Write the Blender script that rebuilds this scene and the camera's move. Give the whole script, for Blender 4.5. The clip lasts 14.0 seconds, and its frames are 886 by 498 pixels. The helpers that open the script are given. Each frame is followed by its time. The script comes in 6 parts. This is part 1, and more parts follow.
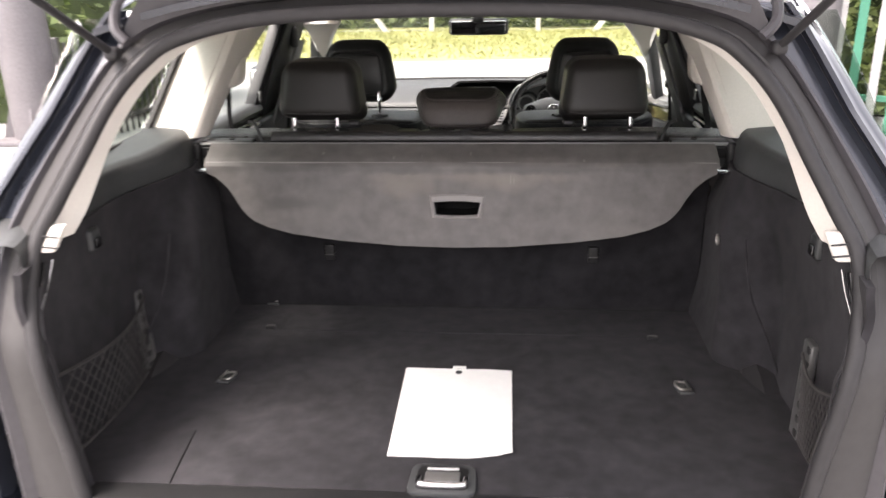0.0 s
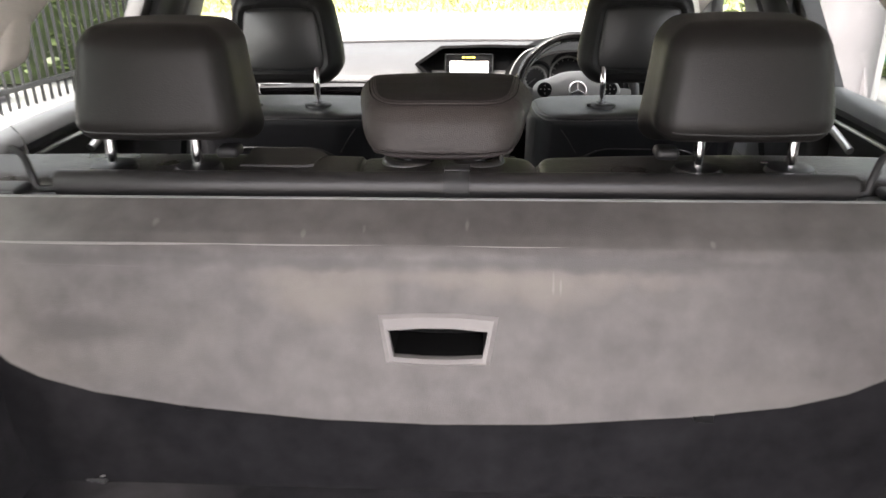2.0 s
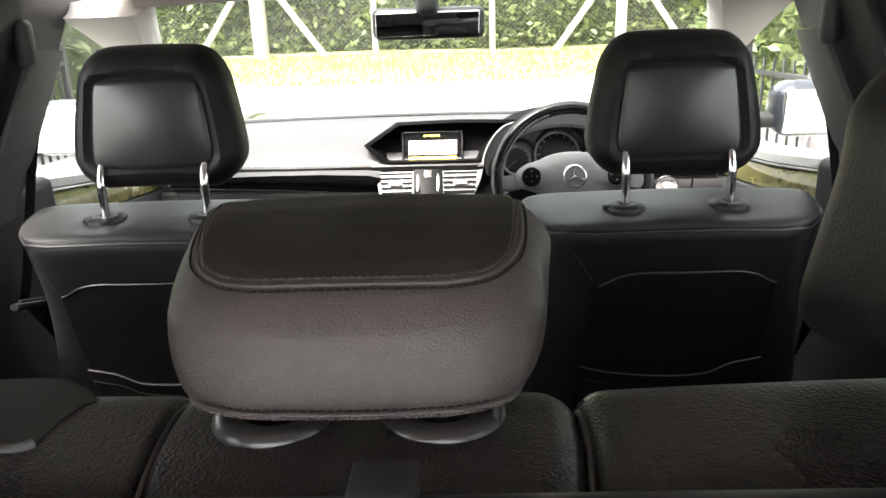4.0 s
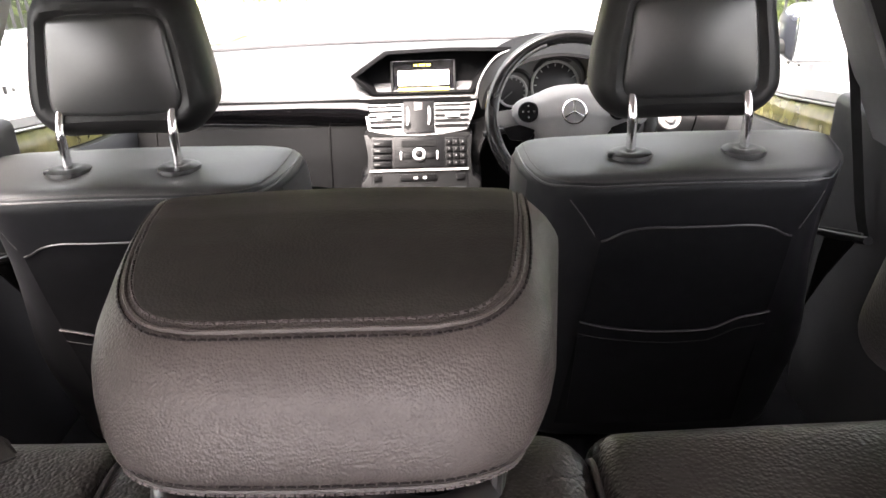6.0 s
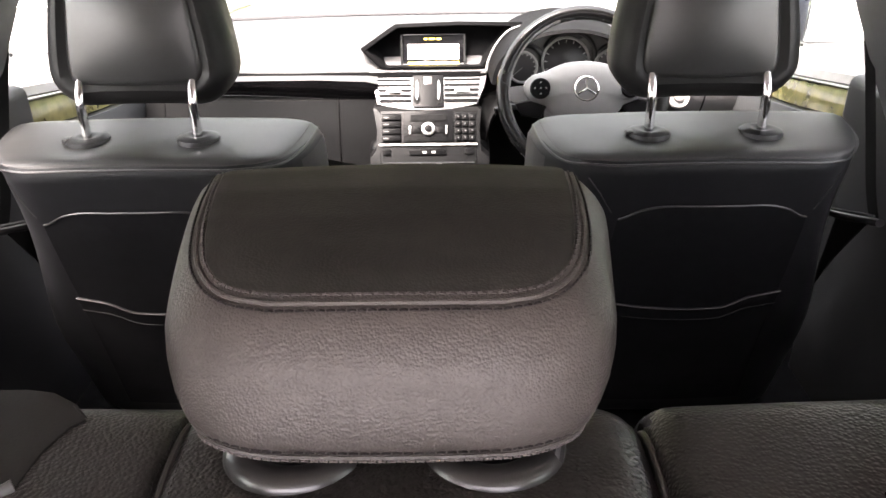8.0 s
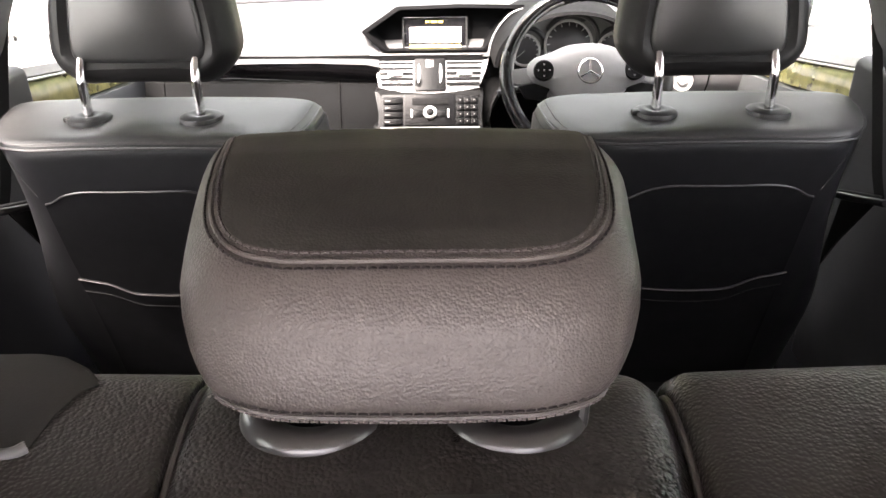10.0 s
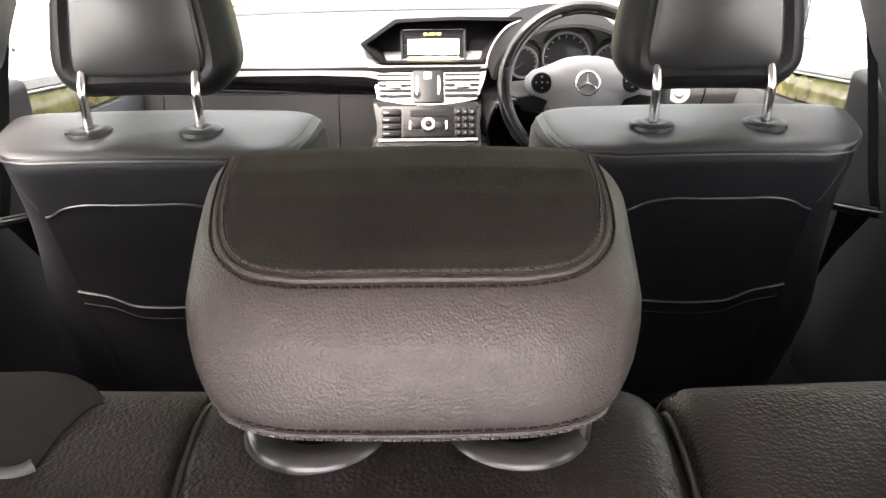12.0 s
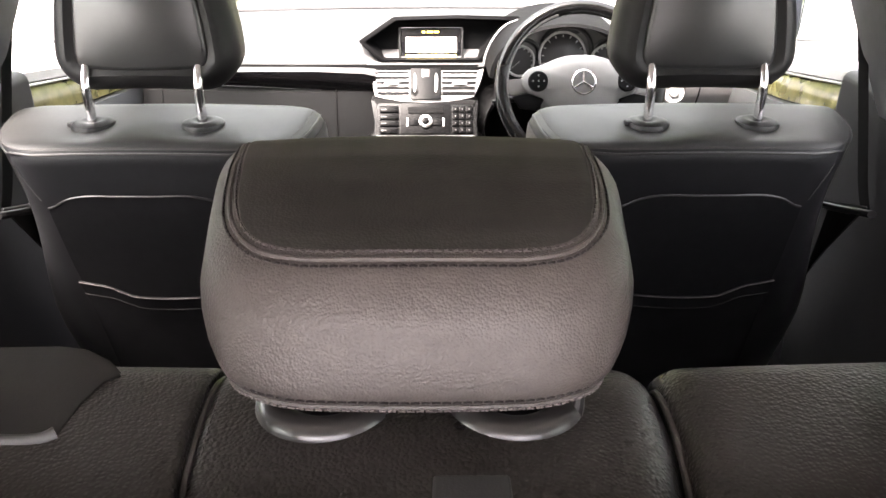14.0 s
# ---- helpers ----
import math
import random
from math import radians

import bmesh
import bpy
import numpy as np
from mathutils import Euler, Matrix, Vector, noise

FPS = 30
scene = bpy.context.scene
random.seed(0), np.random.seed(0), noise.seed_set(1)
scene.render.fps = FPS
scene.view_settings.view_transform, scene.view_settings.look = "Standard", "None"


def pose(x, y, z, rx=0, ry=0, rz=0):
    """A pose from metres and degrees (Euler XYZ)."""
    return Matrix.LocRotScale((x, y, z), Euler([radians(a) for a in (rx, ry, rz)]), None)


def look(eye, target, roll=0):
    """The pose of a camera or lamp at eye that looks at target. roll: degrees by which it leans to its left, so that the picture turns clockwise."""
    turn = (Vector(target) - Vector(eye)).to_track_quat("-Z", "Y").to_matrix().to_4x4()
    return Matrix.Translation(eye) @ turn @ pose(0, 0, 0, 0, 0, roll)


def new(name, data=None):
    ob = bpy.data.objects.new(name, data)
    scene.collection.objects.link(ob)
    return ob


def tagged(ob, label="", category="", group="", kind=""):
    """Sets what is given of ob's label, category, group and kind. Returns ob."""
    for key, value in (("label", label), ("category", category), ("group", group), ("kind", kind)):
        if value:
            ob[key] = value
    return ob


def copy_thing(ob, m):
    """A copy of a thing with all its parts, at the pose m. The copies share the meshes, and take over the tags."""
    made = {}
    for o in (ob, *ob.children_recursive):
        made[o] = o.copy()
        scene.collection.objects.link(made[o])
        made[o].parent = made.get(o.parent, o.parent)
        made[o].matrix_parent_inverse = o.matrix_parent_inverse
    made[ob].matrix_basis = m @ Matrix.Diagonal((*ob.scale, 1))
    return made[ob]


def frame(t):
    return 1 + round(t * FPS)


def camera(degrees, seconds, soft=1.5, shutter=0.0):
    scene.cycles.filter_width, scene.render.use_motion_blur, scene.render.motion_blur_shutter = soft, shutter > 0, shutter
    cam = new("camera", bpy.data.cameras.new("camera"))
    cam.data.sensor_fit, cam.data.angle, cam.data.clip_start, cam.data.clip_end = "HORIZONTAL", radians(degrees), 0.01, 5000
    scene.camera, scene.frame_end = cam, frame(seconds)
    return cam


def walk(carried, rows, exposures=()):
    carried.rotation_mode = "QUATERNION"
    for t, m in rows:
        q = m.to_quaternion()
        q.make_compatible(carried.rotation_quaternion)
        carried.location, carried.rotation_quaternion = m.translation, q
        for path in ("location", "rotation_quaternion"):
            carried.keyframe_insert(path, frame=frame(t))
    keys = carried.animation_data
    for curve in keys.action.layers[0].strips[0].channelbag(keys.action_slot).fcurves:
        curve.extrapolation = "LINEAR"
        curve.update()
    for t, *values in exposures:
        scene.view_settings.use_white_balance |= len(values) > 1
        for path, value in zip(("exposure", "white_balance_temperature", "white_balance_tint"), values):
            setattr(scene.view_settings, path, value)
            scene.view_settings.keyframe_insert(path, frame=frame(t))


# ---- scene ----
cam = camera(58.6, 14.0, shutter=0.4)
PATH = [
    (0, (0.122, -1.097, 1.4882), (-0.0382, 0.7726, 0.797), -1.08),
    (0.5, (0.063, -0.8794, 1.4649), (0.0466, 0.992, 0.7609), -0.22),
    (1, (0.0388, -0.6438, 1.4483), (0.0137, 1.217, 0.7167), -1.62),
    (1.5, (0.0672, -0.3334, 1.4249), (-0.0768, 1.5128, 0.669), -0.86),
    (2, (0.0597, -0.0786, 1.3767), (-0.0567, 1.7535, 0.5823), -0.78),
    (2.5, (0.0321, 0.1577, 1.3188), (-0.0074, 1.9768, 0.4888), 1.26),
    (3, (0.049, 0.339, 1.29), (-0.051, 2.221, 0.62), -0.9),
    (3.2, (0.058, 0.393, 1.293), (-0.007, 2.296, 0.682), -0.7),
    (5.3, (0.0547, 0.5963, 1.2993), (-0.0034, 2.4403, 0.5271), -2.59),
    (5.5, (0.0546, 0.6058, 1.3041), (0.0181, 2.4392, 0.5056), -1.61),
    (6, (0.0598, 0.6240, 1.3145), (0.0234, 2.4435, 0.4848), -2.07),
    (6.5, (0.0455, 0.6219, 1.3202), (0.0063, 2.4136, 0.4324), -1.49),
    (7, (0.0355, 0.6147, 1.3377), (0.0206, 2.4187, 0.4743), -2.44),
    (7.5, (0.0248, 0.6165, 1.3166), (0.0199, 2.4030, 0.4175), -0.52),
    (8, (0.0270, 0.6157, 1.3201), (0.0038, 2.4073, 0.4316), -0.97),
    (8.2, (0.0226, 0.6143, 1.3206), (-0.0193, 2.4059, 0.4327), -1.27),
    (10.5, (0.0160, 0.6163, 1.3022), (0.0069, 2.3948, 0.3874), -0.63),
    (11, (0.0157, 0.6157, 1.3045), (0.0130, 2.3974, 0.3961), -0.46),
    (11.5, (0.0146, 0.6143, 1.3129), (0.0179, 2.4049, 0.4219), -0.43),
    (12, (0.0137, 0.6140, 1.3103), (0.0033, 2.4048, 0.4198), -0.80),
    (12.5, (0.0143, 0.6110, 1.3107), (0.0198, 2.4020, 0.4207), -0.25),
    (13, (0.0146, 0.6068, 1.3092), (0.0314, 2.3923, 0.4084), 0.02),
    (13.5, (0.0117, 0.6041, 1.3109), (0.0244, 2.3913, 0.4134), 0.13),
    (14, (0.0097, 0.5933, 1.3117), (0.0135, 2.3833, 0.4195), -0.07),
]
walk(cam, [(t, look(eye, target, roll)) for t, eye, target, roll in PATH],
     exposures=[(0.0, 2.7, 6900, 18), (0.5, 2.7, 6850, 18), (1.0, 2.95, 6700, 19), (1.5, 2.55, 6700, 18), (2.0, 3.42, 6850, 18), (2.5, 3.95, 7150, 12), (3.0, 3.62, 6850, 11), (3.2, 3.62, 6750, 11),
                (5.5, 4.15, 6950, 22), (6.0, 4.42, 6950, 22), (6.5, 4.35, 6950, 22), (7.0, 4.42, 7000, 22), (7.5, 4.38, 7000, 22), (8.0, 4.42, 7000, 22), (10.5, 4.69, 7050, 21), (14.0, 4.69, 7050, 21)])

# ---- world and sun: a bright overcast day ----
world = bpy.data.worlds.new("overcast_sky")
scene.world = world
world.use_nodes = True
wn, wl = world.node_tree.nodes, world.node_tree.links
sky = wn.new("ShaderNodeTexSky")
sky.sky_type, sky.sun_disc = "NISHITA", False
sky.sun_elevation, sky.sun_rotation = radians(62), radians(230)
sky.air_density, sky.dust_density, sky.ozone_density = 1.0, 4.0, 1.0
soften = wn.new("ShaderNodeHueSaturation")
soften.inputs["Saturation"].default_value = 0.25
wl.new(sky.outputs[0], soften.inputs["Color"])
wl.new(soften.outputs[0], wn["Background"].inputs[0])
wn["Background"].inputs[1].default_value = 0.15
sun_data = bpy.data.lights.new("sun", "SUN")
sun_data.energy, sun_data.angle, sun_data.color = 1.5, radians(25), (1.0, 0.96, 0.9)
sun_ob = new("sun", sun_data)
sun_ob.matrix_world = look((-5.2, -4.4, 13), (0, 0, 0))


# ---- materials ----
def mat(name, base, rough=0.6, metal=0.0, tone=0.25, coarse=3.0, fine=60.0, bump=0.15, grain=None, grain_scale=300.0,
        spec=0.5, coat=0.0, second=None, rough_var=0.1, sheen=0.0, emit=0.0, mixfac=0.5):
    """A surface with tone variation at two scales, a fine relief and uneven gloss."""
    m = bpy.data.materials.new(name)
    m.use_nodes = True
    n, l = m.node_tree.nodes, m.node_tree.links
    b = n["Principled BSDF"]
    co = n.new("ShaderNodeTexCoord")
    n1 = n.new("ShaderNodeTexNoise")
    n1.inputs["Scale"].default_value, n1.inputs["Detail"].default_value = coarse, 5
    n2 = n.new("ShaderNodeTexNoise")
    n2.inputs["Scale"].default_value, n2.inputs["Detail"].default_value = fine, 4
    for q in (n1, n2):
        l.new(co.outputs["Object"], q.inputs["Vector"])
    add = n.new("ShaderNodeMath")
    add.operation = "ADD"
    l.new(n1.outputs["Fac"], add.inputs[0])
    l.new(n2.outputs["Fac"], add.inputs[1])
    ramp = n.new("ShaderNodeMapRange")
    ramp.inputs["From Min"].default_value, ramp.inputs["From Max"].default_value = 0.7, 1.3
    l.new(add.outputs[0], ramp.inputs["Value"])
    mix = n.new("ShaderNodeMix")
    mix.data_type = "RGBA"
    low = second or tuple(c * (1 - tone) for c in base)
    high = base if second else tuple(min(1, c * (1 + tone)) for c in base)
    mix.inputs[6].default_value, mix.inputs[7].default_value = (*low, 1), (*high, 1)
    l.new(ramp.outputs[0], mix.inputs[0])
    l.new(mix.outputs[2], b.inputs["Base Color"])
    rr = n.new("ShaderNodeMapRange")
    rr.inputs["To Min"].default_value, rr.inputs["To Max"].default_value = max(0.02, rough - rough_var), min(1, rough + rough_var)
    l.new(n1.outputs["Fac"], rr.inputs["Value"])
    rr.inputs["From Min"].default_value, rr.inputs["From Max"].default_value = 0.3, 0.7
    l.new(rr.outputs[0], b.inputs["Roughness"])
    b.inputs["Metallic"].default_value = metal
    b.inputs["Specular IOR Level"].default_value = spec
    b.inputs["Coat Weight"].default_value = coat
    b.inputs["Coat Roughness"].default_value = 0.08
    b.inputs["Sheen Weight"].default_value = sheen
    if emit:
        l.new(mix.outputs[2], b.inputs["Emission Color"])
        b.inputs["Emission Strength"].default_value = emit
    if bump:
        bp = n.new("ShaderNodeBump")
        bp.inputs["Strength"].default_value, bp.inputs["Distance"].default_value = bump, 0.001
        if grain == "leather":
            v = n.new("ShaderNodeTexVoronoi")
            v.feature = "SMOOTH_F1"
            v.inputs["Smoothness"].default_value = 0.35
            v.inputs["Scale"].default_value = grain_scale
            warp = n.new("ShaderNodeVectorMath")
            warp.operation = "MULTIPLY_ADD"
            n3 = n.new("ShaderNodeTexNoise")
            n3.inputs["Scale"].default_value = grain_scale * 0.35
            l.new(co.outputs["Object"], n3.inputs["Vector"])
            l.new(n3.outputs["Color"], warp.inputs[0])
            warp.inputs[1].default_value = (0.9 / grain_scale,) * 3
            l.new(co.outputs["Object"], warp.inputs[2])
            l.new(warp.outputs[0], v.inputs["Vector"])
            cl = n.new("ShaderNodeMapRange")
            cl.inputs["From Max"].default_value = 0.8
            cl.inputs["To Min"].default_value, cl.inputs["To Max"].default_value = 1.0, 0.0
            l.new(v.outputs["Distance"], cl.inputs["Value"])
            l.new(cl.outputs[0], bp.inputs["Height"])
        else:
            n3 = n.new("ShaderNodeTexNoise")
            n3.inputs["Scale"].default_value, n3.inputs["Detail"].default_value = grain_scale, 3
            l.new(co.outputs["Object"], n3.inputs["Vector"])
            l.new(n3.outputs["Fac"], bp.inputs["Height"])
        l.new(bp.outputs[0], b.inputs["Normal"])
    return m


def glass_mat(name, tint, gloss=0.04):
    m = bpy.data.materials.new(name)
    m.use_nodes = True
    n, l = m.node_tree.nodes, m.node_tree.links
    n.remove(n["Principled BSDF"])
    tr, gl, mx = n.new("ShaderNodeBsdfTransparent"), n.new("ShaderNodeBsdfGlossy"), n.new("ShaderNodeMixShader")
    tr.inputs[0].default_value = (*tint, 1)
    gl.inputs["Roughness"].default_value = 0.02
    mx.inputs[0].default_value = gloss
    l.new(tr.outputs[0], mx.inputs[1])
    l.new(gl.outputs[0], mx.inputs[2])
    l.new(mx.outputs[0], n["Material Output"].inputs[0])
    return m


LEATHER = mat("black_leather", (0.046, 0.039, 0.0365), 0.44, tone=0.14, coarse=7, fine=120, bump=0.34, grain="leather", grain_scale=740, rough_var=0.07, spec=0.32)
LEATHER_SMOOTH = mat("smooth_black_leather", (0.0175, 0.0175, 0.0175), 0.47, tone=0.12, coarse=5, fine=150, bump=0.12, grain="leather", grain_scale=700, rough_var=0.05, spec=0.4)
LEATHER_FRAME = mat("front_rest_leather", (0.0092, 0.0092, 0.0092), 0.5, tone=0.15, coarse=6, fine=140, bump=0.2, grain="leather", grain_scale=650, rough_var=0.06, spec=0.2)
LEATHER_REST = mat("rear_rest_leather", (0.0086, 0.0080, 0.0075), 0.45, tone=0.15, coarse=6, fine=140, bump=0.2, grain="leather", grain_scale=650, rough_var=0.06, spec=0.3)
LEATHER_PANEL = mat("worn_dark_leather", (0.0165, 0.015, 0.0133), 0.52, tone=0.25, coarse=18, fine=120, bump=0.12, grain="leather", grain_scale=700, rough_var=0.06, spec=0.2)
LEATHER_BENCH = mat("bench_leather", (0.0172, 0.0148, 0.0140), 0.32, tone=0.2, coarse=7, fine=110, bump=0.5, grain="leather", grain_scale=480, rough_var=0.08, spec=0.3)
RING_BLACK = mat("guide_ring_plastic", (0.016, 0.0148, 0.0146), 0.3, tone=0.1, bump=0.05, spec=0.8)
HOUSING = mat("belt_housing_plastic", (0.011, 0.0105, 0.0102), 0.36, tone=0.15, coarse=8, bump=0.08, grain_scale=700, spec=0.3)
PIPING_LEATHER = mat("piping_leather", (0.040, 0.036, 0.034), 0.32, tone=0.15, bump=0.1, grain="leather", grain_scale=700, spec=0.5)
PIPING = mat("seam_thread", (0.036, 0.029, 0.029), 0.6, tone=0.2, bump=0.2)
THREAD_LIGHT = mat("worn_thread", (0.075, 0.062, 0.06), 0.6, tone=0.2, bump=0.2)
THREAD_DARK = mat("dark_thread", (0.010, 0.0075, 0.008), 0.6, tone=0.2, bump=0.2, spec=0.2)
VINYL_DARK = mat("dark_vinyl", (0.014, 0.0135, 0.0138), 0.42, tone=0.15, bump=0.15, grain_scale=500, spec=0.45)
BACK_SHELL = mat("seat_shell_vinyl", (0.0088, 0.0092, 0.0102), 0.47, tone=0.15, coarse=6, bump=0.15, grain_scale=500, spec=0.22)
POCKET = mat("pocket_vinyl", (0.0078, 0.0080, 0.0088), 0.6, tone=0.2, coarse=10, bump=0.2, grain_scale=300, spec=0.1)
PLASTIC = mat("black_plastic", (0.012, 0.012, 0.0125), 0.42, tone=0.15, bump=0.1, grain_scale=900, spec=0.3)
PLASTIC_GREY = mat("dark_grey_plastic", (0.034, 0.036, 0.037), 0.5, tone=0.12, bump=0.15, grain_scale=800)
# lower dashboard: shade below the top pad is put into this near-black colour
DASH_SHADED = mat("shaded_dashboard_skin", (0.0068, 0.0069, 0.0071), 0.6, tone=0.08, bump=0.15, grain="leather", grain_scale=600, spec=0.08)
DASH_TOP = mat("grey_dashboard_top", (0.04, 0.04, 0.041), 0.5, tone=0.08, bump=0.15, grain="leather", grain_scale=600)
PILLAR_COVER = mat("grey_pillar_cover", (0.085, 0.087, 0.088), 0.5, tone=0.1, bump=0.12, grain_scale=800, spec=0.4)
PILLAR_LOW = mat("grey_lower_pillar_plastic", (0.0135, 0.0135, 0.0140), 0.5, tone=0.12, bump=0.15, grain_scale=800, spec=0.3)
REST_INSET = mat("rest_panel_leather", (0.0135, 0.0140, 0.0137), 0.33, tone=0.12, coarse=5, fine=150, bump=0.05, grain="leather", grain_scale=700, spec=0.6)
# front door ledge: the sky's reflection is put into this pale base colour
LEDGE_SKY_LIT = mat("sky_lit_door_ledge", (0.26, 0.26, 0.25), 0.5, tone=0.08, bump=0.15, grain="leather", grain_scale=600)
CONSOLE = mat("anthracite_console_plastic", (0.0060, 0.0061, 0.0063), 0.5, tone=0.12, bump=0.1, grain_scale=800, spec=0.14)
PILLAR_GREY = mat("charcoal_pillar_plastic", (0.0175, 0.0179, 0.0184), 0.5, tone=0.12, bump=0.15, grain_scale=800, spec=0.3)
STEEL = mat("dull_steel", (0.5, 0.5, 0.5), 0.27, 0.9, tone=0.1, bump=0.0)
RING_STEEL = mat("tarnished_steel", (0.30, 0.29, 0.275), 0.42, 0.9, tone=0.3, coarse=20, bump=0.0)
TRIM_LIGHT = mat("light_pillar_trim", (0.52, 0.492, 0.45), 0.6, tone=0.05, coarse=4, fine=200, bump=0.08, grain_scale=900)
HEADLINER = mat("headlining_fabric", (0.5, 0.465, 0.43), 0.9, tone=0.06, bump=0.3, grain_scale=1200)
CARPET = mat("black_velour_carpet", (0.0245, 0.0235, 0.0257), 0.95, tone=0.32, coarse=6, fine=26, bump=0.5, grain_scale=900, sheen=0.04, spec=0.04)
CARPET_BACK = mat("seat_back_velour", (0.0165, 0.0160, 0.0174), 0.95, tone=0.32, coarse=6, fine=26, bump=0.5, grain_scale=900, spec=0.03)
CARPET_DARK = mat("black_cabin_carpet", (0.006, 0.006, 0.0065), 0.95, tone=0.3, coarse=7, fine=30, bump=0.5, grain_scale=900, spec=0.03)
COVER = mat("grey_vinyl_cover", (0.077, 0.0717, 0.069), 0.5, tone=0.26, coarse=5, fine=30, bump=0.2, grain="leather", grain_scale=800, rough_var=0.12, spec=0.35)


def scuff(m, spots, colour, scale, amount):
    """Rubbed marks of uneven outline round the given places of a material."""
    n, l = m.node_tree.nodes, m.node_tree.links
    b = n["Principled BSDF"]
    src = b.inputs["Base Color"].links[0].from_socket
    co = n.new("ShaderNodeTexCoord")
    for at, radius in spots:
        nz = n.new("ShaderNodeTexNoise")
        nz.inputs["Scale"].default_value, nz.inputs["Detail"].default_value = scale, 6
        l.new(co.outputs["Object"], nz.inputs["Vector"])
        mp = n.new("ShaderNodeMapping")
        mp.inputs["Location"].default_value = tuple(-a / r for a, r in zip(at, radius))
        mp.inputs["Scale"].default_value = tuple(1 / r for r in radius)
        l.new(co.outputs["Object"], mp.inputs["Vector"])
        ln = n.new("ShaderNodeVectorMath")
        ln.operation = "LENGTH"
        l.new(mp.outputs[0], ln.inputs[0])
        ad = n.new("ShaderNodeMath")
        ad.operation = "MULTIPLY_ADD"
        ad.inputs[1].default_value = 2.2
        l.new(nz.outputs["Fac"], ad.inputs[0])
        l.new(ln.outputs["Value"], ad.inputs[2])
        rg = n.new("ShaderNodeMapRange")
        rg.inputs["From Min"].default_value, rg.inputs["From Max"].default_value = 1.35, 2.0
        rg.inputs["To Min"].default_value, rg.inputs["To Max"].default_value = amount, 0.0
        l.new(ad.outputs[0], rg.inputs["Value"])
        mx = n.new("ShaderNodeMix")
        mx.data_type = "RGBA"
        mx.inputs[7].default_value = (*colour, 1)
        l.new(rg.outputs[0], mx.inputs[0])
        l.new(src, mx.inputs[6])
        src = mx.outputs[2]
    l.new(src, b.inputs["Base Color"])


scuff(COVER, [((-0.10, -0.01, -0.065), (0.10, 0.3, 0.035)), ((0.12, -0.01, -0.055), (0.13, 0.3, 0.03)), ((0.02, -0.01, -0.045), (0.30, 0.3, 0.016))], (0.135, 0.120, 0.104), 10, 0.6)
scuff(COVER, [((0.40, -0.03, -0.17), (0.16, 0.3, 0.05)), ((-0.33, -0.03, -0.12), (0.14, 0.3, 0.06))], (0.115, 0.106, 0.098), 10, 0.4)
scuff(COVER, [((-0.30, -0.01, -0.028), (0.34, 0.3, 0.014)), ((0.30, -0.01, -0.028), (0.36, 0.3, 0.014)), ((-0.38, -0.03, -0.11), (0.10, 0.3, 0.02)), ((0.02, -0.02, -0.03), (0.25, 0.3, 0.012))], (0.046, 0.043, 0.042), 16, 0.6)
scuff(COVER, [((x, -0.01, z), (w, 0.3, h)) for x, z, w, h in ((-0.08, -0.004, 0.003, 0.005), (-0.147, -0.006, 0.004, 0.007), (0.035, 0.002, 0.003, 0.008), (0.130, -0.05, 0.002, 0.014), (0.138, -0.052, 0.0015, 0.012), (-0.32, 0.002, 0.005, 0.004), (0.30, -0.01, 0.004, 0.003))], (0.18, 0.17, 0.16), 60, 0.5)
COVER_TRIM = mat("handle_surround", (0.15, 0.141, 0.136), 0.5, tone=0.06, bump=0.05)
CHROME = mat("chrome", (0.75, 0.75, 0.76), 0.12, 1.0, tone=0.03, bump=0.0, rough_var=0.05)
SILVER = mat("satin_silver", (0.45, 0.45, 0.44), 0.35, 0.9, tone=0.04, bump=0.03)
SILVER_PAINT = mat("silver_painted_plastic", (0.18, 0.18, 0.178), 0.4, 0.3, tone=0.04, bump=0.03)
RUBBER = mat("rubber_seal", (0.02, 0.019, 0.02), 0.55, tone=0.15, bump=0.1, spec=0.3)
PAINT = mat("dark_blue_metallic_paint", (0.020, 0.023, 0.032), 0.32, 0.3, tone=0.1, bump=0.0, coat=0.6, spec=0.5)
LINING_GREY = mat("grey_rubber_lining", (0.027, 0.0255, 0.0255), 0.55, tone=0.15, coarse=4, bump=0.15, spec=0.35)
FLANGE = mat("grey_reflecting_paint", (0.045, 0.042, 0.046), 0.45, 0.1, tone=0.15, bump=0.0, coat=0.08, spec=0.35)
PAPER = mat("white_paper", (0.7, 0.7, 0.68), 0.75, tone=0.03, coarse=8, bump=0.1, grain_scale=300)
RAIL_GREY = mat("grey_moulded_plastic", (0.06, 0.059, 0.058), 0.5, tone=0.1, bump=0.1)
SLOT_GREY = mat("slot_shadow_plastic", (0.02, 0.02, 0.02), 0.6, tone=0.1, bump=0.0, spec=0.2)
NET = mat("net_cord", (0.04, 0.0375, 0.037), 0.8, tone=0.2, bump=0.2, spec=0.2)
VINYL_BLACK = mat("deep_black_plastic", (0.004, 0.004, 0.004), 0.8, tone=0.1, bump=0.0, spec=0.1)
GLOSS_BLACK = mat("gloss_black", (0.008, 0.008, 0.009), 0.08, tone=0.1, bump=0.0, coat=0.5)
WOOD = mat("dark_gloss_wood", (0.115, 0.107, 0.045), 0.15, tone=0.5, coarse=5, fine=25, bump=0.0, coat=0.6)
WOOD_BLACK = mat("black_ash_wood", (0.0035, 0.0033, 0.0036), 0.07, tone=0.5, coarse=5, fine=25, bump=0.0, coat=0.3, spec=0.4, rough_var=0.03)
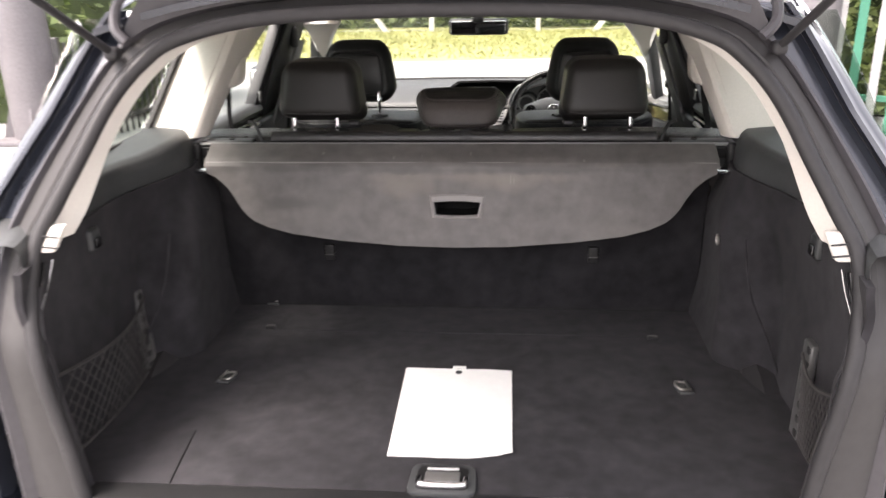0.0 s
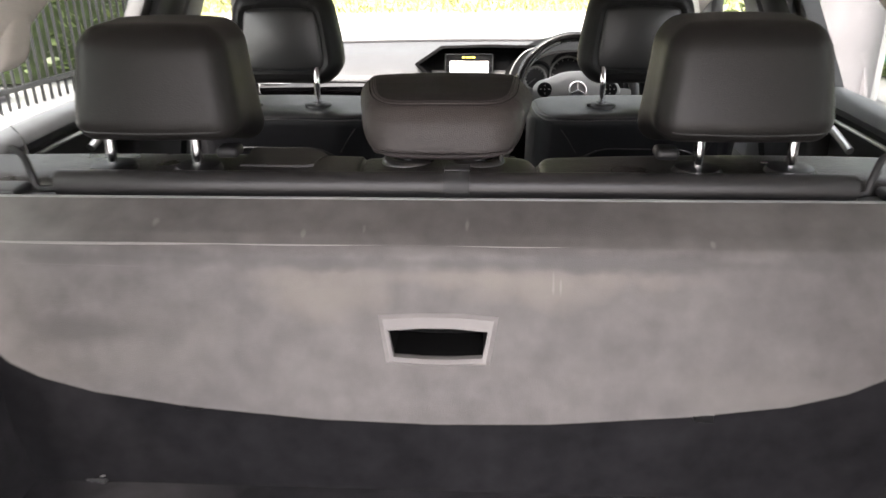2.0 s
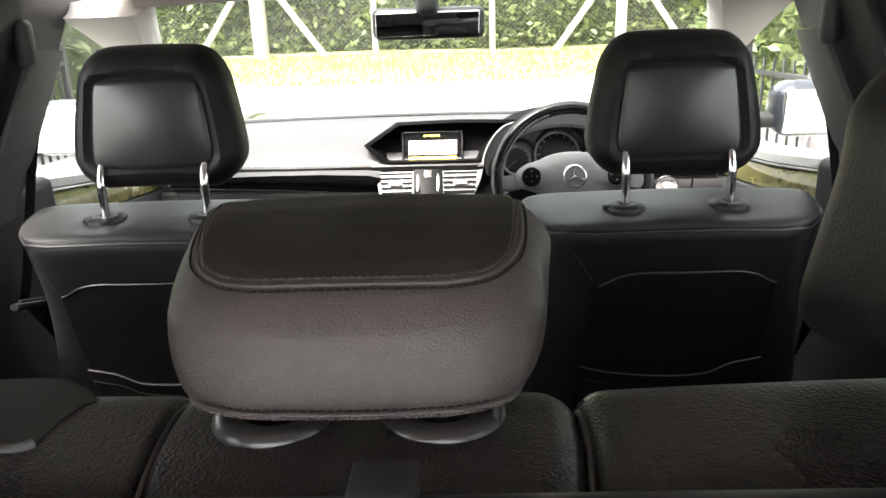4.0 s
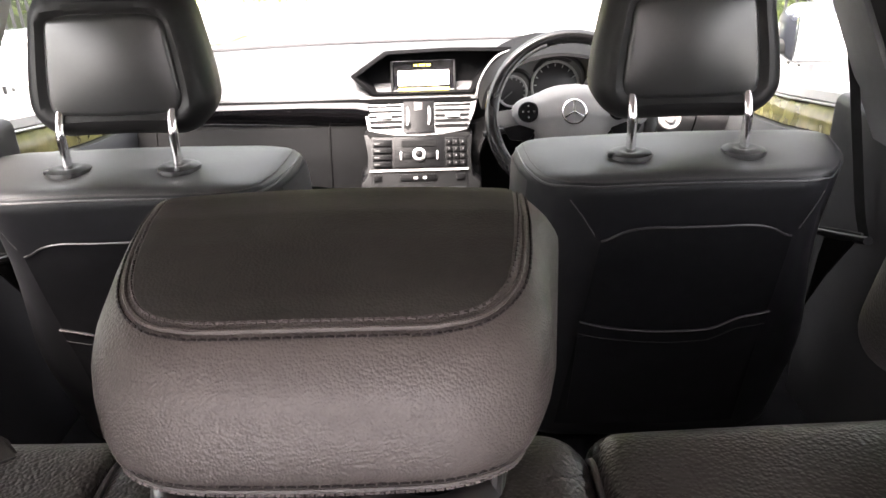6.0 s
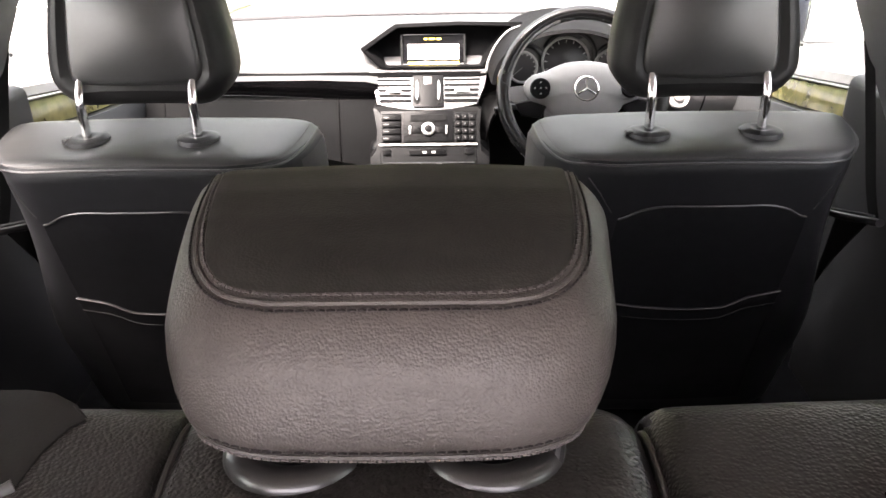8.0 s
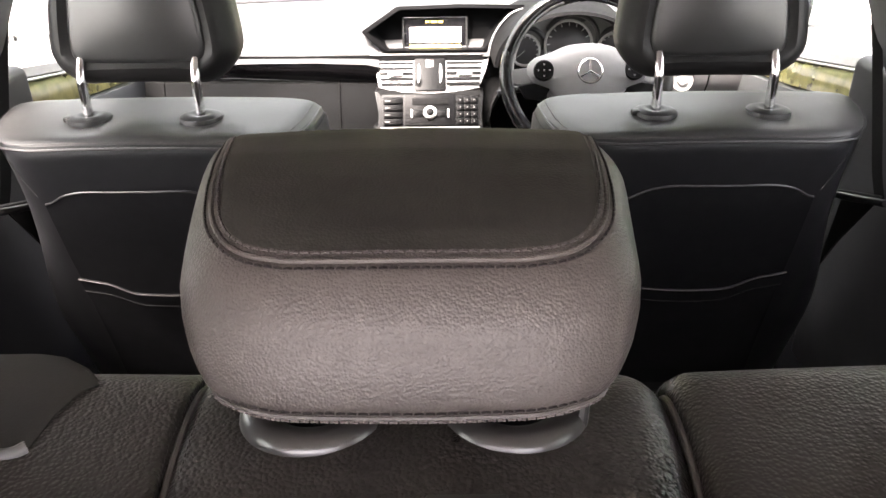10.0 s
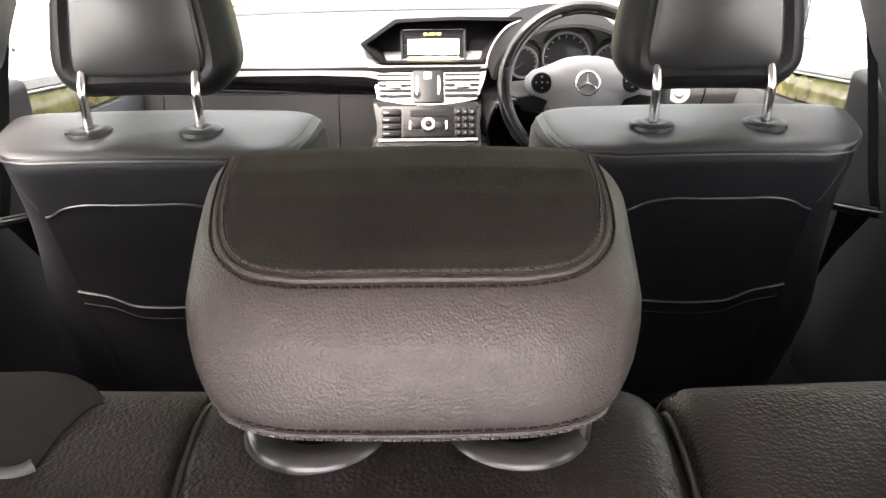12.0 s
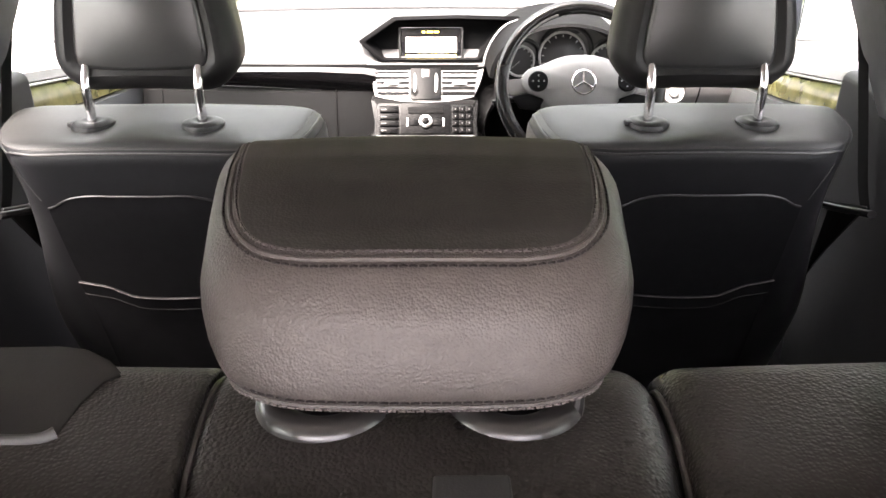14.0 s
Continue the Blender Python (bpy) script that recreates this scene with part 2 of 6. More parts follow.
HUB = mat("silver_grey_hub_skin", (0.16, 0.158, 0.156), 0.45, tone=0.05, bump=0.1, grain="leather", grain_scale=600)
MIRROR = mat("mirror_glass", (0.85, 0.86, 0.86), 0.02, 1.0, tone=0.01, bump=0.0, rough_var=0.0)
SCREEN_WHITE = mat("lit_display_white", (0.9, 0.9, 0.85), 0.4, tone=0.02, bump=0.0, emit=0.5)
SCREEN_AMBER = mat("lit_display_amber", (0.9, 0.7, 0.12), 0.4, tone=0.02, bump=0.0, emit=0.25)
DIAL = mat("dial_face", (0.012, 0.012, 0.013), 0.4, tone=0.1, bump=0.0)
RIM_LEATHER = mat("polished_rim_leather", (0.007, 0.007, 0.0072), 0.28, tone=0.15, coarse=8, bump=0.06, grain="leather", grain_scale=700, spec=0.4)
DIAL_PLATE = mat("pale_dial_plate", (0.42, 0.42, 0.41), 0.35, tone=0.05, bump=0.0)
BELT = mat("seat_belt_webbing", (0.012, 0.012, 0.012), 0.75, tone=0.2, fine=300, bump=0.3, spec=0.15)
SWITCH = mat("dark_switch_plastic", (0.0026, 0.0026, 0.0028), 0.45, tone=0.15, bump=0.08, grain_scale=800, spec=0.08)
HOOD_SKIN = mat("black_hood_skin", (0.0030, 0.0030, 0.0032), 0.7, tone=0.12, bump=0.15, grain="leather", grain_scale=600, spec=0.05)
GLASS = glass_mat("window_glass", (0.93, 0.96, 0.94))
GLASS_TINT = glass_mat("tinted_window_glass", (0.66, 0.70, 0.67))
ASPHALT = mat("pale_worn_asphalt", (0.27, 0.267, 0.26), 0.85, tone=0.2, coarse=0.4, fine=30, bump=0.4, grain_scale=120)
GRASS = mat("autumn_grass", (0.26, 0.245, 0.10), 0.8, tone=0.3, coarse=0.8, fine=14, bump=0.4, grain_scale=40, second=(0.18, 0.19, 0.065))
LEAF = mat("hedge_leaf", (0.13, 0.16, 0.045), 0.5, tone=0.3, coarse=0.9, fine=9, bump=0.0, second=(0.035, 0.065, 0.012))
# dark green for the sheets behind the leaves: paints the hedge's inner shade
LEAF_SHADE = mat("hedge_inner_shade", (0.03, 0.045, 0.012), 0.9, tone=0.4, coarse=1.5, fine=12, bump=0.3, grain_scale=20)
CONCRETE = mat("concrete", (0.42, 0.4, 0.37), 0.85, tone=0.15, coarse=2, fine=40, bump=0.3, grain_scale=150)
POLE_STEEL = mat("galvanised_painted_steel", (0.125, 0.116, 0.122), 0.55, 0.2, tone=0.14, coarse=3, fine=50, bump=0.1)
FENCE_GREEN = mat("green_fence_paint", (0.02, 0.11, 0.07), 0.5, tone=0.2, coarse=3, bump=0.1)
FENCE_GREY = mat("galvanised_fence", (0.25, 0.25, 0.25), 0.5, 0.4, tone=0.2, bump=0.1)
RAIL_BLACK = mat("black_railing_paint", (0.015, 0.015, 0.016), 0.45, tone=0.2, bump=0.05)
WIRE = mat("fence_wire", (0.22, 0.23, 0.21), 0.5, 0.6, tone=0.1, bump=0.0)


# ---- mesh helpers ----
def finish(name, bm, material, smooth=True):
    bmesh.ops.recalc_face_normals(bm, faces=bm.faces)
    me = bpy.data.meshes.new(name)
    bm.to_mesh(me)
    bm.free()
    me.materials.append(material)
    if smooth:
        me.shade_smooth()
        me.set_sharp_from_angle(angle=radians(40))
    return me


def part(name, bm, material, parent=None, label="", smooth=True):
    ob = new(name, finish(name, bm, material, smooth))
    if parent:
        ob.parent = parent
    if label:
        ob["label"] = label
    return ob


def thing(name, at, label, category, group="", kind=""):
    ob = new(name)
    ob.empty_display_size = 0.05
    ob.location = at
    bpy.context.view_layer.update()
    return tagged(ob, label, category, group, kind)


def child(name, bm, material, parent, label="", smooth=True):
    """A part whose mesh is given in world places."""
    m = Matrix.Identity(4)
    p = parent
    while p:
        m = Matrix.Translation(p.location) @ m
        p = p.parent
    bmesh.ops.transform(bm, matrix=m.inverted(), verts=bm.verts)
    return part(name, bm, material, parent, label, smooth)


def axis_steps(h, r, arc, flat):
    inner = h - r
    a = [inner + r * math.tan(radians(45) * i / arc) for i in range(1, arc + 1)]
    mid = [-inner + 2 * inner * i / flat for i in range(flat + 1)]
    return [-v for v in reversed(a)] + mid + a


def rbox(sx, sy, sz, r, arc=3, flat=(4, 4, 4), fn=None, at=(0, 0, 0)):
    """A box with rounded edges and a grid on each face; fn bends its points."""
    hs = (sx / 2, sy / 2, sz / 2)
    rs = min(r, min(hs) * 0.98)
    st = [axis_steps(h, rs, arc, f) for h, f in zip(hs, flat)]
    bm = bmesh.new()
    cache = {}

    def vert(p):
        key = tuple(round(c, 6) for c in p)
        if key not in cache:
            core = Vector([max(-(h - rs), min(h - rs, c)) for c, h in zip(p, hs)])
            e = Vector(p) - core
            q = core + (e.normalized() * rs if e.length > 1e-9 else e)
            if fn:
                q = Vector(fn(q))
            cache[key] = bm.verts.new(q + Vector(at))
        return cache[key]

    for ax in range(3):
        u, v = [i for i in range(3) if i != ax]
        for s in (-1, 1):
            for i in range(len(st[u]) - 1):
                for j in range(len(st[v]) - 1):
                    quad = []
                    for a, b in ((i, j), (i + 1, j), (i + 1, j + 1), (i, j + 1)):
                        p = [0, 0, 0]
                        p[ax], p[u], p[v] = s * hs[ax], st[u][a], st[v][b]
                        quad.append(vert(p))
                    if len(set(quad)) > 2:
                        try:
                            bm.faces.new(quad)
                        except ValueError:
                            pass
    return bm


def smooth_line(pts, n=6, closed=False):
    """A Catmull-Rom line through the points."""
    p = [Vector(q) for q in pts]
    out = []
    k = len(p)
    for i in range(k if closed else k - 1):
        a, b, c, d = (p[(i + j) % k] if closed else p[max(0, min(k - 1, i + j))] for j in (-1, 0, 1, 2))
        for s in range(n):
            t = s / n
            out.append(0.5 * ((2 * b) + (c - a) * t + (2 * a - 5 * b + 4 * c - d) * t * t + (3 * b - a - 3 * c + d) * t ** 3))
    if not closed:
        out.append(p[-1])
    return out


def tube(pts, r, sides=8, closed=False, bm=None, flat=1.0):
    bm = bm or bmesh.new()
    pts = [Vector(p) for p in pts]
    k = len(pts)
    rings = []
    up = None
    for i, p in enumerate(pts):
        a = pts[(i - 1) % k] if closed or i else p
        b = pts[(i + 1) % k] if closed or i < k - 1 else p
        d = (b - a).normalized()
        if up is None:
            up = d.orthogonal().normalized() if abs(d.z) > 0.9 else Vector((0, 0, 1))
        s = d.cross(up).normalized()
        up = s.cross(d).normalized()
        rr = r[i] if isinstance(r, (list, tuple)) else r
        rings.append([bm.verts.new(p + (s * math.cos(2 * math.pi * j / sides) + up * flat * math.sin(2 * math.pi * j / sides)) * rr) for j in range(sides)])
    for i in range(k if closed else k - 1):
        q, w = rings[i], rings[(i + 1) % k]
        for j in range(sides):
            bm.faces.new((q[j], q[(j + 1) % sides], w[(j + 1) % sides], w[j]))
    if not closed:
        bm.faces.new(rings[0][::-1])
        bm.faces.new(rings[-1])
    return bm


def sheet(fn, nu, nv, thick=0.0):
    """A surface fn(u, v), u and v from 0 to 1, given thickness."""
    bm = bmesh.new()
    g = [[bm.verts.new(fn(i / nu, j / nv)) for j in range(nv + 1)] for i in range(nu + 1)]
    faces = [bm.faces.new((g[i][j], g[i + 1][j], g[i + 1][j + 1], g[i][j + 1])) for i in range(nu) for j in range(nv)]
    if thick:
        bm.normal_update()
        bmesh.ops.solidify(bm, geom=faces, thickness=thick)
    return bm


def prism(poly, depth, to, bevel=0.0):
    """A polygon (a, b) pushed from c = 0 to c = depth; to(a, b, c) gives the place."""
    bm = bmesh.new()
    lo = [bm.verts.new(to(a, b, 0)) for a, b in poly]
    hi = [bm.verts.new(to(a, b, depth)) for a, b in poly]
    k = len(poly)
    bm.faces.new(lo[::-1])
    bm.faces.new(hi)
    for i in range(k):
        bm.faces.new((lo[i], lo[(i + 1) % k], hi[(i + 1) % k], hi[i]))
    if bevel:
        bmesh.ops.recalc_face_normals(bm, faces=bm.faces)
        bmesh.ops.bevel(bm, geom=list(bm.edges), offset=bevel, segments=2, affect="EDGES", profile=0.6)
    return bm


def lathe(profile, n=24, at=(0, 0, 0), turn=None):
    """A turned shape; profile of (radius, height)."""
    bm = bmesh.new()
    rings = [[bm.verts.new((r * math.cos(2 * math.pi * j / n), r * math.sin(2 * math.pi * j / n), h)) for j in range(n)] for r, h in profile]
    for q, w in zip(rings, rings[1:]):
        for j in range(n):
            bm.faces.new((q[j], q[(j + 1) % n], w[(j + 1) % n], w[j]))
    bm.faces.new(rings[0][::-1])
    bm.faces.new(rings[-1])
    m = Matrix.Translation(at) @ (turn or Matrix.Identity(4))
    bmesh.ops.transform(bm, matrix=m, verts=bm.verts)
    return bm


def step(a, b, x):
    t = max(0.0, min(1.0, (x - a) / (b - a)))
    return t * t * (3 - 2 * t)


def lerp(a, b, t):
    return a + (b - a) * t


def interp(x, xs, ys):
    return float(np.interp(x, xs, ys))

# ---- ground and surroundings ----
def ground_height(u, v):
    x, y = lerp(-400, 400, u), lerp(-400, 400, v)
    return (x, y, 0.0)


tagged(part("ground", sheet(ground_height, 16, 16, 0.0), ASPHALT), "pale worn asphalt of a car park and road", "ground", kind="structure")


def verge_top(x, y):
    return 0.02 + 0.07 * step(11.2, 12.4, y) + 0.03 * math.sin(x * 1.3) * math.sin(y * 1.9)


def verge(u, v):
    x, y = lerp(-26, 26, u), lerp(11.3 + 0.25 * math.sin(lerp(-26, 26, u) * 0.7), 17.5, v)
    return (x, y, verge_top(x, y) if v > 0 else -0.02)


tagged(part("grass_verge", sheet(verge, 90, 24, 0.05), GRASS), "yellow-green autumn grass verge beyond the road", "verge", kind="structure")


def blades(count, box, height, seed):
    rng = random.Random(seed)
    verts, faces = [], []
    for _ in range(count):
        x, y = rng.uniform(box[0], box[1]), rng.uniform(box[2], box[3])
        z, h, a = verge_top(x, y), height * rng.uniform(0.4, 1.2), rng.uniform(0, math.pi)
        w, lx, ly = rng.uniform(0.008, 0.02), rng.uniform(-0.05, 0.05), rng.uniform(-0.05, 0.05)
        k = len(verts)
        verts += [(x - w * math.cos(a), y - w * math.sin(a), z), (x + w * math.cos(a), y + w * math.sin(a), z), (x + lx, y + ly, z + h)]
        faces.append((k, k + 1, k + 2))
    return verts, faces


def raw(name, verts, faces, material, parent=None):
    me = bpy.data.meshes.new(name)
    me.from_pydata(verts, [], faces)
    me.materials.append(material)
    ob = new(name, me)
    if parent:
        ob.parent = parent
    return ob


v, f = blades(26000, (-11, 11, 11.4, 15.6), 0.07, 3)
tagged(raw("grass", v, f, GRASS), "short dry yellow-green grass blades on the verge", "grass", kind="stuff")


def leaf_wall(count, place, size, seed):
    """Leaves scattered through a wall of foliage; place(rng) gives a point."""
    rng = random.Random(seed)
    verts, faces = [], []
    for _ in range(count):
        c = Vector(place(rng))
        s = size * rng.uniform(0.5, 1.3)
        d = Vector((rng.gauss(0, 1), rng.gauss(0, 1), rng.gauss(0, 0.7))).normalized()
        e = d.cross(Vector((rng.gauss(0, 1), rng.gauss(0, 1), rng.gauss(0, 1)))).normalized()
        k = len(verts)
        verts += [tuple(c - d * s), tuple(c + e * s * 0.45), tuple(c + d * s), tuple(c - e * s * 0.45)]
        faces.append((k, k + 1, k + 2, k + 3))
    return verts, faces


def hedge_front(x, z):
    return 16.3 + 0.35 * noise.noise((x * 0.8, z * 0.9, 1.0)) + 0.5 * noise.noise((x * 0.25, z * 0.3, 5.0)) + 0.12 * abs(noise.noise((x * 3, z * 3, 2.0)))


def hedge_place(rng):
    x, z = rng.uniform(-16, 16), 4.6 * rng.random() ** 0.9
    return (x, hedge_front(x, z) - abs(rng.gauss(0, 0.13)) - 0.05, z + 0.05)


hedge = thing("hedge", (0, 16.6, 0), "tall clipped green hedge behind the wire fence", "hedge")
child("shaded_core", sheet(lambda u, w: (lerp(-24, 24, u), hedge_front(lerp(-24, 24, u), 5 * w) + 0.05, 5 * w), 160, 24, 0.6), LEAF_SHADE, hedge)
v, f = leaf_wall(42000, hedge_place, 0.085, 5)
tagged(raw("leaves", [(a, b - 16.6, c) for a, b, c in v], f, LEAF, hedge), kind="stuff")


def bush(name, points, height, count, seed, label, thick=0.5, size=0.06):
    """A hedge along a line of ground points."""
    line = smooth_line([(x, y, 0) for x, y in points], 8)
    ob = thing(name, (line[0].x, line[0].y, 0), label, "hedge")

    def at(s):
        k = s * (len(line) - 1)
        i = min(int(k), len(line) - 2)
        return line[i].lerp(line[i + 1], k - i)

    def skin(u, w):
        p = at(u)
        return p + Vector((0, 0.15 * noise.noise((u * 9, w * 5, seed)), 0.02 + height * w * (0.9 + 0.15 * noise.noise((u * 7, 3.0, seed)))))

    # dark sheet in place of the shaded inside of the hedge
    child("shaded_core", sheet(skin, 30, 8, thick * 0.5), LEAF_SHADE, ob)

    def place(rng):
        p = at(rng.random())
        return p + Vector((rng.gauss(0, thick * 0.4), rng.gauss(0, thick * 0.4), height * rng.random() ** 0.8 * (1 + 0.1 * noise.noise((p.x * 2, p.y * 2, seed)))))

    vs, fs = leaf_wall(count, place, size, seed)
    o = ob.location
    tagged(raw("leaves", [(a - o.x, b - o.y, c) for a, b, c in vs], fs, LEAF, ob), kind="stuff")
    return ob


bush("hedge", [(-3.55, 8.2), (-3.8, 7.0), (-4.5, 6.7), (-6.0, 6.4), (-8.5, 5.6)], 2.6, 11000, 11, "overgrown yellow-green hedge behind black railings", size=0.07)
bush("hedge", [(2.75, 8.8), (3.05, 7.6), (3.45, 6.75), (5.5, 5.9), (8, 4.4)], 2.5, 10000, 12, "overgrown hedge growing through the palisade fence", size=0.07)
bush("hedge", [(-9, 12.5), (-7.5, 14), (-6.6, 15.6)], 2.2, 4000, 13, "rough hedge at the end of the verge", size=0.07)


def box_bm(sx, sy, sz, at, bm=None, turn=0.0, tilt=None):
    bm = bm or bmesh.new()
    m = Matrix.Translation(at) @ Matrix.Rotation(turn, 4, "Z") @ (tilt or Matrix.Identity(4)) @ Matrix.Diagonal((sx, sy, sz, 1))
    bmesh.ops.create_cube(bm, size=1.0, matrix=m)
    return bm


def bar(a, b, w, d=None):
    """A square bar between two points."""
    a, b = Vector(a), Vector(b)
    q = (b - a).to_track_quat("Z", "Y").to_matrix().to_4x4()
    bm = bmesh.new()
    bmesh.ops.create_cube(bm, size=1.0, matrix=Matrix.Translation((a + b) / 2) @ q @ Matrix.Diagonal((w, d or w, (b - a).length, 1)))
    bmesh.ops.bevel(bm, geom=list(bm.edges), offset=w * 0.12, segments=1, affect="EDGES")
    return bm


# wire mesh fence before the hedge: concrete posts, straining posts with struts, wires
FY = 15.25
mesh_fence = thing("wire_fence", (0, FY, 0), "chain-link fence on concrete posts before the hedge", "fence")
for x in (-10.2, -8.1, -6.0, -1.42, 0.70, 5.3, 7.4, 9.5):
    child("post", bar((x, FY, 0), (x, FY, 2.4), 0.1), CONCRETE, mesh_fence)
for x in (-3.5, 3.0):
    child("straining_post", bar((x, FY, 0), (x, FY, 2.4), 0.24 if x < 0 else 0.17), CONCRETE, mesh_fence)
    for s in (-1, 1):
        child("strut", bar((x + s * 1.2, FY - 0.02, 0.05), (x + s * 0.12, FY - 0.02, 1.55), 0.1), CONCRETE, mesh_fence)
mesh_v, mesh_f = [], []
for s in (-1, 1):
    x = -13.0
    while x < 13:
        k = len(mesh_v)
        run = 2.0 * s
        mesh_v += [(x, 0, 0.1), (x + 0.004, 0, 0.1), (x + run + 0.004, 0, 2.1), (x + run, 0, 2.1)]
        mesh_f.append((k, k + 1, k + 2, k + 3))
        x += 0.085
tagged(raw("chain_link", mesh_v, mesh_f, WIRE, mesh_fence), kind="stuff")
for z in (0.15, 1.15, 2.1):
    child("line_wire", tube([(-12, FY, z), (0, FY, z - 0.02), (12, FY, z)], 0.006, 5), WIRE, mesh_fence)


def railing(points, height, label, gap=0.11):
    ob = thing("railing", (*points[0], 0), label, "railing", "black railings")
    a, b = Vector((*points[0], 0)), Vector((*points[1], 0))
    for z in (0.15, height - 0.12):
        child("rail", bar(a + Vector((0, 0, z)), b + Vector((0, 0, z)), 0.04), RAIL_BLACK, ob)
    n = int((b - a).length / gap)
    for i in range(n + 1):
        p = a.lerp(b, i / n)
        thick = 0.055 if i in (0, n) else 0.02
        child("end_post" if i in (0, n) else "upright", bar(p, p + Vector((0, 0, height + (0.05 if i in (0, n) else 0))), thick), RAIL_BLACK, ob)
    return ob


railing([(-3.22, 7.2), (-3.62, 5.35)], 0.88, "low black metal railings beside the parking bay", gap=0.09)
railing([(-4.75, 10.9), (-6.6, 10.9)], 1.2, "black metal railings at the road's edge")
railing([(2.46, 7.3), (2.72, 6.55)], 0.66, "low black metal railings beside a steel column")
railing([(3.1, 9.4), (4.6, 9.6)], 1.2, "black metal railings at the road's edge")


def palisade(a, b, height):
    a, b = Vector((*a, 0)), Vector((*b, 0))
    ob = thing("palisade_fence", a, "green and grey steel palisade fence overgrown with ivy", "fence")
    side = (b - a).normalized()
    back = Vector((-side.y, side.x, 0))
    for z in (0.35, height - 0.35):
        child("rail", bar(a + back * 0.05 + Vector((0, 0, z)), b + back * 0.05 + Vector((0, 0, z)), 0.05), FENCE_GREEN, ob)
    n = int((b - a).length / 0.15)
    turn = math.atan2(side.y, side.x)
    for i in range(n + 1):
        p = a.lerp(b, i / n)
        prof = [(-0.034, 0), (0.034, 0), (0.034, height - 0.12), (0.012, height), (-0.012, height), (-0.034, height - 0.12)]
        bm = prism(prof, 0.012, lambda q, w, c: p + side * q + back * (c - abs(q) * 0.5) + Vector((0, 0, w)))
        child("pale", bm, FENCE_GREEN if i % 2 else FENCE_GREY, ob)
    return ob


palisade((2.80, 5.75), (7.2, 3.4), 2.3)


def column(x, y, label, r=0.21):
    ob = thing("steel_column", (x, y, 0), label, "column", "steel columns")
    child("shaft", lathe([(r + 0.01, 0), (r + 0.01, 0.3), (r, 2.0), (r, 6.0)], 28, (x, y, 0)), POLE_STEEL, ob)
    child("base_plate", rbox(0.64, 0.64, 0.04, 0.008, 1, (1, 1, 1), at=(x, y, 0.02)), POLE_STEEL, ob)
    for k in range(4):
        a = k * math.pi / 2 + 0.3
        d = Vector((math.cos(a), math.sin(a), 0))
        tri = [(r - 0.02, 0.04), (r + 0.1, 0.04), (r - 0.02, 0.4)]
        child("gusset", prism(tri, 0.02, lambda q, w, c: Vector((x, y, w)) + d * q + Vector((-d.y, d.x, 0)) * (c - 0.01)), POLE_STEEL, ob)
    return ob


column(-4.11, 5.7, "thick lilac-grey steel column with a gusseted base")
column(2.60, 5.85, "thick pale grey steel column beside the railings")


# ---- the car's shell ----
car = thing("estate_car", (0, 0, 0), "dark blue estate car with its tailgate open", "car")


def side_x(y, z):
    return 0.775 - 0.3 * (z - 1.1)


def side_panel(name, poly, depth, material, s, inset=0.0, label="", bevel=0.006, parent=None):
    bm = prism(poly, depth, lambda a, b, c: (s * (side_x(a, b) - inset + c), a, b), bevel)
    return child(name, bm, material, parent or car, label)


# tailgate opening: half outline of x and z, and how far forward it lies
RING = [(0.600, 0.60), (0.616, 0.74), (0.634, 0.86), (0.650, 0.948), (0.658, 1.046), (0.629, 1.115), (0.600, 1.175), (0.556, 1.265),
        (0.505, 1.328), (0.44, 1.368), (0.285, 1.399), (0.0, 1.408)]
BAND = [(0.72, 0.60), (0.722, 0.77), (0.722, 0.90), (0.722, 0.95), (0.716, 1.05), (0.694, 1.11), (0.664, 1.17), (0.612, 1.262),
        (0.56, 1.339), (0.48, 1.393), (0.30, 1.427), (0.0, 1.436)]
TRIM = [(0.628, 1.05), (0.608, 1.09), (0.586, 1.161), (0.567, 1.211), (0.518, 1.289), (0.450, 1.344), (0.364, 1.373), (0.2, 1.389), (0.0, 1.394)]


def open_y(z):
    return max(0.0, (z - 0.9) * 0.577)


def whole(half, dy=0.0, lift=0.0):
    left = [(-x, open_y(z) + dy, z + lift) for x, z in half]
    right = [(x, open_y(z) + dy, z + lift) for x, z in reversed(half[:-1])]
    return smooth_line(left + right, 5)


seal_line = whole(RING, -0.012)
child("tailgate_seal", tube(seal_line, 0.013, 10), RUBBER, car, "black rubber seal round the tailgate opening")
bm = bmesh.new()
rows = [[p + Vector((0, 0.02, 0)) for p in whole(RING)], [a.lerp(b, 0.2) + Vector((0, 0.012, 0)) for a, b in zip(whole(RING), whole(BAND))],
        [a.lerp(b, 0.5) + Vector((0, 0.026, 0)) for a, b in zip(whole(RING), whole(BAND))],
        [a.lerp(b, 0.80) + Vector((0, 0.012, 0)) for a, b in zip(whole(RING), whole(BAND))], [p + Vector((0, -0.004, 0)) for p in whole(BAND)],
        [p + Vector((0.006 * p.x / 0.7, -0.012 * step(1.34, 1.40, p.z), 0.06 * step(1.34, 1.40, p.z))) for p in whole(BAND)]]
grid = [[bm.verts.new(p) for p in r] for r in rows]
for i in range(len(grid) - 1):
    for j in range(len(grid[0]) - 1):
        bm.faces.new((grid[i][j], grid[i][j + 1], grid[i + 1][j + 1], grid[i + 1][j]))
child("opening_flange", bm, FLANGE, car, "dark metallic painted flange of the boot opening")
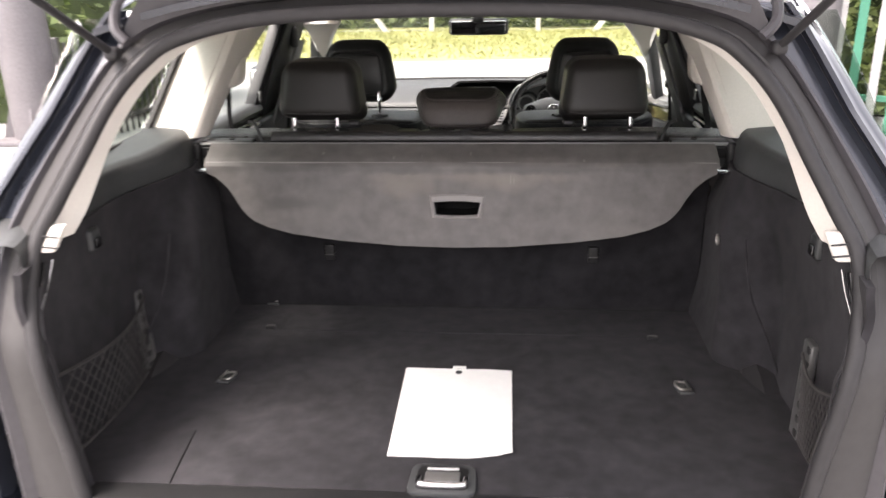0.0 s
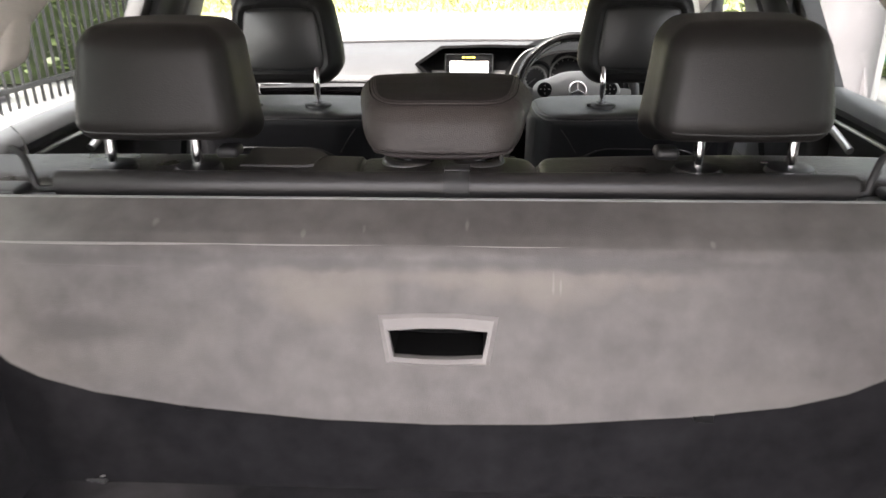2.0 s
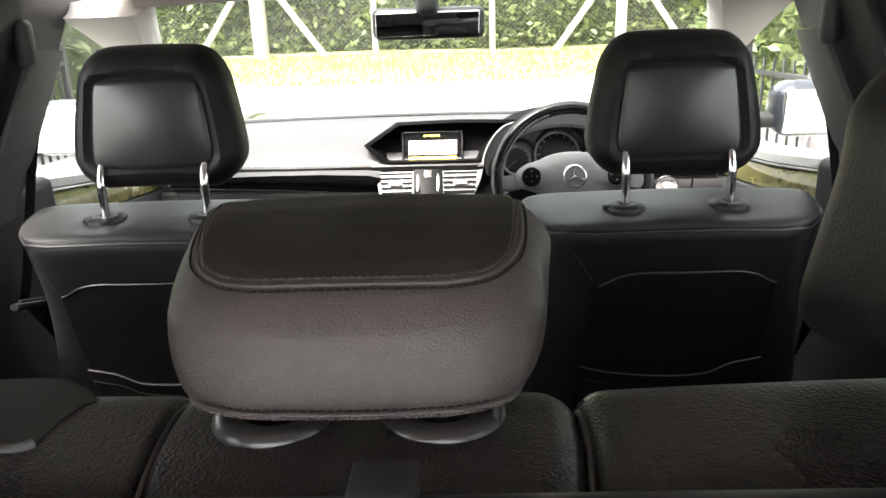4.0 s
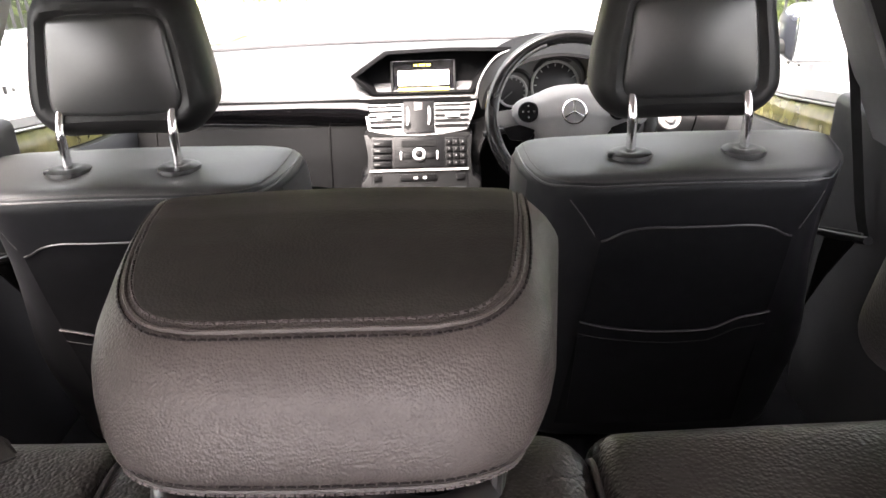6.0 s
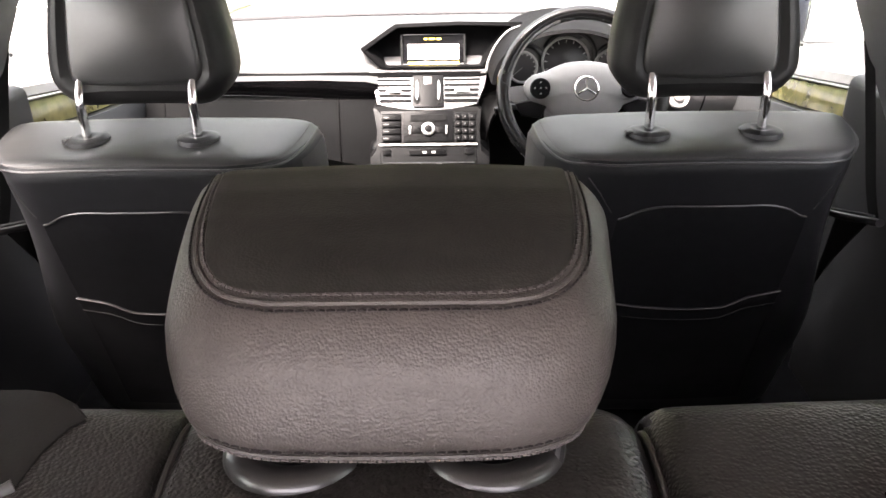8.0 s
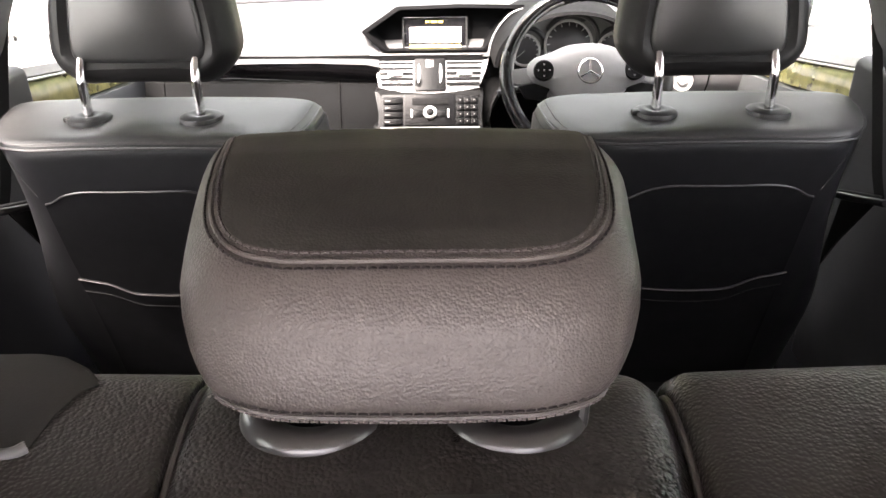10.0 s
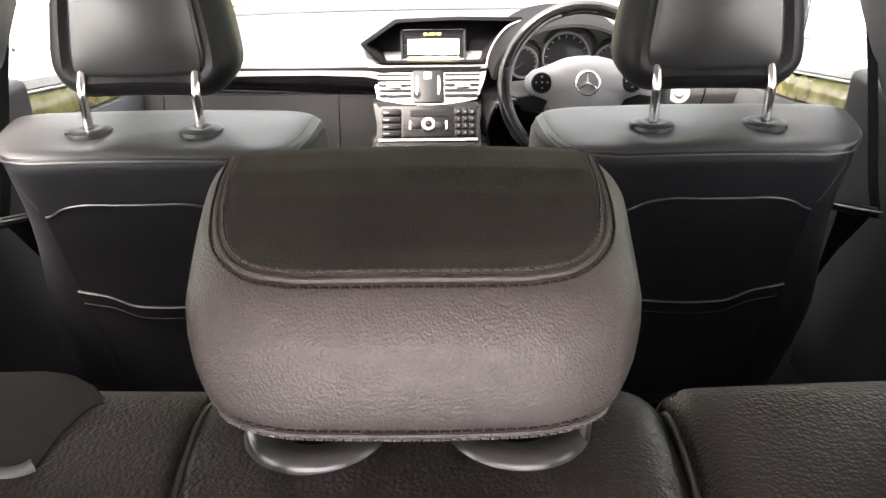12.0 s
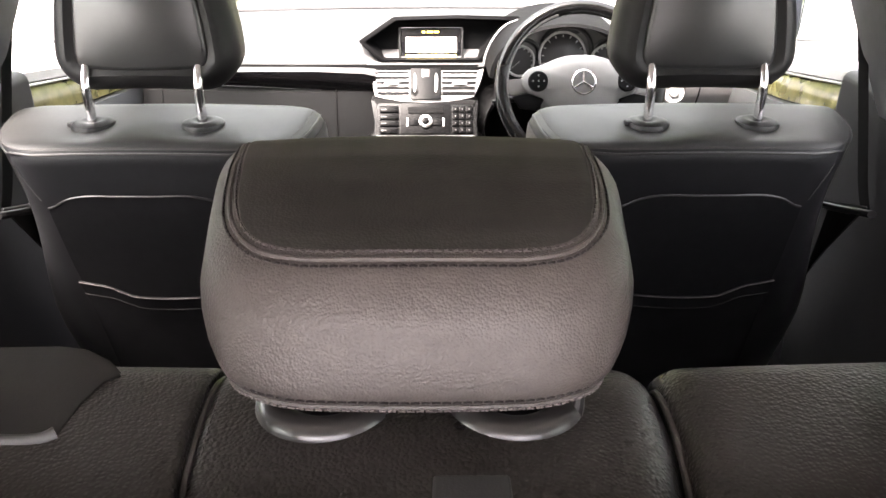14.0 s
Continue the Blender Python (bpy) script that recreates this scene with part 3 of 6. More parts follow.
inner_rows = [[p + Vector((0, -0.004, 0)) for p in whole(RING)], [p.lerp(q, 0.40) + Vector((0, -0.012, 0)) for p, q in zip(whole(RING), whole(BAND))], [p.lerp(q, 0.82) + Vector((0, 0.004, 0)) for p, q in zip(whole(RING), whole(BAND))]]
bm = bmesh.new()
grid = [[bm.verts.new(p) for p in r] for r in inner_rows]
for i in range(2):
    for j in range(len(grid[0]) - 1):
        bm.faces.new((grid[i][j], grid[i][j + 1], grid[i + 1][j + 1], grid[i + 1][j]))
child("flange_lining", bm, LINING_GREY, car, "dark rubber lining of the opening")

# outer body skin from the opening forwards
for s in (-1, 1):
    low = [(0.0, 0.3), (0.0, 0.60), (0.02, 0.95), (0.06, 1.03), (0.5, 1.07), (1.2, 1.0), (1.9, 0.945), (2.2, 0.90), (2.6, 0.835), (3.2, 0.83), (4.3, 0.74), (4.35, 0.3)]
    child("body_side", prism(low, 0.05, lambda a, q, e: (s * (0.77 + 0.09 * step(0.0, 0.9, a) + e - 0.03 * step(0.8, 1.05, q)), a, q), 0.01), PAINT, car, "dark blue painted lower body side")
    zs = [0.90, 0.98, 1.06, 1.12, 1.18, 1.245, 1.30, 1.335, 1.375, 1.41]
    lip = [0.724, 0.724, 0.716, 0.690, 0.655, 0.615, 0.580, 0.558, 0.52, 0.47]
    wall = [0.775, 0.772, 0.760, 0.735, 0.700, 0.660, 0.632, 0.614, 0.592, 0.568]
    edge = [0.815, 0.812, 0.802, 0.780, 0.748, 0.708, 0.676, 0.656, 0.625, 0.592]

    def corner(u, w):
        z = lerp(0.90, 1.41, u)
        a, b, c = interp(z, zs, lip), interp(z, zs, wall), interp(z, zs, edge)
        y = open_y(z)
        far = (interp(z, [0.9, 1.1, 1.25, 1.41], [0.83, 0.81, 0.745, 0.655]), interp(z, [0.9, 1.0, 1.1, 1.41], [0.27, 0.28, 0.30, 0.52]))
        sect = [(a, y + 0.002), (a + 0.012, y + 0.026), (b - 0.010, y + 0.030), (b - 0.001, y + 0.012), (b + 0.003, y + 0.020), (b + 0.007, y + 0.006),
                (b + 0.016, y + 0.004), (b + 0.020, y + 0.020), (c - 0.006, y + 0.034), (c, y + 0.044), (c + 0.004, y + 0.07), far]
        k = min(int(w * 11 + 1e-6), 10)
        q = w * 11 - k
        return (s * lerp(sect[k][0], sect[k + 1][0], q), lerp(sect[k][1], sect[k + 1][1], q), z)

    child("rear_pillar", sheet(corner, 28, 22, 0.0), PAINT, car, "dark blue rear pillar with a rain channel")
    child("channel_joint", tube([corner(k / 24, 4 / 11) for k in range(25)], 0.0025, 6), RUBBER, car, "black joint along the rain channel")
    child("chrome_strip", tube(smooth_line([(s * 0.812, 0.30, 1.10), (s * 0.747, 0.405, 1.25), (s * 0.66, 0.52, 1.41), (s * 0.71, 0.9, 1.41), (s * 0.70, 1.6, 1.40)], 5), 0.006, 6), CHROME, car)


def roof_z(y):
    return interp(y, [0.28, 0.6, 1.0, 1.5, 1.9, 2.25], [1.418, 1.43, 1.43, 1.41, 1.37, 1.298])


def roof_skin(lift):
    def fn(u, w):
        y = lerp(0.27, 2.25, w)
        half = interp(y, [0.27, 0.6, 1.2, 1.7, 2.25], [0.60, 0.705, 0.715, 0.70, 0.57])
        x = lerp(-half, half, u)
        return (x, y, roof_z(y) + lift - lerp(0.075, 0.02, w ** 3) * abs(x / half) ** 2.6)
    return fn


child("roof_panel", sheet(roof_skin(0.04), 16, 20, 0.012), PAINT, car, "dark blue painted roof")
child("headlining", sheet(lambda u, w: roof_skin(0.0)(u, lerp(0.045, 1.0, w)), 16, 20, -0.01), HEADLINER, car, "pale beige fabric headlining")

# pale trim round the inside of the opening
outer = whole([p for p in RING if p[1] > 1.03], 0.006)
inner = smooth_line([(-x, open_y(z) + 0.06, z) for x, z in TRIM] + [(x, open_y(z) + 0.06, z) for x, z in reversed(TRIM[:-1])], 6)


def resample(line, n):
    out = []
    acc = [0.0]
    for a, b in zip(line, line[1:]):
        acc.append(acc[-1] + (b - a).length)
    for i in range(n):
        d = acc[-1] * i / (n - 1)
        k = max(0, min(len(line) - 2, int(np.searchsorted(acc, d)) - 1))
        out.append(line[k].lerp(line[k + 1], (d - acc[k]) / max(1e-6, acc[k + 1] - acc[k])))
    return out


ra, rb = resample(outer, 90), resample(inner, 90)
bm = bmesh.new()
grid = [[bm.verts.new(p) for p in r] for r in (ra, [a.lerp(b, 0.35) + Vector((0, -0.006, 0)) for a, b in zip(ra, rb)], [a.lerp(b, 0.75) for a, b in zip(ra, rb)], rb, [p + Vector((0.02 * (1 if p.x > 0 else -1), 0.05, 0.012)) for p in rb])]
for i in range(len(grid) - 1):
    for j in range(89):
        bm.faces.new((grid[i][j], grid[i][j + 1], grid[i + 1][j + 1], grid[i + 1][j]))
child("opening_trim", bm, TRIM_LIGHT, car, "cream plastic trim inside the boot opening")
# clips at the lower ends of the trim
for s in (-1, 1):
    lug = child("trim_clip", rbox(0.026, 0.016, 0.042, 0.005, 2, (2, 1, 3), lambda p: (p.x - s * 0.35 * p.z, p.y + 0.5 * p.z, p.z), (s * 0.630, 0.088, 1.062)), TRIM_LIGHT, car, "cream clip at the end of the trim")
    for z in (1.050, 1.066):
        child("clip_gap", tube([(s * 0.616, 0.076 + 0.5 * (z - 1.062), z), (s * 0.644, 0.076 + 0.5 * (z - 1.062), z + 0.003)], 0.0016, 6), RUBBER, lug)
# pillars, windows and door tops on both sides
for s in (-1, 1):
    # rear pillar: a broad panel facing the boot, a ridge, and a narrow face towards the cabin
    cols = []
    for w in [k / 10 for k in range(11)]:
        edge = Vector((lerp(0.781, 0.700, w), lerp(0.780, 0.987, w), lerp(1.085, 1.365, w)))
        ridge = Vector((lerp(0.640, 0.545, w), lerp(0.755, 0.970, w), lerp(1.085, 1.385, w)))
        front = Vector((lerp(0.636, 0.552, w), lerp(0.84, 1.28, w) - 0.05 * math.sin(w * math.pi), lerp(1.075, 1.36, w)))
        cols.append([edge, edge.lerp(ridge, 0.5) + Vector((-0.004, -0.006, 0)), edge.lerp(ridge, 0.93), ridge + Vector((0.002, 0.008, 0)), ridge.lerp(front, 0.12), ridge.lerp(front, 0.6) + Vector((-0.006, 0, 0)), front, front + Vector((0.03, 0.012, 0)), front + Vector((0.10, 0.05, 0))])
    cpb = bmesh.new()
    gridc = [[cpb.verts.new((s * p.x, p.y, p.z)) for p in col] for col in cols]
    for q, w in zip(gridc, gridc[1:]):
        for k in range(8):
            cpb.faces.new((q[k], q[k + 1], w[k + 1], w[k]))
    child("rear_pillar_trim", cpb, TRIM_LIGHT, car, "cream plastic pillar trim")
    joint = [cols[k][2].lerp(cols[k][1], 0.25) + Vector((-0.001, -0.0015, 0)) for k in (3, 5, 7, 9, 10)]
    child("panel_joint", tube([(s * p.x, p.y, p.z) for p in joint], 0.0012, 6), HEADLINER, car)
    hz = rbox(0.05, 0.085, 0.085, 0.024, 4, (2, 3, 3), lambda p: (p.x * (1 - 3 * p.z), p.y * (1 - 3.5 * p.z) + 0.75 * p.z, p.z), (s * 0.604, 0.985, 1.222))
    child("belt_guide_cover", hz, TRIM_LIGHT, car, "cream cover of the rear seat belt guide")
    belt = [(s * 0.606, 0.935, 1.19), (s * 0.615, 0.955, 1.15), (s * 0.635, 1.0, 1.10), (s * 0.66, 1.07, 1.05), (s * 0.67, 1.09, 0.95)]
    bb = bmesh.new()
    ln = smooth_line(belt, 4)
    for p in ln:
        bb.verts.new(p + Vector((-s * 0.010, -0.014, 0))), bb.verts.new(p + Vector((s * 0.012, 0.014, 0)))
    bb.verts.ensure_lookup_table()
    fs = [bb.faces.new((bb.verts[2 * i], bb.verts[2 * i + 1], bb.verts[2 * i + 3], bb.verts[2 * i + 2])) for i in range(len(ln) - 1)]
    bmesh.ops.solidify(bb, geom=fs, thickness=0.002)
    child("rear_belt", bb, BELT, car, "black seat belt webbing")
    b_poly = [(1.70, 0.90), (1.73, 1.10), (1.83, 1.33), (2.095, 1.31), (2.02, 1.08), (2.00, 0.90)]
    side_panel("centre_pillar_trim", b_poly, 0.06, PILLAR_GREY, s, 0.05, "dark grey centre pillar trim", 0.014)
    d_poly = [(1.62, 0.95), (1.655, 1.05), (1.79, 1.32), (1.86, 1.32), (1.74, 1.08), (1.71, 0.95)]
    side_panel("door_frame", d_poly, 0.04, PLASTIC, s, 0.03, "black door window frame", 0.006)
    side_panel("door_frame", [(2.00, 0.92), (2.02, 1.08), (2.085, 1.29), (2.11, 1.29), (2.045, 1.08), (2.025, 0.92)], 0.04, PLASTIC, s, 0.03, "", 0.005)
    child("lower_pillar_trim", rbox(0.10, 0.42, 0.68, 0.02, 2, (1, 3, 3), None, (s * 0.80, 1.84, 0.62)), PILLAR_LOW, car, "dark grey lower pillar trim")
    cover_poly = [(1.735, 0.83), (1.842, 0.812), (1.925, 0.99), (2.01, 1.20), (1.90, 1.21), (1.80, 1.0)]
    side_panel("pillar_cover", cover_poly, 0.012, PILLAR_COVER, s, 0.080, "grey plastic cover of the centre pillar", 0.004)
    guide = rbox(0.03, 0.035, 0.08, 0.013, 2, (1, 1, 2), at=(s * (side_x(1.9, 1.22) - 0.06), 1.90, 1.22))
    child("front_belt_guide", guide, PLASTIC_GREY, car)
    fb = bmesh.new()
    ln = smooth_line([(s * (side_x(1.9, 1.2) - 0.068), 1.965, 1.19), (s * 0.718, 1.945, 1.05), (s * 0.722, 1.885, 0.92), (s * 0.728, 1.845, 0.81), (s * 0.736, 1.825, 0.76)], 4)
    for p in ln:
        fb.verts.new(p + Vector((0.004 * s, -0.010, 0))), fb.verts.new(p + Vector((-0.004 * s, 0.010, 0)))
    fb.verts.ensure_lookup_table()
    fs = [fb.faces.new((fb.verts[2 * i], fb.verts[2 * i + 1], fb.verts[2 * i + 3], fb.verts[2 * i + 2])) for i in range(len(ln) - 1)]
    bmesh.ops.solidify(fb, geom=fs, thickness=0.002)
    child("front_belt", fb, BELT, car, "black seat belt webbing")
    rail = [(1.0, 1.33), (1.5, 1.318), (1.9, 1.295), (2.2, 1.262), (2.42, 1.232), (2.44, 1.28), (2.2, 1.315), (1.5, 1.37), (1.0, 1.385)]
    side_panel("door_frame", rail, 0.04, PLASTIC, s, 0.03, "", 0.005)
    fr = [(2.36, 1.265), (2.46, 1.235), (2.75, 0.98), (2.80, 0.84), (2.68, 0.84), (2.52, 1.08)]
    side_panel("door_frame", fr, 0.04, PLASTIC_GREY, s, 0.04, "", 0.008)
    ap = bmesh.new()
    secs = []
    for k in range(9):
        w = k / 8
        y, z = lerp(2.12, 3.05, w), 1.275 - 0.325 * w ** 1.05
        xi = interp(y, [2.12, 2.40, 3.05], [0.535, 0.635, 0.83])
        xo = max(xi + 0.06, side_x(y, z) - 0.03)
        secs.append([ap.verts.new((s * xx, yy, zz)) for xx, yy, zz in ((xi, y - 0.01, z - 0.004), (xi + 0.015, y - 0.05, z - 0.02), (xo - 0.01, y - 0.07, z - 0.02), (xo + 0.02, y - 0.02, z + 0.005), (xi + 0.03, y + 0.03, z + 0.02), (xi, y + 0.02, z + 0.016))])
    for q, w in zip(secs, secs[1:]):
        for j in range(6):
            ap.faces.new((q[j], q[(j + 1) % 6], w[(j + 1) % 6], w[j]))
    ap.faces.new(secs[0][::-1]), ap.faces.new(secs[-1])
    child("front_pillar_trim", ap, TRIM_LIGHT, car, "pale beige front pillar trim")
    # glazing
    for nm, poly, gm in (("quarter_window", [(0.20, 1.09), (0.783, 1.09), (0.988, 1.36), (0.42, 1.39)], GLASS_TINT),
                         ("rear_door_window", [(0.95, 0.98), (1.70, 0.98), (1.82, 1.32), (1.10, 1.35)], GLASS),
                         ("front_door_window", [(1.98, 0.92), (2.75, 0.82), (2.46, 1.25), (2.05, 1.30)], GLASS)):
        o = side_panel(nm, poly, 0.004, gm, s, -0.012, "", 0)
        o.visible_shadow = False
    side_panel("window_edge_strip", [(0.760, 1.09), (0.778, 1.09), (0.983, 1.362), (0.963, 1.365)], 0.012, RUBBER, s, 0.012, "", 0.002)
    side_panel("window_edge_strip", [(0.14, 1.09), (0.783, 1.088), (0.778, 1.102), (0.15, 1.104)], 0.012, RUBBER, s, 0.012, "", 0.002)

ws = child("windscreen", sheet(lambda u, w: (lerp(-1, 1, u) * lerp(0.58, 0.86, w), lerp(2.225, 3.09, w) - 0.09 * (2 * u - 1) ** 2, lerp(1.295, 0.895, w)), 16, 8, 0.004), GLASS, car)
ws.visible_shadow = False
child("windscreen_header", rbox(1.12, 0.09, 0.035, 0.012, 2, (6, 1, 1), lambda p: (p.x, p.y - 0.09 * (p.x / 0.56) ** 2, p.z - 0.012 * (p.x / 0.56) ** 2), (0, 2.205, 1.298)), HEADLINER, car)
for s in (-1, 1):
    child("sun_visor", rbox(0.40, 0.15, 0.018, 0.008, 2, (6, 2, 1), at=(s * 0.31, 2.10, 1.312)), TRIM_LIGHT, car, "pale beige folded-up sun visor")
child("visor_label", box_bm(0.13, 0.03, 0.002, (-0.23, 2.09, 1.301)), mat("yellowed_paper_label", (0.75, 0.68, 0.45), 0.6, tone=0.05, bump=0), car, "yellowish sticker on the visor")
child("bonnet", sheet(lambda u, w: (lerp(-0.8, 0.8, u), lerp(3.06, 4.35, w), lerp(0.87, 0.66, w ** 1.3) - 0.07 * (2 * u - 1) ** 4), 12, 10, 0.01), PAINT, car, "dark blue painted bonnet")
child("firewall", prism([(3.0, 0.35), (3.12, 0.35), (3.12, 0.87), (3.05, 0.88)], 1.5, lambda a, b, c: (c - 0.75, a, b)), PLASTIC, car)
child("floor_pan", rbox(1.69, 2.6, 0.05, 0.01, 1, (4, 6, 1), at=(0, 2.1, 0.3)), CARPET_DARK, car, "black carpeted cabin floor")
child("rear_bulkhead", rbox(1.5, 0.05, 0.5, 0.01, 1, (4, 1, 2), at=(0, 0.89, 0.37)), CARPET, car)
child("rear_bumper", rbox(1.66, 0.14, 0.28, 0.05, 3, (8, 1, 2), lambda p: (p.x, p.y + 0.1 * (p.x / 0.83) ** 4, p.z), (0, -0.03, 0.43)), PAINT, car, "dark blue painted rear bumper")
child("sill_plate", rbox(1.23, 0.10, 0.03, 0.012, 2, (6, 1, 1), at=(0, -0.012, 0.607)), PLASTIC, car, "black plastic boot sill")

child("front_bumper", rbox(1.62, 0.16, 0.42, 0.06, 3, (8, 1, 2), lambda p: (p.x, p.y - 0.12 * (p.x / 0.81) ** 4, p.z), (0, 4.36, 0.47)), PAINT, car, "dark blue painted front bumper")
for s in (-1, 1):
    for y in (0.55, 3.42):
        turn = Matrix.Rotation(radians(90), 4, "Y")
        wh = child("wheel", lathe([(0.19, -0.10), (0.30, -0.11), (0.33, -0.085), (0.33, 0.085), (0.30, 0.11), (0.19, 0.10)], 36, (s * 0.75, y, 0.33), turn), RUBBER, car, "black tyre")
        child("rim", lathe([(0.05, -0.105), (0.185, -0.09), (0.185, 0.09), (0.05, 0.105)], 30, (s * 0.75, y, 0.33), turn), SILVER_PAINT, wh, "silver rim")

# doors: inner panels below the windows
def waist(y):
    return interp(y, [1.70, 2.08, 2.40, 2.95], [0.985, 0.955, 0.902, 0.835])


for s in (-1, 1):
    dr = child("rear_door", rbox(0.07, 0.82, 0.62, 0.03, 2, (1, 6, 4), None, (s * 0.83, 1.31, 0.685)), VINYL_DARK, car, "black door panel")
    led = tube(smooth_line([(s * 0.785, 0.92, 1.005), (s * 0.785, 1.31, 1.005), (s * 0.795, 1.69, 0.99)], 6), 0.036, 10, flat=0.7)
    child("window_ledge", led, PLASTIC_GREY, dr, "grey padded window ledge")
    child("waist_strip", tube(smooth_line([(s * 0.752, 0.95, 0.975), (s * 0.752, 1.31, 0.978), (s * 0.765, 1.67, 0.96)], 6), 0.004, 6), SILVER, dr, "satin silver strip")
    child("armrest", rbox(0.08, 0.4, 0.05, 0.02, 2, (1, 3, 1), None, (s * 0.77, 1.4, 0.78)), VINYL_DARK, dr)
    child("door_pull", tube(smooth_line([(s * 0.745, 1.42, 0.94), (s * 0.735, 1.50, 0.965), (s * 0.745, 1.58, 0.955)], 4), 0.008, 8), SILVER, dr, "satin silver door pull")
    child("door_lock_pin", lathe([(0.004, 0), (0.004, 0.025), (0.006, 0.03), (0.006, 0.035)], 10, (s * 0.755, 1.66, 1.022)), SILVER, dr)

    def across(pts, y0=1.80, y1=2.95, n=24):
        """A strip along the front door; pts of x and drop below the waist line."""
        return sheet(lambda u, w: (s * interp(w, [k / (len(pts) - 1) for k in range(len(pts))], [p[0] for p in pts]), lerp(y0, y1, u),
                                   waist(lerp(y0, y1, u)) - interp(w, [k / (len(pts) - 1) for k in range(len(pts))], [p[1] for p in pts])), n, (len(pts) - 1) * 2, 0.0)
    fd = child("front_door", across([(0.90, 0.02), (0.87, 0.10), (0.79, 0.105), (0.785, 0.13), (0.79, 0.25), (0.80, 0.55), (0.90, 0.56)]), PLASTIC_GREY, car, "dark grey front door panel")
    child("window_ledge", across([(0.895, 0.012), (0.86, 0.0), (0.83, 0.004), (0.812, 0.016), (0.808, 0.034), (0.82, 0.044)]), LEDGE_SKY_LIT, fd, "grey padded window ledge")
    child("ledge_edge", tube([(s * 0.807, y, waist(y) - 0.040) for y in [lerp(1.82, 2.93, k / 20) for k in range(21)]], 0.003, 6), SILVER, fd, "satin silver edge")
    child("wood_strip", across([(0.815, 0.042), (0.808, 0.055), (0.802, 0.075), (0.80, 0.098), (0.81, 0.106)]), WOOD, fd, "glossy olive-brown wood strip")
    child("armrest", rbox(0.09, 0.5, 0.05, 0.02, 2, (1, 3, 1), None, (s * 0.77, 2.3, 0.68)), VINYL_DARK, fd)
    child("door_catch", rbox(0.012, 0.06, 0.016, 0.005, 2, (1, 2, 1), at=(s * 0.775, 2.30, 0.765)), CHROME, fd, "chrome inside door catch")

# wing mirrors outside the front doors
for s in (-1, 1):
    wm = thing("wing_mirror", (s * 1.0, 2.64, 0.95), "dark blue door mirror with pale reflecting glass", "mirror", "door mirrors")
    child("housing", rbox(0.22, 0.13, 0.15, 0.05, 3, (2, 2, 2), at=(s * 1.01, 2.69, 0.95)), PAINT, wm)
    child("mirror_glass", rbox(0.185, 0.012, 0.115, 0.005, 2, (2, 1, 2), at=(s * 1.005, 2.627, 0.95)), MIRROR, wm, "mirror glass")
    child("foot", rbox(0.10, 0.06, 0.04, 0.015, 2, (1, 1, 1), at=(s * 0.90, 2.69, 0.92)), PLASTIC, wm)

# raised tailgate with its struts
gate = thing("tailgate", (0, 0.25, 1.46), "raised dark blue tailgate held up by two gas struts", "tailgate")


def gate_fn(u, w):
    x = lerp(-1, 1, u) * interp(w, [0, 0.3, 0.55, 1.0], [0.56, 0.64, 0.68, 0.66])
    return (x, lerp(0.22, -0.90, w) - 0.06 * (1 - (2 * u - 1) ** 2) * w, lerp(1.50, 2.10, w) + 0.06 * math.sin(w * math.pi) - 0.05 * (2 * u - 1) ** 4)


child("inner_panel", sheet(gate_fn, 14, 14, 0.06), TRIM_LIGHT, gate, "cream inner lining of the tailgate")
child("outer_panel", sheet(lambda u, w: (gate_fn(u, w)[0] * 1.03, gate_fn(u, w)[1], gate_fn(u, w)[2] + 0.075), 14, 14, 0.02), PAINT, gate)
for s in (-1, 1):
    a, b = Vector((s * 0.552, 0.235, 1.345)), Vector((s * 0.648, -0.36, 1.71))
    st = child("gas_strut", tube([a, a.lerp(b, 0.45)], 0.007, 10), RUBBER, gate, "black gas strut")
    child("cylinder", tube([a.lerp(b, 0.40), b], 0.012, 10), RUBBER, st)
    child("mount", tube([b, b + Vector((0, 0, 0.20))], 0.014, 8), RUBBER, st)
    child("bracket", rbox(0.024, 0.03, 0.022, 0.008, 2, (1, 1, 1), at=a), RUBBER, st)
    bend = smooth_line([(s * 0.525, 0.237, 1.362), (s * 0.545, 0.245, 1.382), (s * 0.550, 0.258, 1.406), (s * 0.540, 0.262, 1.430), (s * 0.50, 0.255, 1.462)], 5)
    child("corner_seal", tube(bend, 0.009, 8), FLANGE, gate, "grey seal at the hinge corner")

# ---- boot ----
def floor_fn(u, w):
    y = lerp(0.0, 0.83, w)
    half = lerp(0.70, 0.606, step(0.45, 0.54, y)) - 0.09 * (1 - step(0.0, 0.12, y))
    x = lerp(-half, half, u)
    return (x, y, 0.62 + 0.0012 * noise.noise((x * 9, y * 9, 0)) + 0.0008 * noise.noise((x * 25, y * 25, 4)))


tagged(part("boot_floor", sheet(floor_fn, 60, 40, 0.04), CARPET), "black velour boot floor with faint wear marks", "floor", kind="structure")
FOLD = thing("floor_joint", (0, 0.66, 0.62), "thin seam across the boot carpet", "seam", kind="structure")
child("joint_line", tube([(-0.46, 0.655, 0.6195), (0.46, 0.655, 0.6195)], 0.0022, 6), CARPET, FOLD)
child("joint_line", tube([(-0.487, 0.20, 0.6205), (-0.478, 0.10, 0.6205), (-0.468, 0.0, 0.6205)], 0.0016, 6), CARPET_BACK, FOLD)


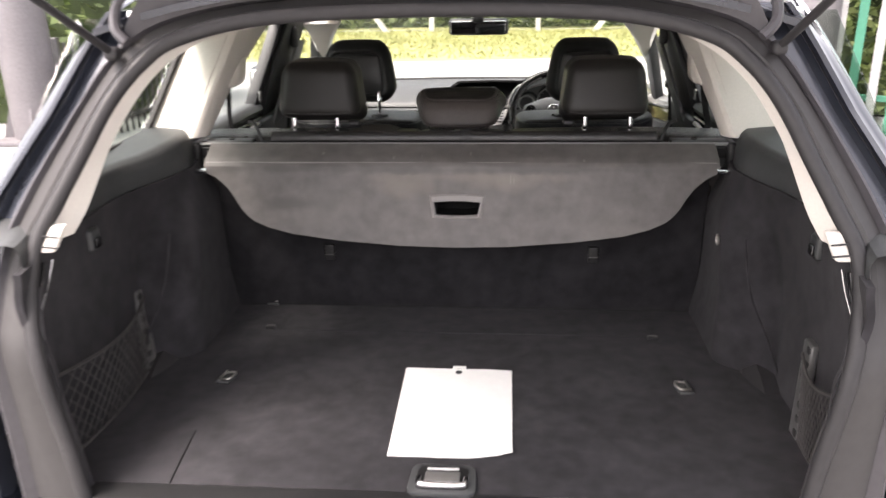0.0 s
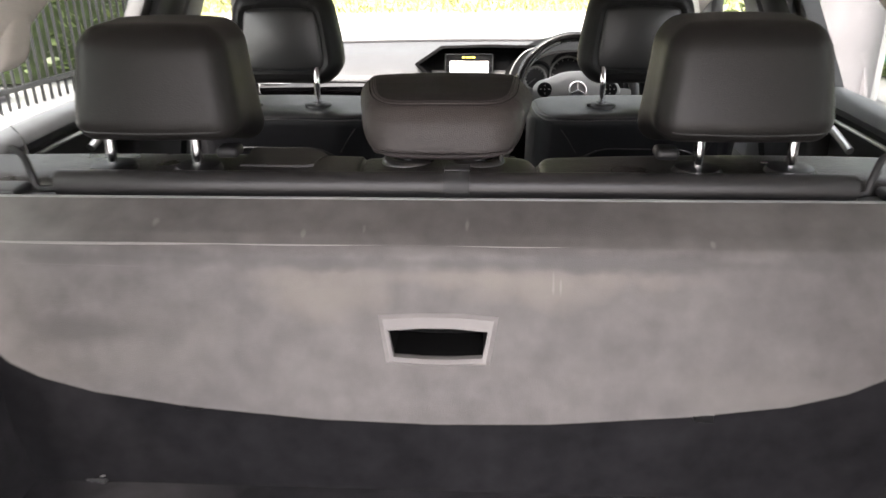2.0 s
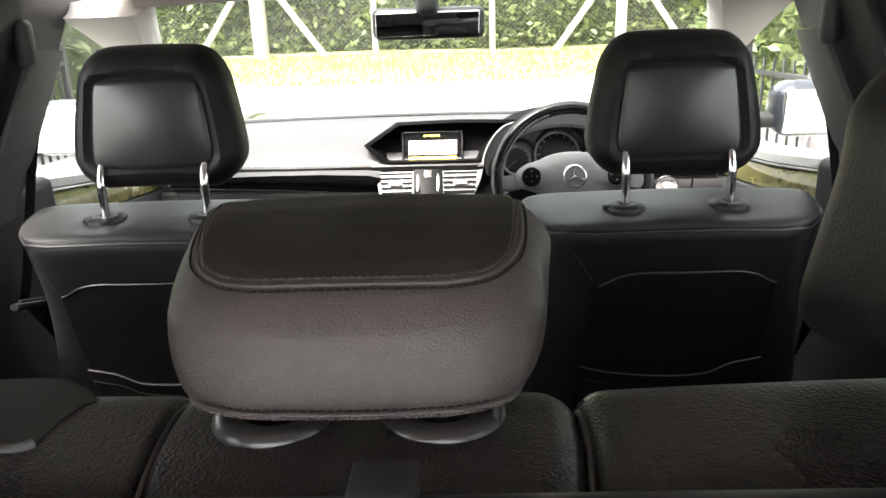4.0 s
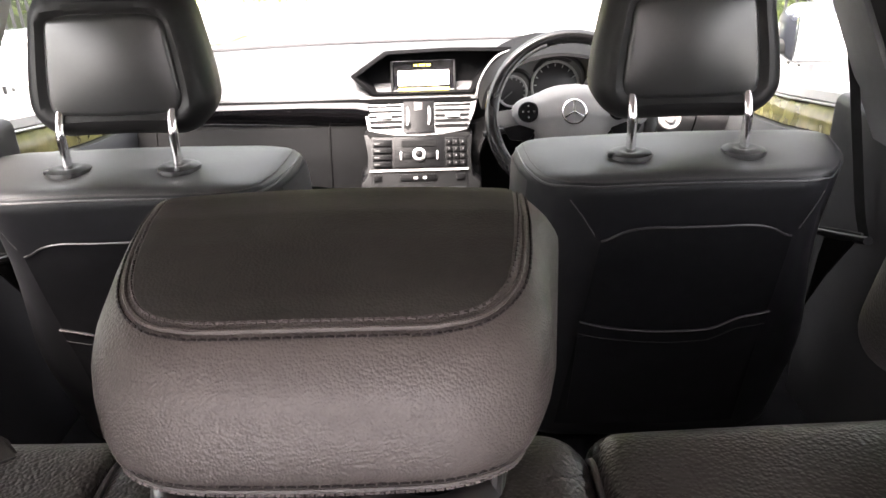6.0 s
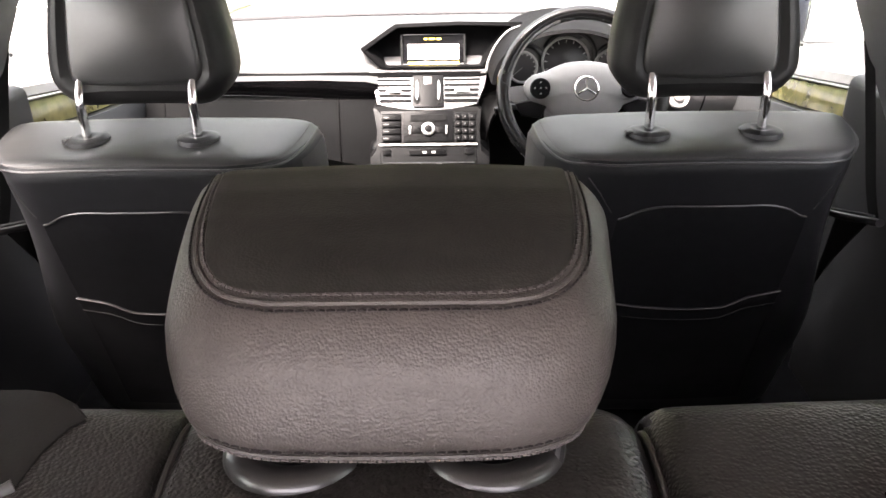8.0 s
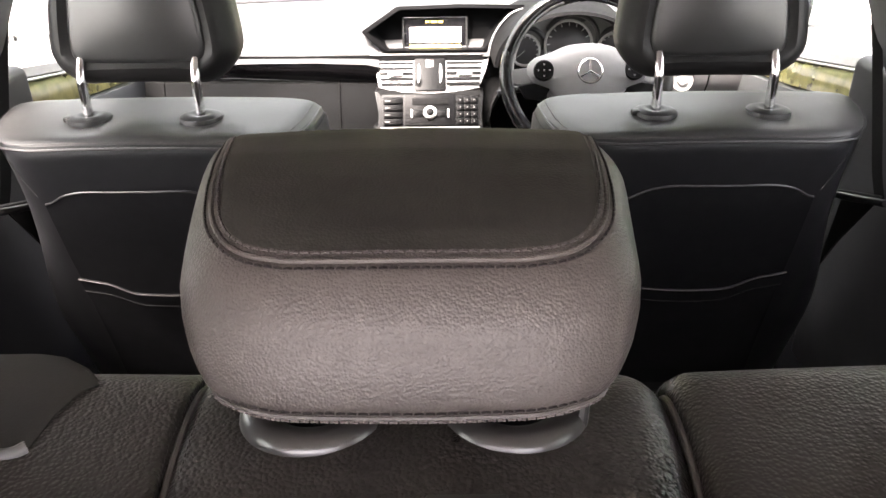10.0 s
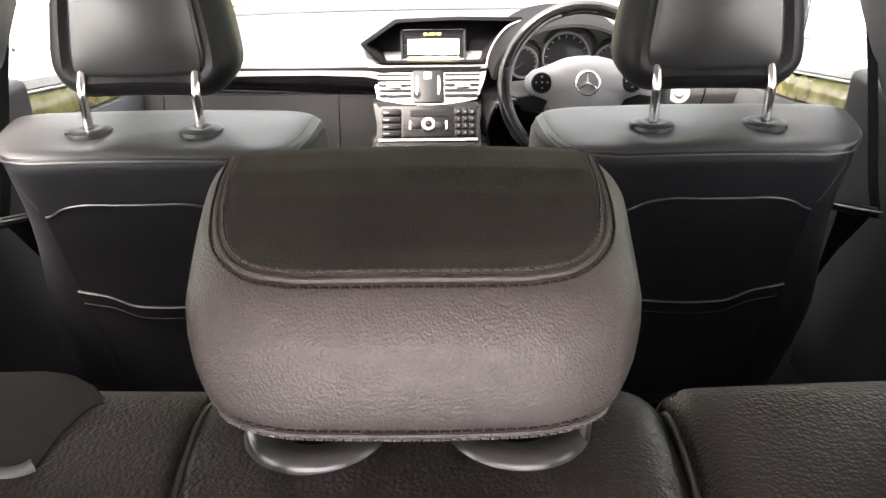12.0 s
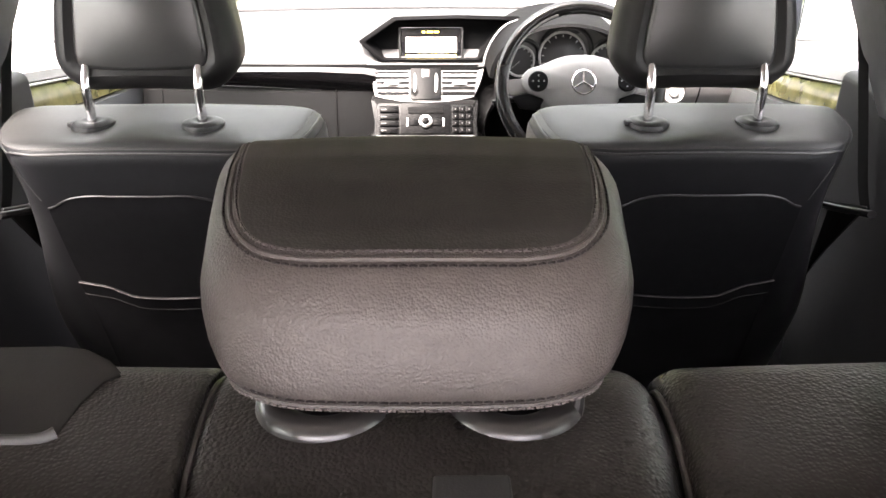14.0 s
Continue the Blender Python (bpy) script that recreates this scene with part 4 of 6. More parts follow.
def ledge_x(y):
    return interp(y, [0.0, 0.10, 0.25, 0.42, 0.50, 0.60, 0.68, 0.74, 0.78, 0.95], [0.655, 0.672, 0.695, 0.703, 0.688, 0.655, 0.640, 0.648, 0.662, 0.665])


def lining_x(y, z):
    low = lerp(0.708, 0.604, step(0.44, 0.55, y - 0.10 * step(0.72, 1.0, z)))
    bulge = 0.02 * math.sin(min(1, max(0, (z - 0.62) / 0.36)) * math.pi) * step(0.5, 0.75, y)
    return lerp(low + bulge, ledge_x(y), step(0.86, 1.03, z)) - 0.075 * (1 - step(0.0, 0.10, y)) * (1 - step(0.85, 1.0, z))


for s in (-1, 1):
    lining = thing("boot_side_lining", (s * 0.68, 0.42, 0.62), "black velour side lining over the wheel arch", "boot lining", "boot side linings")
    child("carpet_lining", sheet(lambda u, w: (s * lining_x(lerp(0.0, 0.86, u), lerp(0.615, 1.03, w)), lerp(0.0, 0.86, u), lerp(0.615, 1.03, w)), 50, 30, s * 0.012), CARPET, lining)

    def ledge(u, w):
        y = lerp(0.03, 0.92, u)
        k = [(0.0, 0.98), (-0.004, 1.03), (-0.003, 1.065), (0.004, 1.083), (0.018, 1.092), (0.05, 1.094), (0.12, 1.094)]
        q = w * (len(k) - 1)
        i = min(int(q), len(k) - 2)
        dx, z = (lerp(k[i][e], k[i + 1][e], q - i) for e in (0, 1))
        z += 0.012 * step(0.52, 0.70, y) * step(0.3, 0.6, w) - 0.035 * (1 - step(0.03, 0.22, y)) * w - 0.03 * step(0.80, 0.92, y) * w
        return (s * min(ledge_x(y) + dx, 0.785), y, z)

    child("window_ledge", sheet(ledge, 40, 18, 0.0), PLASTIC_GREY, lining, "dark grey plastic ledge below the window")
    # lamp, hook and grab handle near the opening
    child("bag_hook", rbox(0.02, 0.04, 0.045, 0.008, 2, (1, 1, 1), at=(s * (lining_x(0.30, 0.985) - 0.012), 0.30, 0.985)), PLASTIC_GREY, lining, "dark grey bag hook")
    child("hook_slot", rbox(0.012, 0.022, 0.02, 0.004, 1, (1, 1, 1), at=(s * (lining_x(0.30, 0.98) - 0.022), 0.30, 0.978)), GLOSS_BLACK, lining)
    slot = [(s * (lining_x(0.085, z) - 0.012), 0.085 - 0.35 * (1.02 - z), z) for z in (1.02, 0.99, 0.96, 0.925)]
    child("light_strip", tube(smooth_line(slot, 4), 0.012, 8, flat=0.5), GLOSS_BLACK, lining, "glossy black reflector strip")
    child("light_strip_edge", tube([(p[0] - s * 0.012, p[1] + 0.012, p[2]) for p in smooth_line(slot, 4)], 0.0013, 6), STEEL, lining)
    if s > 0:
        child("power_socket", lathe([(0.012, 0), (0.013, 0.003), (0.010, 0.0045), (0.008, -0.001)], 16, (s * (lining_x(0.624, 0.882) - 0.015), 0.624, 0.882), Matrix.Rotation(radians(-90), 4, "Y")), RING_STEEL, lining, "chrome-rimmed power socket")
    arch = tube(smooth_line([(s * (lining_x(0.45 + 0.08 * math.sin(a), 0.75) - 0.001), 0.49 - 0.06 * math.cos(a), 0.63 + 0.30 * (a / 1.57)) for a in (0.0, 0.5, 1.0, 1.57)], 5), 0.003, 6)
    child("carpet_seam", arch, CARPET, lining)

    # luggage net in the recess
    net = thing("luggage_net", (s * 0.69, 0.27, 0.62), "black elastic cord net on a plastic rail", "net", "luggage nets")
    xr, ry = (-0.690, 0.452) if s < 0 else (0.682, 0.252)
    far, rise = (0.10, 0.795) if s < 0 else (0.10, 0.79)
    tilt = 0.15 if s < 0 else 0.20
    bend_rail = lambda p: (p.x + 0.10 * s * p.z, p.y + tilt * p.z, p.z)
    child("net_rail", rbox(0.016, 0.040, 0.182, 0.005, 2, (2, 2, 6), bend_rail, (xr, ry, 0.716)), RAIL_GREY, net, "grey plastic net rail")
    for k in range(7):
        z = 0.026 * (k - 3)
        child("rail_slot", rbox(0.006, 0.016, 0.014, 0.003, 1, (1, 1, 1), at=(xr + 0.10 * s * z - s * 0.007, ry + tilt * z - 0.010, 0.716 + z)), SLOT_GREY, net)

    def net_pt(u, w):
        sag = (0.008 if s < 0 else 0.02) * math.sin(math.pi * u)
        return Vector((xr - s * (0.012 + (0.03 if s < 0 else 0.008) * math.sin(math.pi * u) * (0.4 + 0.6 * w)), lerp(ry - 0.014 + tilt * (w - 0.5) * 0.17, far, u), lerp(0.628, rise - sag, w)))
    child("top_cord", tube([net_pt(i / 10, 1) for i in range(11)], 0.0032, 6), NET, net)
    child("bottom_cord", tube([net_pt(i / 10, 0) for i in range(11)], 0.0028, 6), NET, net)
    cords = bmesh.new()
    for sg in (-1, 1):
        for k in range(-8, 22):
            seg = []
            for q in range(13):
                w = q / 12
                u = k / 13 + sg * 0.42 * w
                if 0 <= u <= 1:
                    seg.append(net_pt(u, w))
            if len(seg) > 2:
                tube(seg, 0.0012, 4, bm=cords)
    child("net_mesh", cords, NET, net, "diamond cord mesh")


def lashing_ring(x, y, turn, label):
    ob = thing("lashing_ring", (x, y, 0.622), label, "lashing ring", "boot lashing rings")
    plate = rbox(0.046, 0.032, 0.006, 0.0025, 2, (2, 2, 1))
    part("base_plate", plate, PLASTIC_GREY, ob)
    lp = tube(smooth_line([(-0.014, 0.006, 0.006), (-0.016, -0.012, 0.008), (0.0, -0.018, 0.009), (0.016, -0.012, 0.008), (0.014, 0.006, 0.006)], 5), 0.0026, 8)
    part("loop", lp, RING_STEEL, ob, "dull steel wire loop")
    part("hinge_pin", tube([(-0.018, 0.008, 0.007), (0.018, 0.008, 0.007)], 0.003, 8), RING_STEEL, ob)
    ob.rotation_euler = (0, 0, turn)
    return ob


ring_a = lashing_ring(-0.493, 0.405, radians(80), "folded steel lashing ring on the boot carpet")
for x, y, a in ((0.500, 0.408, -80), (-0.500, 0.826, 80), (0.484, 0.832, -80)):
    copy_thing(ring_a, pose(x, y, 0.622, 0, 0, a))
for x, y in ((-0.47, 0.665), (0.475, 0.645)):
    cl = thing("floor_clip", (x, y, 0.622), "small black carpet clip", "clip", "carpet clips")
    part("clip_plate", rbox(0.024, 0.012, 0.006, 0.002, 1, (1, 1, 1)), PLASTIC, cl)
    part("clip_edge", tube([(-0.011, 0.004, 0.004), (0.011, 0.004, 0.004)], 0.0012, 6), RAIL_GREY, cl)

# loose paper on the boot floor
paper = thing("paper_sheet", (0.02, 0.3, 0.622), "plain white paper folder lying on the boot carpet", "paper")


def paper_fn(u, w):
    x = lerp(lerp(-0.095, -0.10, w), lerp(0.137, 0.137, w), u)
    y = lerp(lerp(0.133, 0.148, step(0.6, 1.0, u)), 0.469 - 0.004 * u, w)
    z = 0.6235 + 0.003 * max(0, noise.noise((u * 2, w * 2, 7))) + 0.006 * (1 - step(0.0, 0.12, 1 - u)) * (1 - step(0, 0.15, w))
    return (x, y, z)


child("page", sheet(paper_fn, 20, 24, 0.0012), PAPER, paper)
child("hanging_hole", lathe([(0.0055, 0), (0.0075, 0.0), (0.0075, 0.0010), (0.0055, 0.0010)], 18, (0.02, 0.447, 0.6262)), PLASTIC_GREY, paper, "punched hanging hole")
child("hang_tab", rbox(0.03, 0.012, 0.0016, 0.0006, 1, (1, 1, 1), at=(0.02, 0.472, 0.625)), PAPER, paper)

# floor latch handle
latch = thing("floor_latch", (0.021, 0.069, 0.62), "chrome lift handle in a black surround on the boot floor", "handle")
def rounded(cx, cy, wx, wy, r, taper=0.0, n=5):
    """A rounded rectangle, narrower towards greater y where tapered."""
    out = []
    for qx, qy, a0 in ((1, 1, 0), (-1, 1, 90), (-1, -1, 180), (1, -1, 270)):
        for i in range(n + 1):
            a = radians(a0 + 90 * i / n)
            x, y = qx * (wx / 2 - r) + r * math.cos(a), qy * (wy / 2 - r) + r * math.sin(a)
            out.append((cx + x * (1 - taper * y), cy + y))
    return out


child("surround", prism(rounded(0.014, 0.062, 0.118, 0.084, 0.018, 0.9), 0.010, lambda a, b, c: (a, b, 0.6195 + c), 0.003), PLASTIC_GREY, latch, "dark plastic surround")
child("handle_well", prism(rounded(0.014, 0.062, 0.092, 0.062, 0.012, 0.9), 0.003, lambda a, b, c: (a, b, 0.6285 + c), 0.001), PLASTIC, latch)
child("lift_bar", tube(smooth_line([(-0.028, 0.058, 0.632), (-0.026, 0.040, 0.635), (-0.012, 0.034, 0.637), (0.014, 0.033, 0.637), (0.040, 0.034, 0.637), (0.054, 0.040, 0.635), (0.056, 0.058, 0.632)], 5), 0.006, 10), CHROME, latch, "chrome lift bar")
child("lift_flap", rbox(0.062, 0.030, 0.006, 0.0025, 2, (2, 2, 1), at=(0.014, 0.060, 0.6325)), SILVER, latch, "satin silver flap")
child("top_bar", tube([(-0.014, 0.083, 0.633), (0.042, 0.083, 0.633)], 0.003, 8), CHROME, latch)

# ---- luggage cover ----
cover = thing("luggage_cover", (0, 0.70, 1.05), "grey vinyl roller luggage cover hanging half drawn down", "luggage cover")
child("cassette", rbox(1.29, 0.05, 0.055, 0.01, 2, (16, 2, 1), at=(0, 0.802, 1.034)), PLASTIC_GREY, cover, "dark grey cassette housing")
child("edge_rail", tube([(-0.652, 0.777, 1.066), (0.652, 0.777, 1.066)], 0.0042, 8), SILVER_PAINT, cover, "thin pale edge rail")
child("rail_base", rbox(1.304, 0.022, 0.03, 0.006, 2, (8, 1, 1), at=(0, 0.785, 1.046)), PLASTIC, cover)
for s in (-1, 1):
    child("end_cap", rbox(0.024, 0.075, 0.085, 0.01, 2, (1, 2, 2), at=(s * 0.648, 0.80, 1.03)), PLASTIC, cover)
    child("end_plate", rbox(0.13, 0.04, 0.012, 0.004, 2, (2, 1, 1), at=(s * 0.575, 0.805, 1.066)), PLASTIC_GREY, cover)
    child("end_screw", lathe([(0.007, 0), (0.007, 0.004), (0.004, 0.005)], 12, (s * 0.565, 0.803, 1.071)), GLOSS_BLACK, cover)
    child("guide_pin", tube([(s * 0.60, 0.702, 1.018), (s * 0.648, 0.702, 1.014)], 0.006, 8), CHROME, cover, "metal guide pin")


def cover_y(z):
    return interp(z, [0.842, 1.026, 1.034, 1.042, 1.066], [0.655, 0.7095, 0.715, 0.727, 0.776])


def cover_bottom(x):
    return interp(abs(x), [0, 0.13, 0.28, 0.39, 0.45, 0.49, 0.512, 0.541, 0.57, 0.597, 0.612], [0.844, 0.847, 0.858, 0.872, 0.887, 0.904, 0.924, 0.970, 0.997, 1.011, 1.016])


def cover_fn(u, w):
    x = lerp(-0.608, 0.608, u)
    bottom = cover_bottom(x)
    z = lerp(1.066, 1.03, w / 0.3) if w < 0.3 else lerp(1.03, min(1.02, bottom), (w - 0.3) / 0.7)
    y = cover_y(z)
    y += (0.0028 * noise.noise((x * 4, z * 5, 3)) + 0.0015 * noise.noise((x * 1.5, z * 25, 8))) * step(0.0, 0.15, w)
    return (x, y, z)


def handle_hole(x, z, grow=0.004):
    k = (z - 0.9335) / 0.0285 + 0.5
    return abs(z - 0.9335) < 0.0143 + grow and abs(x - 0.0045) < lerp(0.0985, 0.111, k) / 2 + grow


cs = sheet(cover_fn, 140, 80, 0.0)
bmesh.ops.delete(cs, geom=[f for f in cs.faces if handle_hole(f.calc_center_median().x, f.calc_center_median().z)], context="FACES")
cs.normal_update()
bmesh.ops.solidify(cs, geom=list(cs.faces), thickness=0.003)
child("cover_sheet", cs, COVER, cover, "scuffed grey vinyl sheet with a curved lower edge")
child("fold_line", tube([(lerp(-0.603, 0.603, i / 30), cover_y(1.035) - 0.0018 + 0.0005 * math.sin(i), 1.035) for i in range(31)], 0.0022, 6), COVER_TRIM, cover, "pale worn fold line")
child("stiffener_line", tube([(lerp(-0.59, 0.59, i / 30), cover_y(1.013) - 0.001, 1.013 + 0.001 * math.sin(i * 0.7)) for i in range(31)], 0.0016, 6), COVER, cover)
child("edge_hem", tube([Vector(cover_fn(i / 80, 0.988)) + Vector((0, -0.001, 0)) for i in range(81)], 0.0022, 6), COVER, cover)


def trapezoid(cx, cz, top, bottom, h):
    return [(cx - top / 2, cz + h / 2), (cx - top / 6, cz + h / 2 + 0.003), (cx + top / 6, cz + h / 2 + 0.003), (cx + top / 2, cz + h / 2),
            (cx + bottom / 2, cz - h / 2), (cx + bottom / 6, cz - h / 2 - 0.002), (cx - bottom / 6, cz - h / 2 - 0.002), (cx - bottom / 2, cz - h / 2)]


fo, fi = trapezoid(0.0045, 0.9382, 0.1335, 0.1152, 0.0515), trapezoid(0.0045, 0.9335, 0.111, 0.0985, 0.0285)
hb = bmesh.new()
ringsh = []
for pts, dy in ((fo, 0.004), (fo, -0.004), ([(x * 0.92 + 0.0004, (z - 0.938) * 0.88 + 0.938) for x, z in fo], -0.007), (fi, -0.0045), (fi, 0.004)):
    ringsh.append([hb.verts.new((x, cover_y(z) + dy, z)) for x, z in pts])
for q, w in zip(ringsh, ringsh[1:]):
    for j in range(8):
        hb.faces.new((q[j], q[(j + 1) % 8], w[(j + 1) % 8], w[j]))
child("handle_surround", hb, COVER_TRIM, cover, "pale grey frame of the pull handle")
hr_bm = bmesh.new()
rec = [[hr_bm.verts.new((x, cover_y(z) + dy, z)) for x, z in fi] for dy in (0.003, 0.055)]
for j in range(8):
    hr_bm.faces.new((rec[0][j], rec[0][(j + 1) % 8], rec[1][(j + 1) % 8], rec[1][j]))
hr_bm.faces.new(rec[1])
child("handle_recess", hr_bm, VINYL_BLACK, cover, "black recess of the pull handle")

# net roller behind the rear seat
roller = thing("net_roller", (0, 0.775, 1.08), "black roll of a cargo net fixed behind the rear seat", "net roller")
child("roll", tube([(-0.46, 0.803, 1.076), (0.475, 0.803, 1.076)], 0.0165, 16), VINYL_DARK, roller)
child("strap", tube([(0.006, 0.803, 1.0765), (0.0365, 0.803, 1.0765)], 0.0190, 16), PILLAR_GREY, roller, "black fabric pull strap")
child("strap_flap", rbox(0.0305, 0.032, 0.004, 0.0015, 2, (2, 3, 1), lambda p: (p.x, p.y, p.z - 3 * (p.y + 0.015) ** 2), (0.0213, 0.816, 1.0945)), PILLAR_GREY, roller, "rough fabric strap end")
for s in (-1, 1):
    hk = smooth_line([(s * 0.46, 0.802, 1.07), (s * 0.487, 0.802, 1.07), (s * 0.493, 0.803, 1.085), (s * 0.505, 0.812, 1.108), (s * 0.522, 0.818, 1.115)], 5)
    child("hook_rod", tube(hk, 0.0045, 8), PLASTIC, roller, "bent black hook rod")

# ---- seats ----
def snap(ob, p, lift=0.0005):
    """The nearest place on a part's surface, a little above it."""
    off = Vector()
    q = ob
    while q:
        off += q.location
        q = q.parent
    ok, at, nrm, _ = ob.closest_point_on_mesh(Vector(p) - off)
    return at + off + nrm * lift


def stitch(line, gap, size, material, parent, name="stitching"):
    """A row of small thread stitches along a line."""
    pts = resample([Vector(p) for p in line], max(2, int(sum((Vector(b) - Vector(a)).length for a, b in zip(line, line[1:])) / gap)))
    bm = bmesh.new()
    for a, b in zip(pts, pts[1:]):
        tube([a.lerp(b, 0.12), a.lerp(b, 0.5) + Vector((0, -0.0004, 0.0006)), a.lerp(b, 0.88)], size, 4, bm=bm)
    return child(name, bm, material, parent)


def guide_ring(x, y, z, r, parent, tilt=0.0, material=None):
    prof = [(r * 0.98, -0.004), (r, 0.001), (r * 0.97, r * 0.22), (r * 0.82, r * 0.36), (r * 0.6, r * 0.36), (r * 0.34, r * 0.30), (r * 0.3, r * 0.1)]
    return child("guide_ring", lathe(prof, 28, (x, y, z), Matrix.Rotation(tilt, 4, "X")), material or PLASTIC, parent)


rear = thing("rear_bench", (0, 1.0, 0.5), "black leather rear bench seat with three head restraints", "seat")


def back_fn(x0, x1, dz=0.0, crown=0.006, ends=(0.024, 0.024)):
    """Backrest cushion from x0 to x1: a profile swept across with rounded ends."""
    prof = [(0.838, 0.62), (0.822, 0.85), (0.815, 0.98), (0.812, 1.04), (0.822, 1.066), (0.846, 1.076), (0.90, 1.077), (0.934, 1.0735), (0.957, 1.053), (0.972, 1.0), (0.99, 0.90), (1.03, 0.78), (1.09, 0.62)]
    line = smooth_line([(0, a, b) for a, b in prof], 4)
    cx, half = (x0 + x1) / 2, (x1 - x0) / 2

    bm = bmesh.new()
    cols = []
    n = 44
    for i in range(n + 1):
        u = math.copysign(1 - (1 - abs(2 * i / n - 1)) ** 2.4, i - n / 2)
        e = abs(u)
        end = ends[0] if u < 0 else ends[1]
        turn = end / half
        shrink = 0.85 * end * (1 - math.sqrt(1 - min(1.0, (e - (1 - turn)) / turn) ** 2)) if e > 1 - turn else 0.0
        col = []
        for p in line:
            c = Vector((0, 0.93, 0.85))
            d = (Vector((0, p.y, p.z)) - c)
            q = Vector((0, p.y, p.z)) - d.normalized() * shrink
            x = cx + u * half
            for seam, side in ((-0.1075, 1), (0.1225, -1)):
                x += side * 0.13 * max(0.0, 0.885 - q.y) * max(0.0, 1 - abs(cx + u * half - seam) / 0.09)
            col.append(bm.verts.new((x, q.y, q.z + dz + crown * (1 - u * u))))
        cols.append(col)
    for q, w in zip(cols, cols[1:]):
        for j in range(len(line) - 1):
            bm.faces.new((q[j], q[j + 1], w[j + 1], w[j]))
    bm.faces.new(cols[0][::-1]), bm.faces.new(cols[-1])
    return bm


for nm, x0, x1, dz, crown, ends in (("outer_backrest", -0.66, -0.108, -0.0025, 0.003, (0.012, 0.004)), ("centre_backrest", -0.107, 0.122, -0.006, 0.006, (0.009, 0.024)), ("outer_backrest", 0.123, 0.66, -0.004, 0.006, (0.016, 0.012))):
    child(nm, back_fn(x0, x1, dz, crown, ends), LEATHER_BENCH, rear, "grained black leather backrest")
for x, low, dx in ((-0.1055, 0.0, 0.006), (0.1225, 0.008, -0.006)):
    child("seam_piping", tube(smooth_line([(x + 1.5 * dx, 0.816 + low, 1.0), (x + 1.2 * dx, 0.828 + low, 1.056 - low), (x + 0.75 * dx, 0.85, 1.068 - low), (x, 0.90, 1.0695 - low), (x, 0.931, 1.066 - low), (x, 0.952 - low, 1.046 - low), (x, 0.967 - low, 0.99)], 6), 0.0019, 8), PIPING_LEATHER, rear, "raised leather piping")
    stitch(smooth_line([(x + 1.2 * dx + 0.005, 0.830 + low, 1.056 - low), (x + 0.7 * dx + 0.005, 0.852, 1.0695 - low), (x + 0.005, 0.90, 1.071 - low), (x + 0.005, 0.930, 1.0685 - low)], 6), 0.0042, 0.0006, PIPING, rear, "edge_stitching")
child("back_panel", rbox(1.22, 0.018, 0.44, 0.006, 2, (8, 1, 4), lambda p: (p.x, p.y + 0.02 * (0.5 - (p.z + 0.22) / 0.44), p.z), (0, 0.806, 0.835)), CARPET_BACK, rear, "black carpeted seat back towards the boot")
for x in (-0.335, 0.341):
    an = child("tether_anchor", rbox(0.026, 0.012, 0.042, 0.004, 2, (1, 1, 2), at=(x, 0.796, 0.778)), PLASTIC, rear, "black child-seat anchor cover")
    child("anchor_edge", tube([(x - 0.011, 0.789, 0.772), (x + 0.011, 0.789, 0.772)], 0.0014, 6), RAIL_GREY, an)
child("seat_cushion", rbox(1.26, 0.52, 0.16, 0.05, 3, (8, 4, 2), lambda p: (p.x, p.y, p.z - 0.05 * step(0.1, 0.26, p.y)), (0, 1.28, 0.47)), LEATHER_BENCH, rear, "black leather seat cushion")
# belt housing on the shoulder of the bench
hw = [(-0.262, 0.872, 1.0765), (-0.172, 0.872, 1.0765), (-0.163, 0.877, 1.0765), (-0.1615, 0.900, 1.0765), (-0.157, 0.917, 1.076), (-0.1505, 0.9245, 1.0745),
      (-0.163, 0.936, 1.0785), (-0.177, 0.943, 1.0805), (-0.189, 0.944, 1.0815), (-0.262, 0.942, 1.0815)]
wb = bmesh.new()
lo = [wb.verts.new((x, y, 1.045)) for x, y, z in hw]
hi = [wb.verts.new(p) for p in hw]
wb.faces.new((hi[0], hi[1], hi[8], hi[9])), wb.faces.new(lo[::-1])
for i in range(1, 7):
    wb.faces.new((hi[i], hi[i + 1], hi[8]))
for i in range(10):
    wb.faces.new((lo[i], lo[(i + 1) % 10], hi[(i + 1) % 10], hi[i]))
bmesh.ops.recalc_face_normals(wb, faces=wb.faces)
bmesh.ops.bevel(wb, geom=[e for e in wb.edges if all(v.co.z > 1.06 for v in e.verts) and len(e.link_faces) == 2 and e.calc_face_angle() > 0.5], offset=0.0022, segments=3, affect="EDGES")
bh = child("belt_housing", wb, HOUSING, rear, "smooth black housing of the centre belt")
# grey tube paints the glossy highlight along the black housing's front lip
child("housing_edge_glint", tube(smooth_line([(-0.258, 0.8735, 1.0755), (-0.20, 0.8735, 1.0755), (-0.174, 0.874, 1.0755), (-0.166, 0.878, 1.0765)], 5), 0.0034, 12), RAIL_GREY, bh, "rounded edge with its pale glint put into the colour")


